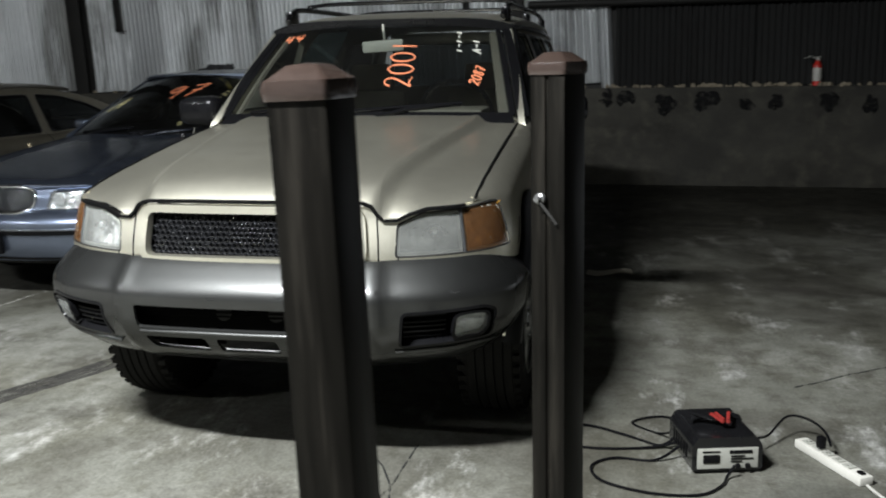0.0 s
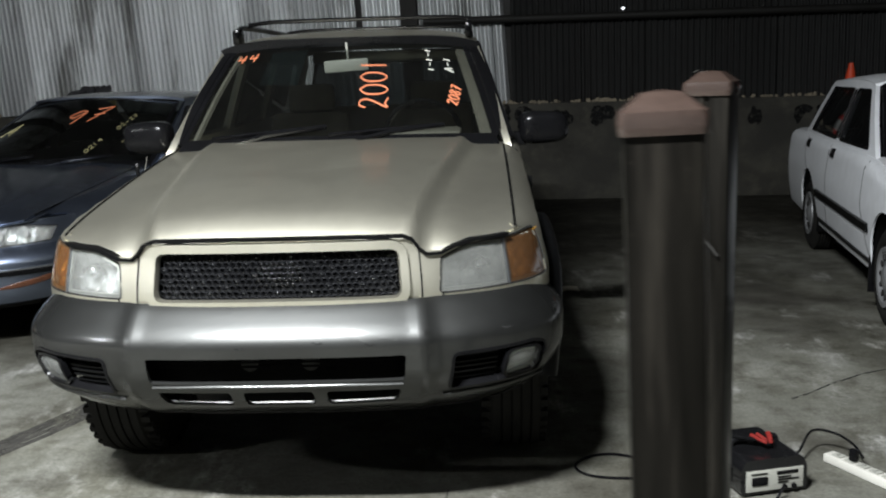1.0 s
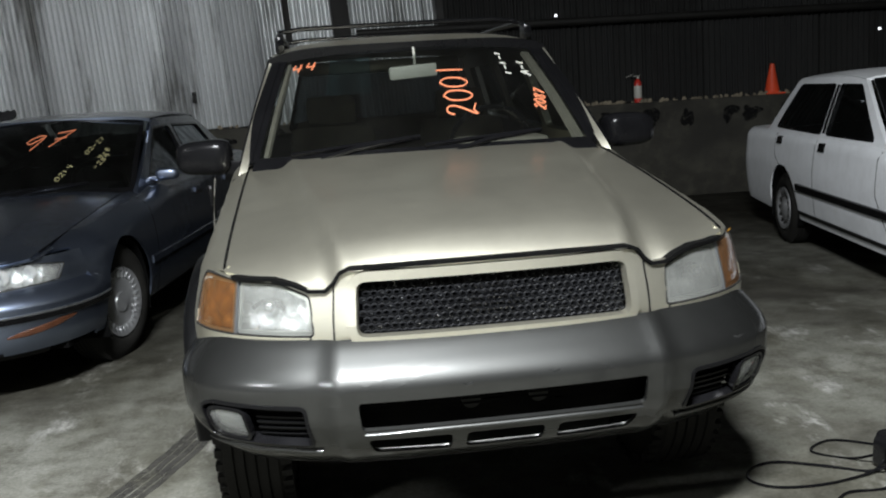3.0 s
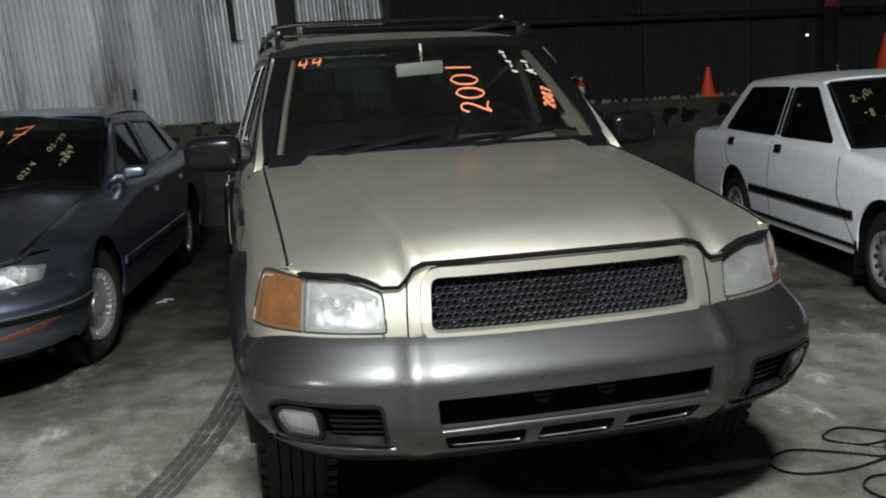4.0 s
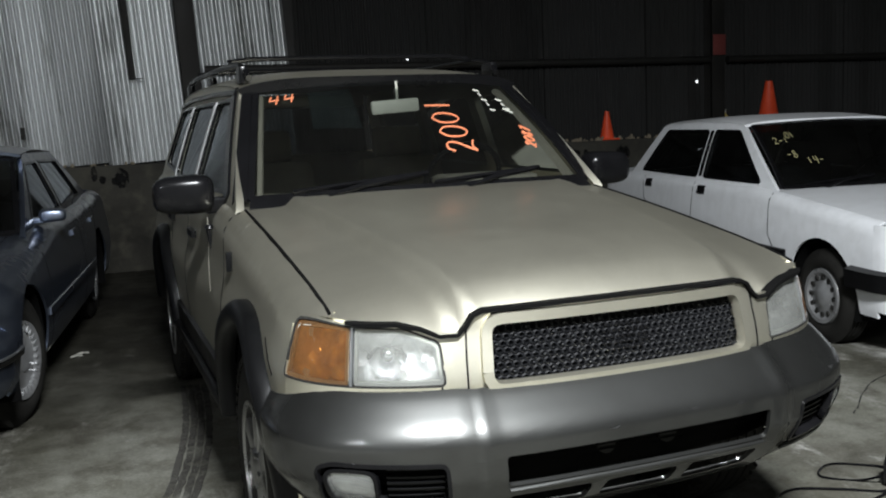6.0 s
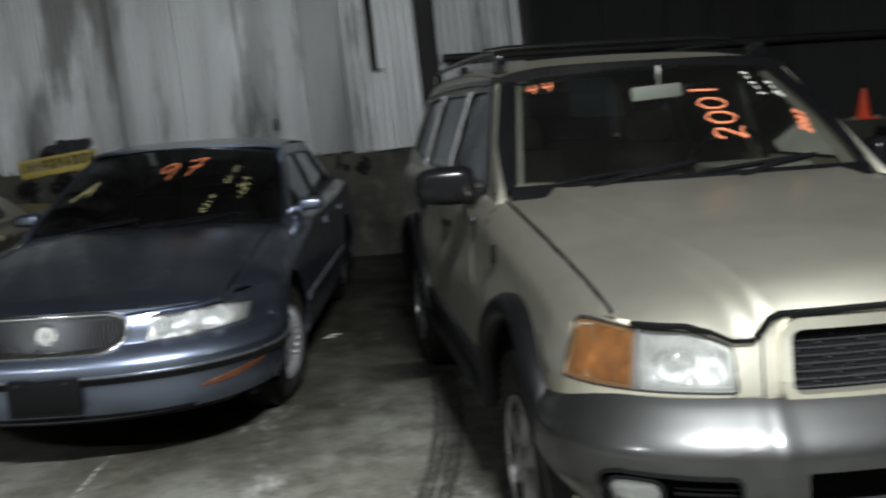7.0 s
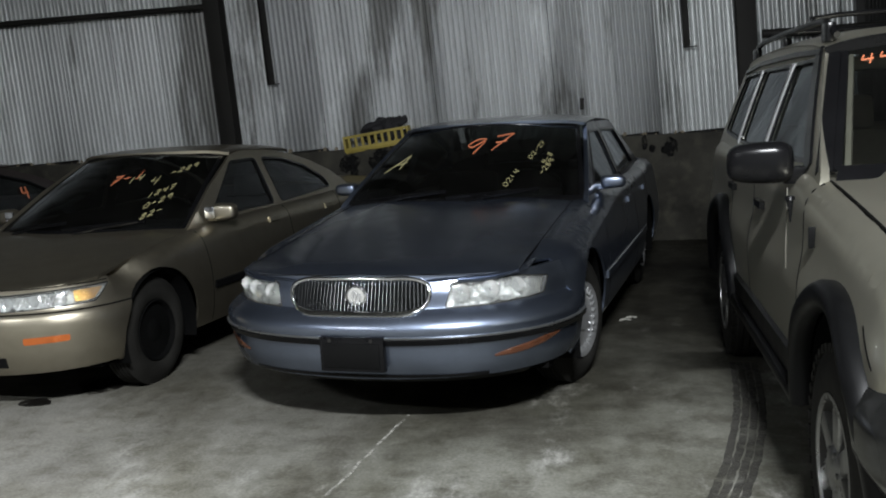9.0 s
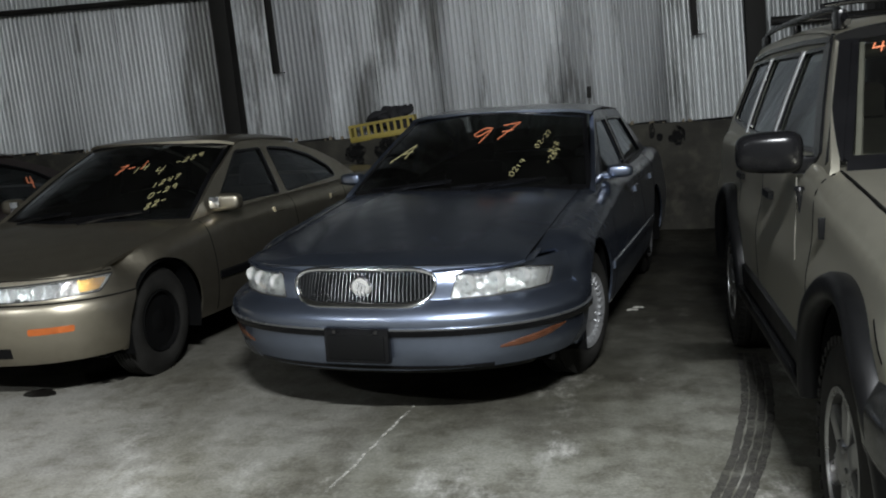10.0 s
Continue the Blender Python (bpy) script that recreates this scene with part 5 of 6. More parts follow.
    for x in (-0.09, 0.10):
        c = f(ax(x), 0.60) + Vector((0, 0.075, 0))
        part("tow_bracket", lathe(bmesh.new(), [(0.028, -0.01), (0.028, 0.0), (0.014, 0.01), (0.012, 0.03)], 14, "y", Matrix.Translation(c)), M_STEEL, b)


off_roader()


# ---------------------------------------------------------------- saloon cars
def lamp_unit(car, k, s, outline, depth, lens, label, bulbs=(), ribs=0):
    """A lamp: reflector set back in the nose, bulbs, a lens flush with the body."""
    L = rounded([(s * k["ax"](x), z) for x, z in outline], 0.012)
    f = k["face"]

    def bowl(a, z):
        q = f(a, z)
        return q + Vector((0, (0.004 * math.sin(q.x * 150) + 0.003 * math.sin(q.x * 410) + 0.018 * noise.noise(Vector((q.x * 34, z * 34, 0.6)))) * (ribs > 0), 0))

    ob = part("headlamp", sheet(L, bowl, su=0.006, sv=0.02, lift=-depth), M_REFLECT, car, label)
    for x, z, r in bulbs:
        c = f(s * k["ax"](x), z) + Vector((0, depth * 0.8, 0))
        bm = lathe(bmesh.new(), [(r, -0.012), (r * 0.9, -0.012), (r * 0.7, 0.004), (0.002, 0.012)], 20, "y", Matrix.Translation(c))
        part("reflector_bowl", bm, M_REFLECT, ob)
        bm = bmesh.new()
        bmesh.ops.create_icosphere(bm, subdivisions=2, radius=r * 0.24, matrix=Matrix.Translation(c + Vector((0, -0.004, 0))))
        part("bulb", bm, M_CHROME, ob)
    part("lens", sheet(L, f, su=0.06, sv=0.05, lift=-0.002), lens, ob)
    part("lamp_gap", strip(L + L[:1], 0.007, f, 0.001, 0.004, 0.05), M_STEEL, ob)
    return L


def nose(car, k, g, top, bottom, holes, paint):
    a_end = k["ay"](g["side_from"] + 0.01)
    ax = k["ax"]
    edge = [(a_end, bottom + 0.02), (0, bottom), (-a_end, bottom + 0.02)]
    up = [(-a_end, top[-1][1])] + [(-ax(x), z) for x, z in reversed(top)] + [(ax(x), z) for x, z in top[1:]] + [(a_end, top[-1][1])]
    part("nose_panel", sheet(edge + up, k["face"], holes, su=0.04, sv=0.012, thick=0.02), paint, car)


def blue_saloon():
    m = pose(-2.64, 2.05, 0, 0, 0, -8.0)
    car = thing("saloon_car", m, "blue metallic saloon car with round-badged grille and marker writing", "car", "parked cars")
    g = dict(plan=(0.93, 0.0, 0.75, 2.4, 5.08, 0.5, 2.6, 0.02), W=0.92, roll_h=0.13,
             zs=curve([(0.05, 0.72), (0.3, 0.738), (0.6, 0.77), (1.0, 0.82), (1.7, 0.90), (2.0, 0.92), (3.9, 0.94), (4.3, 0.965), (5.1, 0.95)]),
             ro=curve([(0.0, 0.05), (0.4, 0.06), (0.7, 0.10), (1.1, 0.125), (1.6, 0.12), (2.0, 0.09), (5.1, 0.09)]),
             prof=curve([(0.2, 0.12), (0.27, 0.05), (0.36, 0.015), (0.44, 0.006), (0.485, -0.012), (0.51, -0.014), (0.532, -0.006), (0.555, 0.014), (0.575, 0.038), (0.592, 0.068), (0.66, 0.078), (0.73, 0.105), (0.95, 0.07)]),
             flank=curve([(0.2, 0.07), (0.3, 0.03), (0.42, 0.008), (0.52, 0.0), (0.62, 0.004), (0.75, 0.022), (0.95, 0.05)]), 
             z0=0.27, paint=M_BLUE, side_from=0.60, axles=(1.07, 3.88), zw=0.335, ra=0.375, R=0.335, tw=0.2, rim=0.205, wheel="fins", steer=-13, wx=0.85, hood_w=0.70, tongue=(0.24, 0.706),
             lip=0.036, lip_run=0.07, crown=curve([(0, 0.024), (0.4, 0.042), (1.0, 0.056), (1.7, 0.05)]),
             hood_extra=lambda x, y: 0.006 * math.exp(-((abs(x) - 0.42) / 0.12) ** 2) - 0.008 * math.exp(-max(0, y - 0.1) / 0.06),
             hood_edge=curve([(0, 0.10), (0.33, 0.125), (0.42, 0.15), (0.6, 0.235), (0.71, 0.33)]),
             ws=dict(wb=0.765, wt=0.60, ybc=1.50, ybs=1.76, zb=0.905, arch=0.02, ytc=2.42, yts=2.6, ztc=1.365, zts=1.32),
             rw=dict(wb=0.68, wt=0.56, ybc=4.5, ybs=4.35, zb=0.97, ytc=3.86, yts=3.72, ztc=1.36, zts=1.31), glass=M_SGLASS,
             xb=0.815, belt=0.90, tumble=0.36, y_mid=3.0, cab_end=4.3, seat=M_DSEAT, dash=M_DSEAT, deck=4.42,
             cabin=[(1.70, 0.87), (4.46, 0.90), (4.34, 1.0), (3.76, 1.30), (3.6, 1.325), (2.7, 1.335), (2.6, 1.315), (1.73, 0.91)],
             windows=[[(2.02, 0.955), (2.95, 0.955), (2.93, 1.275), (2.56, 1.27)], [(3.04, 0.955), (4.02, 0.98), (3.70, 1.255), (3.02, 1.275)]],
             tints=[M_DGLASS] * 2, roof_y=((2.40, 2.60), (3.88, 3.72)), roof_z=curve([(2.38, 1.365), (3.0, 1.395), (3.9, 1.36)]), roof_drop=0.045, under_from=0.4)
    k = car_shell(car, g)
    ax, f = k["ax"], k["face"]
    lampo = [(0.425, 0.592), (0.62, 0.593), (0.85, 0.606), (0.875, 0.678), (0.68, 0.716), (0.53, 0.716), (0.455, 0.694)]
    lamp = lambda s: rounded([(s * ax(x), z) for x, z in lampo], 0.015)
    gr = rounded([(ax(x), z) for x, z in [(-0.345, 0.603), (-0.25, 0.574), (0.25, 0.574), (0.345, 0.603), (0.365, 0.697), (0.27, 0.726), (-0.27, 0.726), (-0.365, 0.697)]], 0.045)
    nose(car, k, g, [(0, 0.742), (0.35, 0.739), (0.5, 0.734), (0.75, 0.728), (0.88, 0.726)], 0.272, [lamp(-1), lamp(1), gr], M_BLUE)
    for s in (-1, 1):
        ledge = [(s * x, g["hood_edge"](x) - 0.012) for x in (0.46, 0.54, 0.62, 0.70)] + [(s * 0.735, 0.36), (s * 0.735, 0.52), (s * 0.46, 0.40)]
        part("wing_ledge", sheet(ledge, lambda x, y: k["hood"](x, y) + Vector((0, 0, -0.010)), su=0.04, sv=0.03, thick=0.006), M_BLUE, car)
    grille = part("grille", sheet(gr, f, su=0.08, sv=0.05, lift=-0.04), M_DARK, car, "chrome-framed grille with upright bars and round badge")
    part("grille_frame", strip(gr + gr[:1], 0.022, f, 0.014, 0.02, 0.05, round_=6), M_CHROME, grille, "bright chrome frame")
    for i in range(-18, 19):
        x = i * 0.0188
        z0, z1 = 0.582 + 0.02 * max(0, abs(x) - 0.24) / 0.09, 0.719 - 0.022 * max(0, abs(x) - 0.25) / 0.08
        part("grille_bar", strip([(ax(x), z0), (ax(x), z1)], 0.0045, f, 0.006, 0.03, 0.06), M_BAR, grille)
    c = f(0, 0.652)
    bm = lathe(bmesh.new(), [(0.052, 0.0), (0.052, -0.012), (0.044, -0.016), (0.040, -0.011), (0.002, -0.011)], 32, "y", Matrix.Translation(c))
    part("badge", bm, M_CHROME, grille, "round chrome badge with slanted shields")
    for dx in (-0.014, 0.0, 0.014):
        part("badge_shield", boxed(-0.006, 0.006, -0.004, 0.004, -0.018, 0.018, 0.002, Matrix.Translation(c + Vector((dx, -0.014, -dx * 0.6))) @ pose(0, 0, 0, 0, 20)), M_REFLECT, grille)
    for s in (-1, 1):
        lamp_unit(car, k, s, lampo, 0.03, M_LENS, "long clear wraparound headlamp", [(0.50, 0.652, 0.042), (0.63, 0.658, 0.042), (0.75, 0.664, 0.034)], 9)
        part("panel_gap", strip([(s * ax(x), z) for x, z in [(0.0, 0.742), (0.35, 0.738), (0.5, 0.73), (0.66, 0.722)]], 0.004, f, 0.001, 0.006), M_DARK, car)
        part("nose_lip", strip([(s * ax(0.62), 0.722), (s * ax(0.88), 0.720), (s * k["ay"](0.61), 0.720)], 0.012, f, 0.0, 0.06, 0.02), M_BLUE, car)
        part("panel_gap", strip([(s * 0.702, y) for y in np.linspace(1.70, 0.42, 22)], 0.004, k["hood"], 0.002, 0.006), M_DARK, car)
        part("bumper_signal", strip([(s * ax(x), z) for x, z in [(0.62, 0.372), (0.75, 0.392), (0.86, 0.425)]], 0.034, f, 0.004, 0.006, 0.03, ends=0.3, round_=5), M_AMBERX, car, "amber side signal in the bumper")
        part("side_moulding", strip([(s * k["ay"](y), 0.50) for y in np.linspace(1.46, 3.48, 14)], 0.05, k["side"], 0.010, 0.004), M_BLUE, car)
        for y in (2.70, 3.62):
            part("door_handle", strip([(s * k["ay"](y - 0.08), 0.80), (s * k["ay"](y + 0.08), 0.80)], 0.03, k["side"], 0.014, 0.004), M_BLUE, car)
        door_mirror(car, k, s, 2.06, 0.975, (0.155, 0.085, 0.11), M_BLUE)
    a1 = k["ay"](0.72)
    part("bumper_strip", strip([(a, 0.458) for a in np.linspace(-a1, a1, 60)], 0.030, f, 0.012, 0.006, 0.05), M_BLACK, car, "black rubber bumper strip")
    part("bumper_lip", strip([(a, 0.478) for a in np.linspace(-a1, a1, 60)], 0.009, f, 0.010, 0.006, 0.05), M_CHROMED, car)
    part("lower_grille", strip([(ax(x), 0.292) for x in np.linspace(-0.60, 0.60, 30)], 0.020, f, 0.003, 0.02), M_BLACK, car)
    part("valance", strip([(ax(x), 0.255) for x in np.linspace(-0.80, 0.80, 30)], 0.06, f, -0.03, 0.03), M_BLACK, car, "black valance under the bumper")
    pl = part("plate_holder", boxed(-0.155, 0.155, -0.028, 0.012, 0.325, 0.485, 0.008), M_BLACK, car, "empty black plate holder")
    part("holder_rim", boxed(-0.135, 0.135, -0.034, -0.029, 0.345, 0.455, 0.003), M_FLARE, pl)
    for x in (-0.10, 0.10):
        part("plate_bolt", lathe(bmesh.new(), [(0.008, -0.038), (0.008, -0.034), (0.001, -0.034)], 10, "y", Matrix.Translation((x, 0, 0.47))), M_STEEL, pl)
    seams(car, k, [[(1.62, 0.88), (1.60, 0.6), (1.58, 0.27)], [(2.98, 0.90), (2.98, 0.27)], [(3.92, 0.92), (3.75, 0.7), (3.5, 0.5)]], 0.007)
    w = k["ws"]
    wipers(car, k)
    part("cowl", strip([(u, -0.03) for u in np.linspace(-0.95, 0.95, 16)], 0.06, w, 0.003, 0.02), M_BLACK, car)
    scrawl("97", (-0.12, 0.50), (0.24, 0.06), (0.07, 0.22), w, 0.010, car, M_ORANGE, "orange marker number 97 on the windscreen")
    scrawl("A", (-0.84, 0.36), (0.22, 0.05), (0.10, 0.20), w, 0.006, car, M_YELLOW, "yellow marker letter A")
    for u0, v0, txt in ((0.42, 0.14, "02|4"), (0.58, 0.46, "02-27"), (0.70, 0.40, "4-8"), (0.69, 0.27, "-289")):
        scrawl(txt, (u0, v0), (0.021, 0.047), (-0.038, 0.024), w, 0.0045, car, M_YELLOW, "small yellow marker strokes")
    return car


def tan_saloon():
    m = pose(-4.972, 2.32, 0, 0, 0, -7.5)
    car = thing("saloon_car", m, "dull brown-beige saloon car with a dented wing and bare dark wheels", "car", "parked cars")
    g = dict(plan=(0.87, 0.0, 0.62, 2.6, 4.67, 0.5, 2.6, 0.02), W=0.86, roll_h=0.11,
             zs=curve([(0.05, 0.655), (0.3, 0.69), (0.7, 0.755), (1.25, 0.82), (1.6, 0.84), (3.6, 0.87), (4.0, 0.89), (4.7, 0.89)]),
             ro=curve([(0.0, 0.05), (0.3, 0.06), (0.6, 0.09), (1.1, 0.10), (1.5, 0.08), (4.7, 0.08)]),
             prof=curve([(0.18, 0.10), (0.25, 0.04), (0.36, 0.01), (0.48, 0.0), (0.53, 0.01), (0.56, 0.035), (0.64, 0.06), (0.70, 0.09), (0.9, 0.06)]),
             flank=curve([(0.2, 0.07), (0.3, 0.03), (0.42, 0.008), (0.52, 0.0), (0.62, 0.004), (0.75, 0.022), (0.95, 0.05)]), 
             z0=0.23, paint=M_TAN, side_from=0.42, axles=(0.80, 3.50), zw=0.315, ra=0.355, R=0.31, tw=0.19, rim=0.18, wheel="bare", wx=0.80, hood_w=0.75,
             crown=curve([(0, 0.008), (0.4, 0.03), (1.3, 0.045)]), hood_extra=lambda x, y: -0.012 * math.exp(-max(0, y - 0.1) / 0.06),
             hood_edge=curve([(0, 0.10), (0.4, 0.13), (0.6, 0.20), (0.72, 0.32), (0.76, 0.40)]),
             ws=dict(wb=0.715, wt=0.56, ybc=1.05, ybs=1.30, zb=0.82, arch=0.02, ytc=1.95, yts=2.10, ztc=1.29, zts=1.25),
             rw=dict(wb=0.62, wt=0.53, ybc=4.0, ybs=3.85, zb=0.91, ytc=3.12, yts=2.95, ztc=1.262, zts=1.215), glass=M_SGLASS,
             xb=0.765, belt=0.82, tumble=0.33, y_mid=2.5, cab_end=3.8, seat=M_DSEAT, dash=M_DSEAT, deck=3.95,
             cabin=[(1.24, 0.79), (3.98, 0.83), (3.84, 0.90), (3.6, 1.02), (3.3, 1.125), (3.0, 1.20), (2.7, 1.245), (2.4, 1.265), (2.2, 1.265), (2.10, 1.245), (1.70, 1.065), (1.28, 0.83)],
             windows=[[(1.58, 0.875), (2.42, 0.875), (2.40, 1.20), (2.06, 1.20)], [(2.54, 0.875), (3.45, 0.905), (3.40, 0.98), (3.12, 1.10), (2.8, 1.175), (2.50, 1.20)]],
             tints=[M_DGLASS] * 2, roof_y=((1.92, 2.10), (3.14, 2.97)), roof_z=curve([(1.9, 1.29), (2.3, 1.315), (2.7, 1.305), (3.15, 1.262)]), roof_drop=0.045, under_from=0.35)
    k = car_shell(car, g)
    ax, f = k["ax"], k["face"]
    for ob in [o for o in car.children if o.name.startswith("body_side")]:
        for v in ob.data.vertices:
            if v.co.x > 0.4:
                # the dent in the wing between lamp and wheel arch
                d = math.exp(-((v.co.y - 0.56) / 0.10) ** 2 - ((v.co.z - 0.685) / 0.05) ** 2)
                v.co.x -= 0.045 * d
                v.co.z -= 0.012 * d
    lampo = [(0.30, 0.560), (0.80, 0.578), (0.84, 0.66), (0.70, 0.658), (0.32, 0.64)]
    lamp = lambda s: rounded([(s * ax(x), z) for x, z in lampo], 0.015)
    nose(car, k, g, [(0, 0.67), (0.4, 0.672), (0.65, 0.678), (0.82, 0.69)], 0.22, [lamp(-1), lamp(1)], M_TAN)
    for s in (-1, 1):
        lamp_unit(car, k, s, lampo, 0.03, M_LENS, "slim clear headlamp with amber corner", [(0.42, 0.605, 0.028), (0.55, 0.61, 0.03)], 7)
        part("corner_lamp", sheet(rounded([(s * ax(x), z) for x, z in [(0.735, 0.588), (0.80, 0.592), (0.828, 0.65), (0.735, 0.648)]], 0.01), f, su=0.04, sv=0.03, lift=-0.012), M_AMBER, car, "amber corner lamp")
        sg = rounded([(s * ax(x), z) for x, z in [(0.50, 0.392), (0.70, 0.398), (0.70, 0.432), (0.50, 0.428)]], 0.012)
        part("bumper_signal", sheet(sg, f, su=0.05, sv=0.03, lift=0.003, thick=0.01), M_AMBERD, car, "amber signal lamp in the bumper")
        part("panel_gap", strip([(s * ax(x), z) for x, z in [(0, 0.67), (0.4, 0.67), (0.7, 0.672), (0.84, 0.675)]], 0.006, f, 0.002, 0.006), M_DARK, car)
        part("side_moulding", strip([(s * k["ay"](y), 0.47) for y in np.linspace(1.34, 3.28, 14)], 0.055, k["side"], 0.012, 0.004), M_BLACK, car)
        for y in (2.22, 3.15):
            part("door_handle", strip([(s * k["ay"](y - 0.07), 0.765), (s * k["ay"](y + 0.07), 0.765)], 0.028, k["side"], 0.012, 0.004), M_TAN, car)
        door_mirror(car, k, s, 1.55, 0.905, (0.17, 0.115, 0.11), M_TAN)
        x = s * (k["cab_x"](1.55, 0.905) + 0.06)
        part("mirror_trim", boxed(x - 0.035, x + 0.035, 1.475, 1.49, 0.87, 0.945, 0.006), M_CHROME, car, "bare bright patch on the door mirror")
    a1 = k["ay"](0.55)
    part("bumper_gap", strip([(a, 0.548) for a in np.linspace(-a1, a1, 50)], 0.008, f, 0.001, 0.006, 0.05), M_DARK, car)
    part("lower_grille", strip([(ax(x), 0.30) for x in np.linspace(-0.4, 0.4, 20)], 0.07, f, 0.002, 0.02), M_BLACK, car)
    seams(car, k, [[(1.28, 0.82), (1.31, 0.6), (1.34, 0.25)], [(2.46, 0.85), (2.46, 0.25)], [(3.40, 0.87), (3.35, 0.68), (3.22, 0.52)]], 0.007)
    w = k["ws"]
    wipers(car, k)
    part("cowl", strip([(u, -0.03) for u in np.linspace(-0.95, 0.95, 16)], 0.06, w, 0.003, 0.02), M_BLACK, car)
    for u0, v0, txt, mt, dx in ((0.02, 0.52, "7-1", M_ORANGE, 0.11), (0.22, 0.54, "14", M_YELLOW, 0.07), (0.46, 0.52, "4", M_YELLOW, 0.10), (0.60, 0.66, "-289", M_YELLOW, 0.055), (0.54, 0.36, "1247", M_YELLOW, 0.05), (0.57, 0.24, "0-29", M_YELLOW, 0.05), (0.60, 0.12, "82-", M_YELLOW, 0.05)):
        scrawl(txt, (u0, v0), (dx, 0.035), (0.0, 0.9 * dx + 0.02), w, 0.005, car, mt, "orange and yellow marker strokes on the windscreen")
    return car


def white_saloon():
    m = pose(3.53, 1.42, 0, 0, 0, -9.5)
    car = thing("saloon_car", m, "dull white boxy saloon car with black handles and mouldings", "car", "parked cars")
    g = dict(plan=(0.83, 0.0, 0.35, 3.2, 4.46, 0.25, 3.2, 0.01), W=0.825, roll_h=0.07,
             zs=curve([(0.05, 0.76), (0.4, 0.80), (0.9, 0.845), (1.4, 0.885), (1.8, 0.90), (3.6, 0.90), (4.46, 0.885)]),
             ro=curve([(0.0, 0.04), (0.3, 0.06), (1.2, 0.07), (1.6, 0.05), (4.3, 0.05)]),
             prof=curve([(0.2, 0.06), (0.3, 0.03), (0.5, 0.005), (0.62, 0.0), (0.75, 0.01), (0.9, 0.03)]),
             z0=0.24, paint=M_WHITEP, side_from=0.30, axles=(0.80, 3.22), zw=0.30, ra=0.345, R=0.29, tw=0.18, rim=0.175, wheel="holes", wx=0.81, hood_w=0.75,
             crown=curve([(0, 0.01), (1.4, 0.02)]), hood_extra=lambda x, y: 0.0, hood_edge=curve([(0, 0.05), (0.5, 0.07), (0.75, 0.16)]),
             ws=dict(wb=0.70, wt=0.58, ybc=1.32, ybs=1.42, zb=0.895, arch=0.01, ytc=1.98, yts=2.05, ztc=1.345, zts=1.32),
             rw=dict(wb=0.66, wt=0.58, ybc=3.85, ybs=3.78, zb=0.91, ytc=3.42, yts=3.36, ztc=1.345, zts=1.32), glass=M_SGLASS,
             xb=0.765, belt=0.885, tumble=0.28, y_mid=2.6, cab_end=3.7, seat=M_DSEAT, dash=M_DSEAT, deck=3.84,
             cabin=[(1.38, 0.86), (3.88, 0.87), (3.82, 0.91), (3.40, 1.30), (3.3, 1.325), (2.14, 1.33), (2.05, 1.315), (1.42, 0.895)],
             windows=[[(1.62, 0.925), (2.44, 0.925), (2.44, 1.275), (2.08, 1.275)], [(2.54, 0.925), (3.60, 0.93), (3.28, 1.27), (2.54, 1.275)]],
             tints=[M_DGLASS] * 2, roof_y=((1.96, 2.05), (3.44, 3.36)), roof_z=curve([(1.9, 1.345), (2.5, 1.385), (3.5, 1.35)]), roof_drop=0.04, under_from=0.3)
    k = car_shell(car, g)
    ax, f = k["ax"], k["face"]
    lampo = [(0.42, 0.60), (0.76, 0.60), (0.76, 0.72), (0.42, 0.72)]
    lamp = lambda s: rounded([(s * ax(x), z) for x, z in lampo], 0.01)
    nose(car, k, g, [(0, 0.775), (0.6, 0.775), (0.80, 0.775)], 0.26, [lamp(-1), lamp(1)], M_WHITEP)
    for s in (-1, 1):
        lamp_unit(car, k, s, lampo, 0.03, M_LENS, "square clear headlamp", [(0.58, 0.66, 0.04)], 5)
        part("side_moulding", strip([(s * k["ay"](y), 0.50) for y in np.linspace(1.17, 2.86, 14)], 0.06, k["side"], 0.014, 0.004), M_BLACK, car, "black rubber side moulding")
        part("sill_trim", strip([(s * k["ay"](y), 0.30) for y in np.linspace(1.17, 2.86, 14)], 0.03, k["side"], 0.008, 0.004), M_FLARE, car)
        for y in (2.36, 3.32):
            part("door_handle", strip([(s * k["ay"](y - 0.055), 0.83), (s * k["ay"](y + 0.055), 0.83)], 0.055, k["side"], 0.012, 0.004), M_BLACK, car, "black door handle")
        part("pillar_band", strip([(s * 2.49, 0.93), (s * 2.49, 1.275)], 0.055, k["cab"](s), 0.003, 0.004), M_BLACK, car)
        flap = boxed(min(s * 0.64, s * 0.81), max(s * 0.64, s * 0.81), 1.15, 1.165, 0.12, 0.34, 0.004)
        part("mud_flap", flap, M_BLACK, car, "black rubber mud flap")
    a1 = k["ay"](0.5)
    part("front_bumper", strip([(a, 0.46) for a in np.linspace(-a1, a1, 40)], 0.13, f, 0.05, 0.01, 0.05), M_BLACK, car)
    part("grille", strip([(ax(x), 0.66) for x in np.linspace(-0.39, 0.39, 20)], 0.11, f, 0.004, 0.02), M_BLACK, car)
    seams(car, k, [[(1.40, 0.86), (1.38, 0.6), (1.16, 0.3)], [(2.50, 0.87), (2.50, 0.27)], [(3.45, 0.87), (3.40, 0.7), (3.10, 0.55)]], 0.008)
    w = k["ws"]
    wipers(car, k)
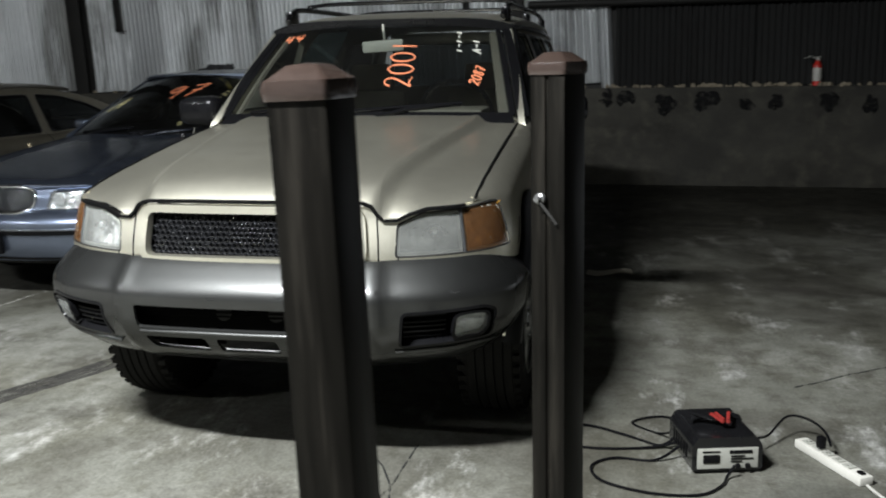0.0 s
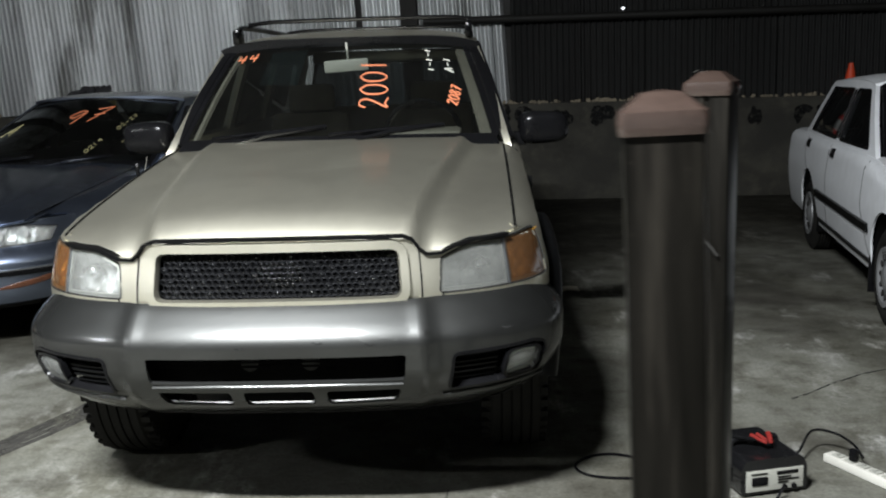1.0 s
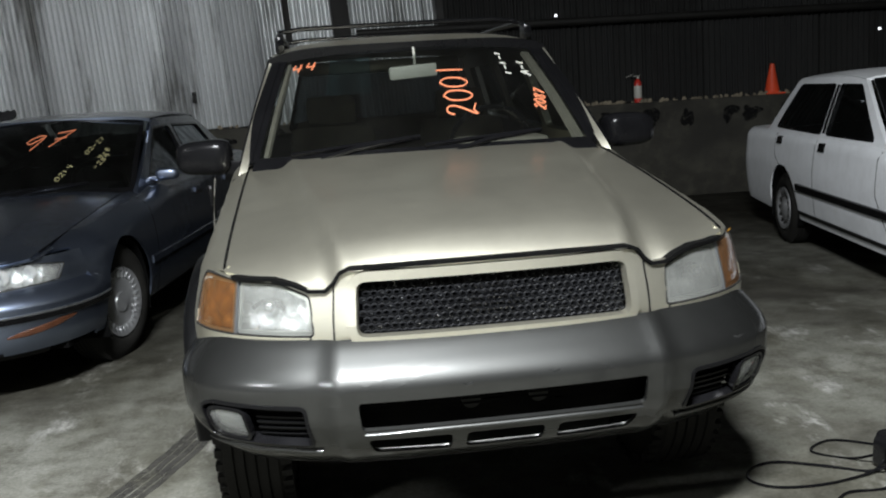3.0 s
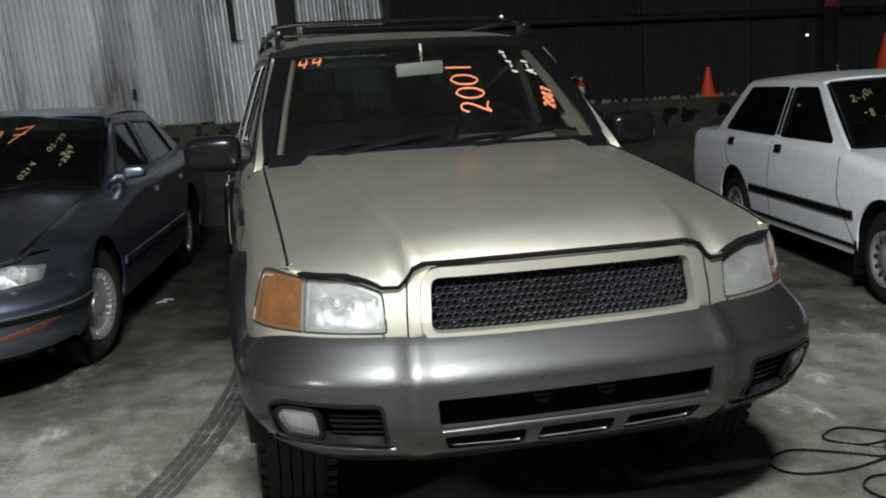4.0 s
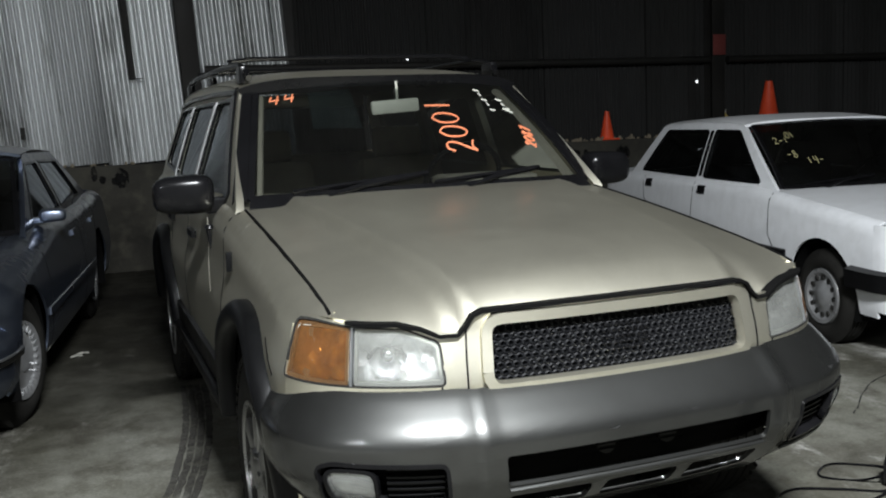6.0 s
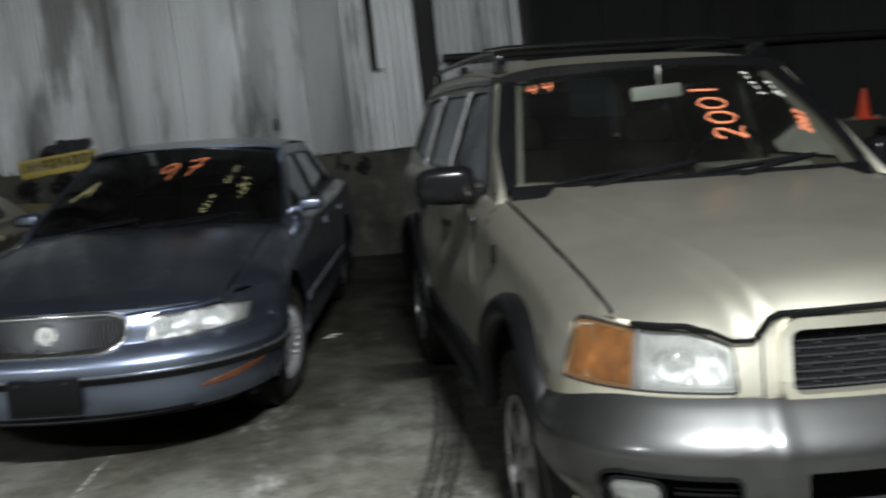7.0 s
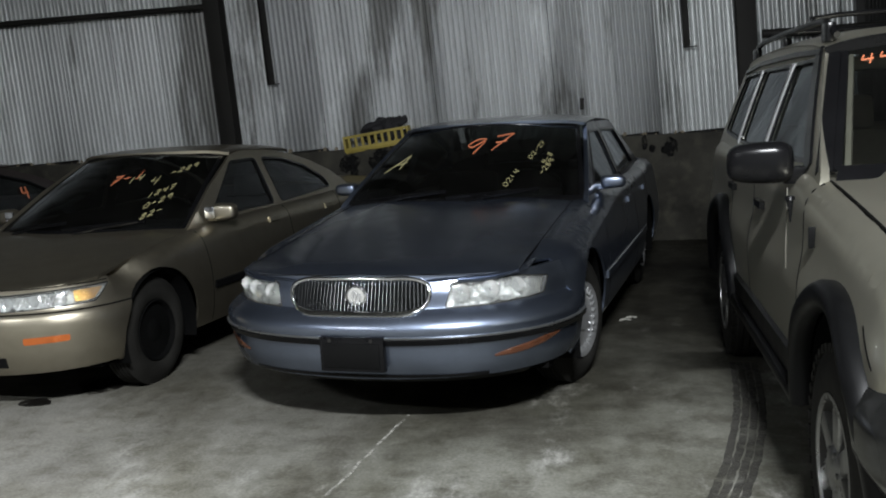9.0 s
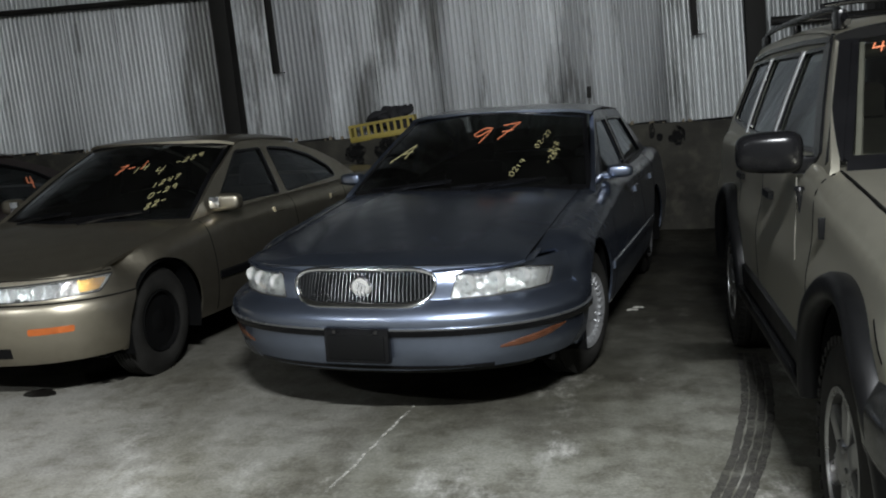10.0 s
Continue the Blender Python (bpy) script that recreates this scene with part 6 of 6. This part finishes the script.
    for u0, v0, txt in ((-0.86, 0.62, "2-|"), (-0.62, 0.30, "|4-"), (-0.80, 0.40, "-8"), (-0.70, 0.70, "0|")):
        scrawl(txt, (u0, v0), (0.06, 0.0), (0.0, 0.10), w, 0.007, car, M_YELLOW, "yellow marker strokes on the windscreen")
    return car


def maroon_saloon():
    m = pose(-7.2, 2.35, 0, 0, 0, -2.0)
    car = thing("saloon_car", m, "dark maroon saloon car with an orange mark on its side window", "car", "parked cars")
    g = dict(plan=(0.86, 0.0, 0.6, 2.6, 4.6, 0.5, 2.6, 0.02), W=0.85, roll_h=0.11,
             zs=curve([(0.05, 0.64), (0.3, 0.67), (0.7, 0.73), (1.25, 0.80), (1.6, 0.82), (4.6, 0.86)]), ro=curve([(0.0, 0.05), (0.6, 0.09), (1.5, 0.08), (4.6, 0.08)]),
             prof=curve([(0.18, 0.10), (0.25, 0.04), (0.48, 0.0), (0.64, 0.05), (0.9, 0.06)]), flank=curve([(0.2, 0.07), (0.3, 0.03), (0.42, 0.008), (0.52, 0.0), (0.62, 0.004), (0.75, 0.022), (0.95, 0.05)]), 
             z0=0.23, paint=M_MAROON, side_from=0.42, axles=(0.95, 3.6),
             zw=0.315, ra=0.355, R=0.31, tw=0.19, rim=0.18, wheel="holes", wx=0.84, hood_w=0.74, crown=curve([(0, 0.008), (1.3, 0.045)]), hood_extra=lambda x, y: 0.0,
             hood_edge=curve([(0, 0.08), (0.4, 0.11), (0.6, 0.18), (0.75, 0.36)]),
             ws=dict(wb=0.70, wt=0.55, ybc=1.1, ybs=1.32, zb=0.81, arch=0.02, ytc=1.95, yts=2.10, ztc=1.27, zts=1.23),
             rw=dict(wb=0.62, wt=0.53, ybc=4.0, ybs=3.85, zb=0.89, ytc=3.12, yts=2.95, ztc=1.235, zts=1.19), glass=M_SGLASS,
             xb=0.755, belt=0.81, tumble=0.33, y_mid=2.5, cab_end=3.8, seat=M_DSEAT, dash=M_DSEAT, deck=3.95,
             cabin=[(1.26, 0.77), (3.98, 0.81), (3.84, 0.88), (3.6, 1.0), (3.3, 1.10), (3.0, 1.175), (2.7, 1.22), (2.4, 1.24), (2.2, 1.24), (2.10, 1.22), (1.70, 1.04), (1.30, 0.82)],
             windows=[[(1.60, 0.85), (2.42, 0.85), (2.40, 1.175), (2.07, 1.175)], [(2.54, 0.85), (3.5, 0.87), (3.42, 0.95), (3.12, 1.075), (2.8, 1.15), (2.50, 1.175)]],
             tints=[M_DGLASS] * 2, roof_y=((1.92, 2.10), (3.14, 2.97)), roof_z=curve([(1.9, 1.265), (2.3, 1.29), (2.7, 1.28), (3.15, 1.237)]), roof_drop=0.045, under_from=0.35)
    k = car_shell(car, g)
    nose(car, k, g, [(0, 0.67), (0.5, 0.675), (0.82, 0.685)], 0.22, [], M_MAROON)
    for s in (-1, 1):
        door_mirror(car, k, s, 1.56, 0.88, (0.17, 0.115, 0.11), M_MAROON)
        part("quarter_trim", boxed(min(s * 0.70, s * 0.735), max(s * 0.70, s * 0.735), 3.50, 3.56, 0.87, 0.92, 0.008), M_CHROMED, car, "bright trim behind the side window")
    scrawl("4", (2.98, 0.93), (0.12, 0), (0.0, 0.10), k["cab"](1), 0.016, car, M_ORANGE, "orange marker stroke")
    return car


blue_saloon()
tan_saloon()
white_saloon()
maroon_saloon()


# ---------------------------------------------------------------- posts, charger, cones and small things
def barrier_post(x, y, h, turn, lean, w, bolt):
    post = thing("barrier_post", pose(x, y, 0, 0, lean, 0) @ pose(0, 0, 0, 0, 0, turn), "brown steel gate post with a low pyramid cap", "post", "barrier posts")
    prof = [(-w, -w), (-0.006, -w), (-0.004, -w + 0.006), (0.004, -w + 0.006), (0.006, -w), (w, -w), (w, w), (-w, w)]
    if not bolt:
        prof = [(-w, -w), (w, -w), (w, w), (-w, w)]
    bm = bmesh.new()
    rings = [[bm.verts.new((a, b, z)) for a, b in rounded([(a, b, 0.006 if abs(a) == w else 0.002) for a, b in prof], 0.004, 2)] for z in (0, 0.5, 1.0, h - 0.02)]
    n = len(rings[0])
    for r, q in zip(rings, rings[1:]):
        for i in range(n):
            bm.faces.new((r[i], r[(i + 1) % n], q[(i + 1) % n], q[i]))
    bm.faces.new(rings[-1])
    bm.faces.new(rings[0][::-1])
    part("shaft", bm, M_POST, post, "square brown shaft with a groove")
    bm = bmesh.new()
    c = w + 0.004
    lev = [(c, h - 0.045), (c + 0.002, h - 0.03), (c, h - 0.018), (c - 0.006, h - 0.014), (c * 0.5, h + 0.002), (0.004, h + 0.005)]
    rings = [[bm.verts.new((a, b, z)) for a, b in rounded([(-r, -r), (r, -r), (r, r), (-r, r)], min(0.01, r * 0.3), 3)] for r, z in lev]
    n = len(rings[0])
    for r, q in zip(rings, rings[1:]):
        for i in range(n):
            bm.faces.new((r[i], r[(i + 1) % n], q[(i + 1) % n], q[i]))
    bm.faces.new(rings[-1])
    bm.faces.new(rings[0][::-1])
    part("cap", bm, M_CAP, post, "glossy brown cap")
    part("foot_plate", boxed(-0.09, 0.09, -0.09, 0.09, 0.002, 0.014, 0.003), M_POST, post)
    if bolt:
        m = pose(-0.015, -w - 0.001, bolt)
        bm = lathe(bmesh.new(), [(0.013, 0.0), (0.013, -0.008), (0.008, -0.012), (0.007, -0.022), (0.001, -0.023)], 12, "y", m)
        part("eye_bolt", bm, M_ALLOY, post, "shiny bolt")
        bm = tube(bmesh.new(), smooth_path([(-0.012, -w - 0.016, bolt - 0.004), (0.01, -w - 0.012, bolt - 0.03), (0.028, -w - 0.006, bolt - 0.055)], 0.01), 0.0035, 6)
        part("hook", bm, M_STEEL, post)
    return post


def battery_charger():
    ch = thing("battery_charger", pose(1.628, 0.24, 0, 0, 0, 14), "black battery charger with a white front panel, on the floor", "battery charger")
    prof = [(-0.125, 0.012), (0.125, 0.012), (0.125, 0.10), (0.105, 0.135), (-0.105, 0.135), (-0.125, 0.10)]
    bm = bmesh.new()
    rings = [[bm.verts.new((a, y, z)) for a, z in rounded(prof, 0.012, 3)] for y in (0.0, 0.006, 0.27, 0.28)]
    n = len(rings[0])
    for r, q in zip(rings, rings[1:]):
        for i in range(n):
            bm.faces.new((r[i], r[(i + 1) % n], q[(i + 1) % n], q[i]))
    bm.faces.new(rings[0][::-1])
    bm.faces.new(rings[-1])
    bmesh.ops.recalc_face_normals(bm, faces=bm.faces[:])
    part("housing", bm, M_BLACKG, ch)
    part("front_panel", boxed(-0.108, 0.108, -0.006, -0.001, 0.022, 0.098, 0.003), M_MOUNT, ch, "white panel with grey bars of writing")
    fp = ch.children[-1]
    part("meter", boxed(-0.088, -0.03, -0.010, -0.007, 0.045, 0.075, 0.003), M_BLACK, ch, "dark meter window")
    part("writing_bar", boxed(0.005, 0.085, -0.009, -0.007, 0.078, 0.090, 0.001), M_BLACK, ch)
    for i, (a, b, z) in enumerate([(0.01, 0.06, 0.066), (0.01, 0.09, 0.056), (-0.09, -0.03, 0.084), (0.01, 0.05, 0.046)]):
        part("writing_bar", boxed(a, b, -0.009, -0.007, z, z + 0.005, 0.0005), M_FLARE, ch)
    for x in (0.035, 0.07):
        part("knob", lathe(bmesh.new(), [(0.010, -0.008), (0.009, -0.016), (0.001, -0.016)], 14, "y", Matrix.Translation((x, 0, 0.032))), M_BLACK, ch)
    bm = tube(bmesh.new(), smooth_path([(-0.085, 0.14, 0.132), (-0.08, 0.14, 0.155), (0.0, 0.14, 0.163), (0.08, 0.14, 0.155), (0.085, 0.14, 0.132)], 0.02), 0.011, 8)
    part("carry_handle", bm, M_BLACK, ch)
    for x in (-0.09, 0.09):
        for y in (0.04, 0.24):
            part("rubber_foot", lathe(bmesh.new(), [(0.012, 0.0), (0.012, 0.013), (0.001, 0.013)], 10, "z", Matrix.Translation((x, y, 0))), M_BLACK, ch)
    for dx, t in ((-0.01, 25), (0.03, -20)):
        cl = boxed(-0.007, 0.007, -0.035, 0.035, 0, 0.010, 0.003, pose(dx, 0.09, 0.168, 8, 0, t))
        box(cl, -0.005, 0.005, -0.03, 0.015, 0.012, 0.02, 0.003, pose(dx, 0.09, 0.170, 16, 0, t))
        part("clamp", cl, M_REDD, ch, "red clamp lying on top")
    black = boxed(-0.007, 0.007, -0.05, 0.05, 0, 0.012, 0.004, pose(-0.05, 0.12, 0.165, 6, 0, 60))
    part("clamp", black, M_BLACK, ch, "black clamp lying on top")
    for k in range(6):
        part("vent_slot", boxed(-0.1265, -0.1258, 0.06 + 0.03 * k, 0.075 + 0.03 * k, 0.04, 0.09), M_DARK, ch)


def cable(name, pts, r, label, mat=None):
    bm = tube(bmesh.new(), smooth_path(pts, 0.02), r, 7)
    tagged(part(name, bm, mat or M_BLACK), label, "cable")


def cables():
    z = 0.006
    cable("charger_cable", [(1.46, 0.40, 0.04), (1.40, 0.44, z), (1.28, 0.52, z), (1.13, 0.60, z), (1.02, 0.57, z), (0.97, 0.48, z), (1.03, 0.40, z), (1.20, 0.38, z), (1.40, 0.42, 0.012), (1.46, 0.44, 0.05)], 0.0055, "thin black charger cable looped on the floor")
    cable("charger_cable", [(1.47, 0.34, 0.05), (1.38, 0.30, z), (1.24, 0.30, z), (1.16, 0.22, z), (1.20, 0.10, z), (1.36, 0.03, z), (1.52, 0.04, z), (1.60, 0.12, z), (1.625, 0.19, 0.012), (1.65, 0.20, 0.05)], 0.0055, "thin black charger cable looped on the floor")
    cable("charger_cable", [(1.46, 0.46, 0.06), (1.40, 0.56, z), (1.30, 0.66, z), (1.42, 0.74, z), (1.55, 0.66, z), (1.60, 0.55, 0.02)], 0.005, "thin black charger cable looped on the floor")
    cable("mains_lead", [(1.755, 0.44, 0.06), (1.80, 0.50, 0.05), (1.88, 0.60, 0.09), (1.96, 0.58, 0.085), (2.00, 0.50, 0.07), (2.005, 0.43, 0.05)], 0.005, "black mains lead from charger to power strip")
    cable("white_lead", [(2.075, 0.175, 0.02), (2.12, 0.10, z), (2.2, 0.02, z), (2.4, -0.1, z), (2.8, -0.2, z)], 0.0055, "white lead of the power strip", M_WHITE)


def power_strip():
    ps = thing("power_strip", pose(2.0, 0.37, 0, 0, 0, 27), "long white power strip with a black plug, on the floor", "power strip")
    part("case", boxed(-0.027, 0.027, -0.18, 0.18, 0.001, 0.034, 0.007), M_WHITE, ps)
    for k in range(5):
        y = -0.09 + k * 0.055
        part("socket", boxed(-0.017, 0.017, y - 0.02, y + 0.02, 0.0365, 0.039, 0.002), M_MOUNT, ps)
        for d in (-0.006, 0.006):
            part("slot", boxed(d - 0.0015, d + 0.0015, y - 0.006, y + 0.006, 0.0392, 0.0396), M_DARK, ps)
    part("switch", boxed(-0.010, 0.010, -0.165, -0.137, 0.0345, 0.042, 0.003), M_FLARE, ps, "dark rocker switch")
    part("plug", boxed(-0.013, 0.013, 0.05, 0.078, 0.040, 0.085, 0.006), M_BLACK, ps, "black plug")


def traffic_cone(x, z, h, s=1.0):
    c = thing("traffic_cone", WALL @ pose(x, 0.12, z), "orange plastic traffic cone standing on the low wall", "traffic cone", "traffic cones")
    r = h * 0.26
    part("body", lathe(bmesh.new(), [(r, 0.02), (r * 0.93, 0.03), (r * 0.32, h * 0.92), (r * 0.26, h), (r * 0.10, h)], 24, "z"), M_CONE, c)
    q = r * 1.25
    part("base", boxed(-q, q, -min(q, 0.12), min(q, 0.12), 0.001, 0.02, 0.006), M_CONE, c)


def extinguisher(x, body, label):
    e = thing("fire_extinguisher", WALL @ pose(x, 0.07, 1.102), label, "fire extinguisher", "fire extinguishers")
    part("cylinder", lathe(bmesh.new(), [(0.038, 0.0), (0.044, 0.006), (0.044, 0.20), (0.038, 0.235), (0.022, 0.255), (0.018, 0.27)], 24, "z"), body, e)
    part("label_band", lathe(bmesh.new(), [(0.0445, 0.05), (0.0452, 0.052), (0.0452, 0.19), (0.0445, 0.192)], 24, "z"), M_WHITE, e, "white paper label")
    bm = boxed(-0.014, 0.014, -0.014, 0.014, 0.271, 0.295, 0.003)
    box(bm, -0.012, 0.075, -0.008, 0.008, 0.297, 0.304, 0.002, pose(0, 0, 0, 0, -8))
    box(bm, -0.012, 0.07, -0.008, 0.008, 0.318, 0.324, 0.002, pose(0, 0, 0, 0, -22))
    part("lever_valve", bm, M_WHITE, e, "pale valve with levers")
    part("nozzle", tube(bmesh.new(), [(-0.014, 0, 0.285), (-0.05, 0, 0.29), (-0.075, 0, 0.28)], 0.009), M_BLACK, e)


def crate():
    c = thing("plastic_crate", WALL @ pose(-4.02, 0.14, 1.102, 0, -7, 4), "yellow plastic crate heaped with black rags", "crate")
    w, d, h = 0.36, 0.13, 0.19
    part("floor_panel", boxed(-w, w, -d, d, 0, 0.012, 0.003), M_CRATE, c)
    for s in (-1, 1):
        part("end_wall", boxed(s * w - 0.012, s * w + 0.012, -d, d, 0.013, h, 0.004), M_CRATE, c)
        part("top_rim", boxed(-w + 0.013, w - 0.013, s * d - 0.011, s * d + 0.011, h - 0.03, h, 0.004), M_CRATE, c)
        part("bottom_rim", boxed(-w + 0.013, w - 0.013, s * d - 0.011, s * d + 0.011, 0.013, 0.06, 0.004), M_CRATE, c)
        for k in range(9):
            x = -w + 0.06 + k * (2 * w - 0.12) / 8
            part("slat", boxed(x - 0.014, x + 0.014, s * d - 0.008, s * d + 0.008, 0.061, h - 0.031), M_CRATE, c)
    rnd = random.Random(3)
    bm = bmesh.new()
    for k in range(16):
        m = Matrix.LocRotScale((rnd.uniform(-0.1, 0.3), rnd.uniform(-0.08, 0.08), rnd.uniform(0.10, 0.26)), Euler((rnd.random() * 3, rnd.random() * 3, 0)), (rnd.uniform(0.06, 0.14), 0.07, rnd.uniform(0.03, 0.08)))
        bmesh.ops.create_icosphere(bm, subdivisions=3, radius=1, matrix=m)
    for v in bm.verts:
        v.co += Vector((1, 1, 1)) * 0.025 * noise.noise(v.co * 14)
        v.co.z = max(0.014, v.co.z)
    ob = part("rag_heap", bm, M_RAG, sharp=60)
    ob.matrix_world = WALL @ pose(-4.02, 0.14, 1.102, 0, -7, 4)
    tagged(ob, "heap of black rags in the yellow crate", "rags", kind="stuff")


def flat_patch(name, pts, mat, label, z=0.004, ragged=0.02, seed=0):
    """A thin stain or track on the floor with a ragged rim."""
    line = [p for p in smooth_path([(*p, 0) for p in pts + pts[:1]], 0.05)][:-1]
    bm = bmesh.new()
    ring = []
    for p in line:
        n = noise.noise_vector(Vector((p.x * 9, p.y * 9, seed)))
        ring.append(bm.verts.new((p.x + ragged * n.x, p.y + ragged * n.y, z)))
    f = bm.faces.new(ring)
    bmesh.ops.triangulate(bm, faces=[f])
    bmesh.ops.recalc_face_normals(bm, faces=bm.faces[:])
    bm.normal_update()
    if bm.faces[0].normal.z < 0:
        bmesh.ops.reverse_faces(bm, faces=bm.faces[:])
    tagged(part(name, bm, mat), label, "stain")


def floor_marks():
    """Tyre track, dark joint, cracks, oil and scraps of paper."""
    line = [(-1.75, -0.15), (-1.60, 0.2), (-1.46, 0.55), (-1.26, 0.98), (-1.15, 1.28), (-1.05, 1.62), (-0.96, 2.0), (-0.89, 2.4), (-0.84, 2.8), (-0.80, 3.3)]
    cs = [(p.x, p.y) for p in smooth_path([(*p, 0) for p in line], 0.05)]
    ground = lambda u, v: Vector((u, v, 0))
    rnd = random.Random(5)
    for off, w in ((-0.057, 0.034), (-0.019, 0.034), (0.019, 0.033), (0.057, 0.034)):
        pts = []
        for i, (x, y) in enumerate(cs):
            a, b = cs[max(0, i - 1)], cs[min(len(cs) - 1, i + 1)]
            d = Vector((b[0] - a[0], b[1] - a[1])).normalized()
            pts.append((x + d.y * off + rnd.uniform(-0.004, 0.004), y - d.x * off))
        tagged(part("tyre_track", strip(pts, w, ground, 0.003, 0.001), M_TRACK), "dusty dark tyre track on the concrete", "tyre track", "tyre track bands")
    for pts in ([(0.2, -0.8), (0.45, -0.2), (0.5, 0.3)], [(0.62, -0.5), (0.52, -0.2), (0.42, 0.1), (0.30, 0.2)], [(-1.1, -1.0), (-0.6, -0.6), (-0.2, -0.62)], [(2.0, 1.2), (2.6, 1.6), (3.4, 1.7)]):
        p = [(q.x + 0.012 * noise.noise(q * 7), q.y + 0.012 * noise.noise(q * 9)) for q in smooth_path([(*a, 0) for a in pts], 0.04)]
        tagged(part("floor_crack", strip(p, 0.008, ground, 0.0025, 0.001), M_SOOT), "fine dark crack in the concrete", "crack")
    p = [(q.x + 0.012 * noise.noise(q * 7), q.y) for q in smooth_path([(-2.72, 0.8, 0), (-2.61, 1.4, 0), (-2.55, 1.9, 0), (-2.49, 2.4, 0)], 0.04)]
    tagged(part("floor_scratch", strip(p, 0.014, ground, 0.0025, 0.001), M_SCRATCH), "pale scratch in the dusty concrete", "scratch")
    for cx, cy, rx, ry, m in ((-4.42, 2.95, 0.12, 0.22, M_OIL), (-4.62, 2.62, 0.10, 0.07, M_OIL)):
        pts = [(cx + rx * math.cos(t), cy + ry * math.sin(t)) for t in np.linspace(0, 2 * math.pi, 9)[:-1]]
        flat_patch("oil_stain", pts, m, "dark oil stain on the concrete", 0.004, 0.06, cx)
    for x, y in ((-1.42, 4.38), (2.32, 0.78), (-1.38, 4.45)):
        bm = sheet([(-0.05, -0.03), (0.05, -0.02), (0.04, 0.035), (-0.04, 0.03)], lambda u, v, x=x, y=y: Vector((x + u * 0.8, y + v * 0.8, 0.007 + 0.012 * noise.noise(Vector((u * 30, v * 30, x))) ** 2)), su=0.02, sv=0.02, thick=0.0012)
        tagged(part("paper_scrap", bm, M_WHITE), "small crumpled white paper scrap on the floor", "paper", "paper scraps")
    bm = sheet([(-0.16, -0.06), (0.15, -0.04), (0.14, 0.06), (-0.15, 0.05)], lambda u, v: Vector((1.14 + u, 3.33 + v, 0.02 + 0.05 * (v + 0.06) + 0.01 * math.sin(u * 20))), su=0.04, sv=0.04, thick=0.004)
    tagged(part("cardboard_scrap", bm, M_CARD), "pale cardboard scrap on the floor by the car", "cardboard")


barrier_post(0.894, -1.735, 1.437, -8, -1.9, 0.046, 0)
barrier_post(1.127, -0.865, 1.452, -27, -0.4, 0.045, 1.135)
battery_charger()
cables()
power_strip()
traffic_cone(4.82, 1.102, 0.35)
traffic_cone(7.22, 1.102, 0.66)
extinguisher(3.2, M_RED, "small red fire extinguisher with white label on the low wall")
extinguisher(6.5, M_MARKY, "dull yellow fire extinguisher with white label on the low wall")
crate()
floor_marks()
# glowing discs set on the sheets stand for light through small holes
for px, pz in ((2.3, 2.13), (6.15, 1.78)):
    glint = part("sheet_screw", lathe(bmesh.new(), [(0.018, 0.0), (0.018, -0.008), (0.001, -0.012)], 10, "y", Matrix.Translation((px, 0.17, pz))), M_GLINT)
    tagged(on_wall(glint), "small bright hole in the rusty sheet wall", "hole")
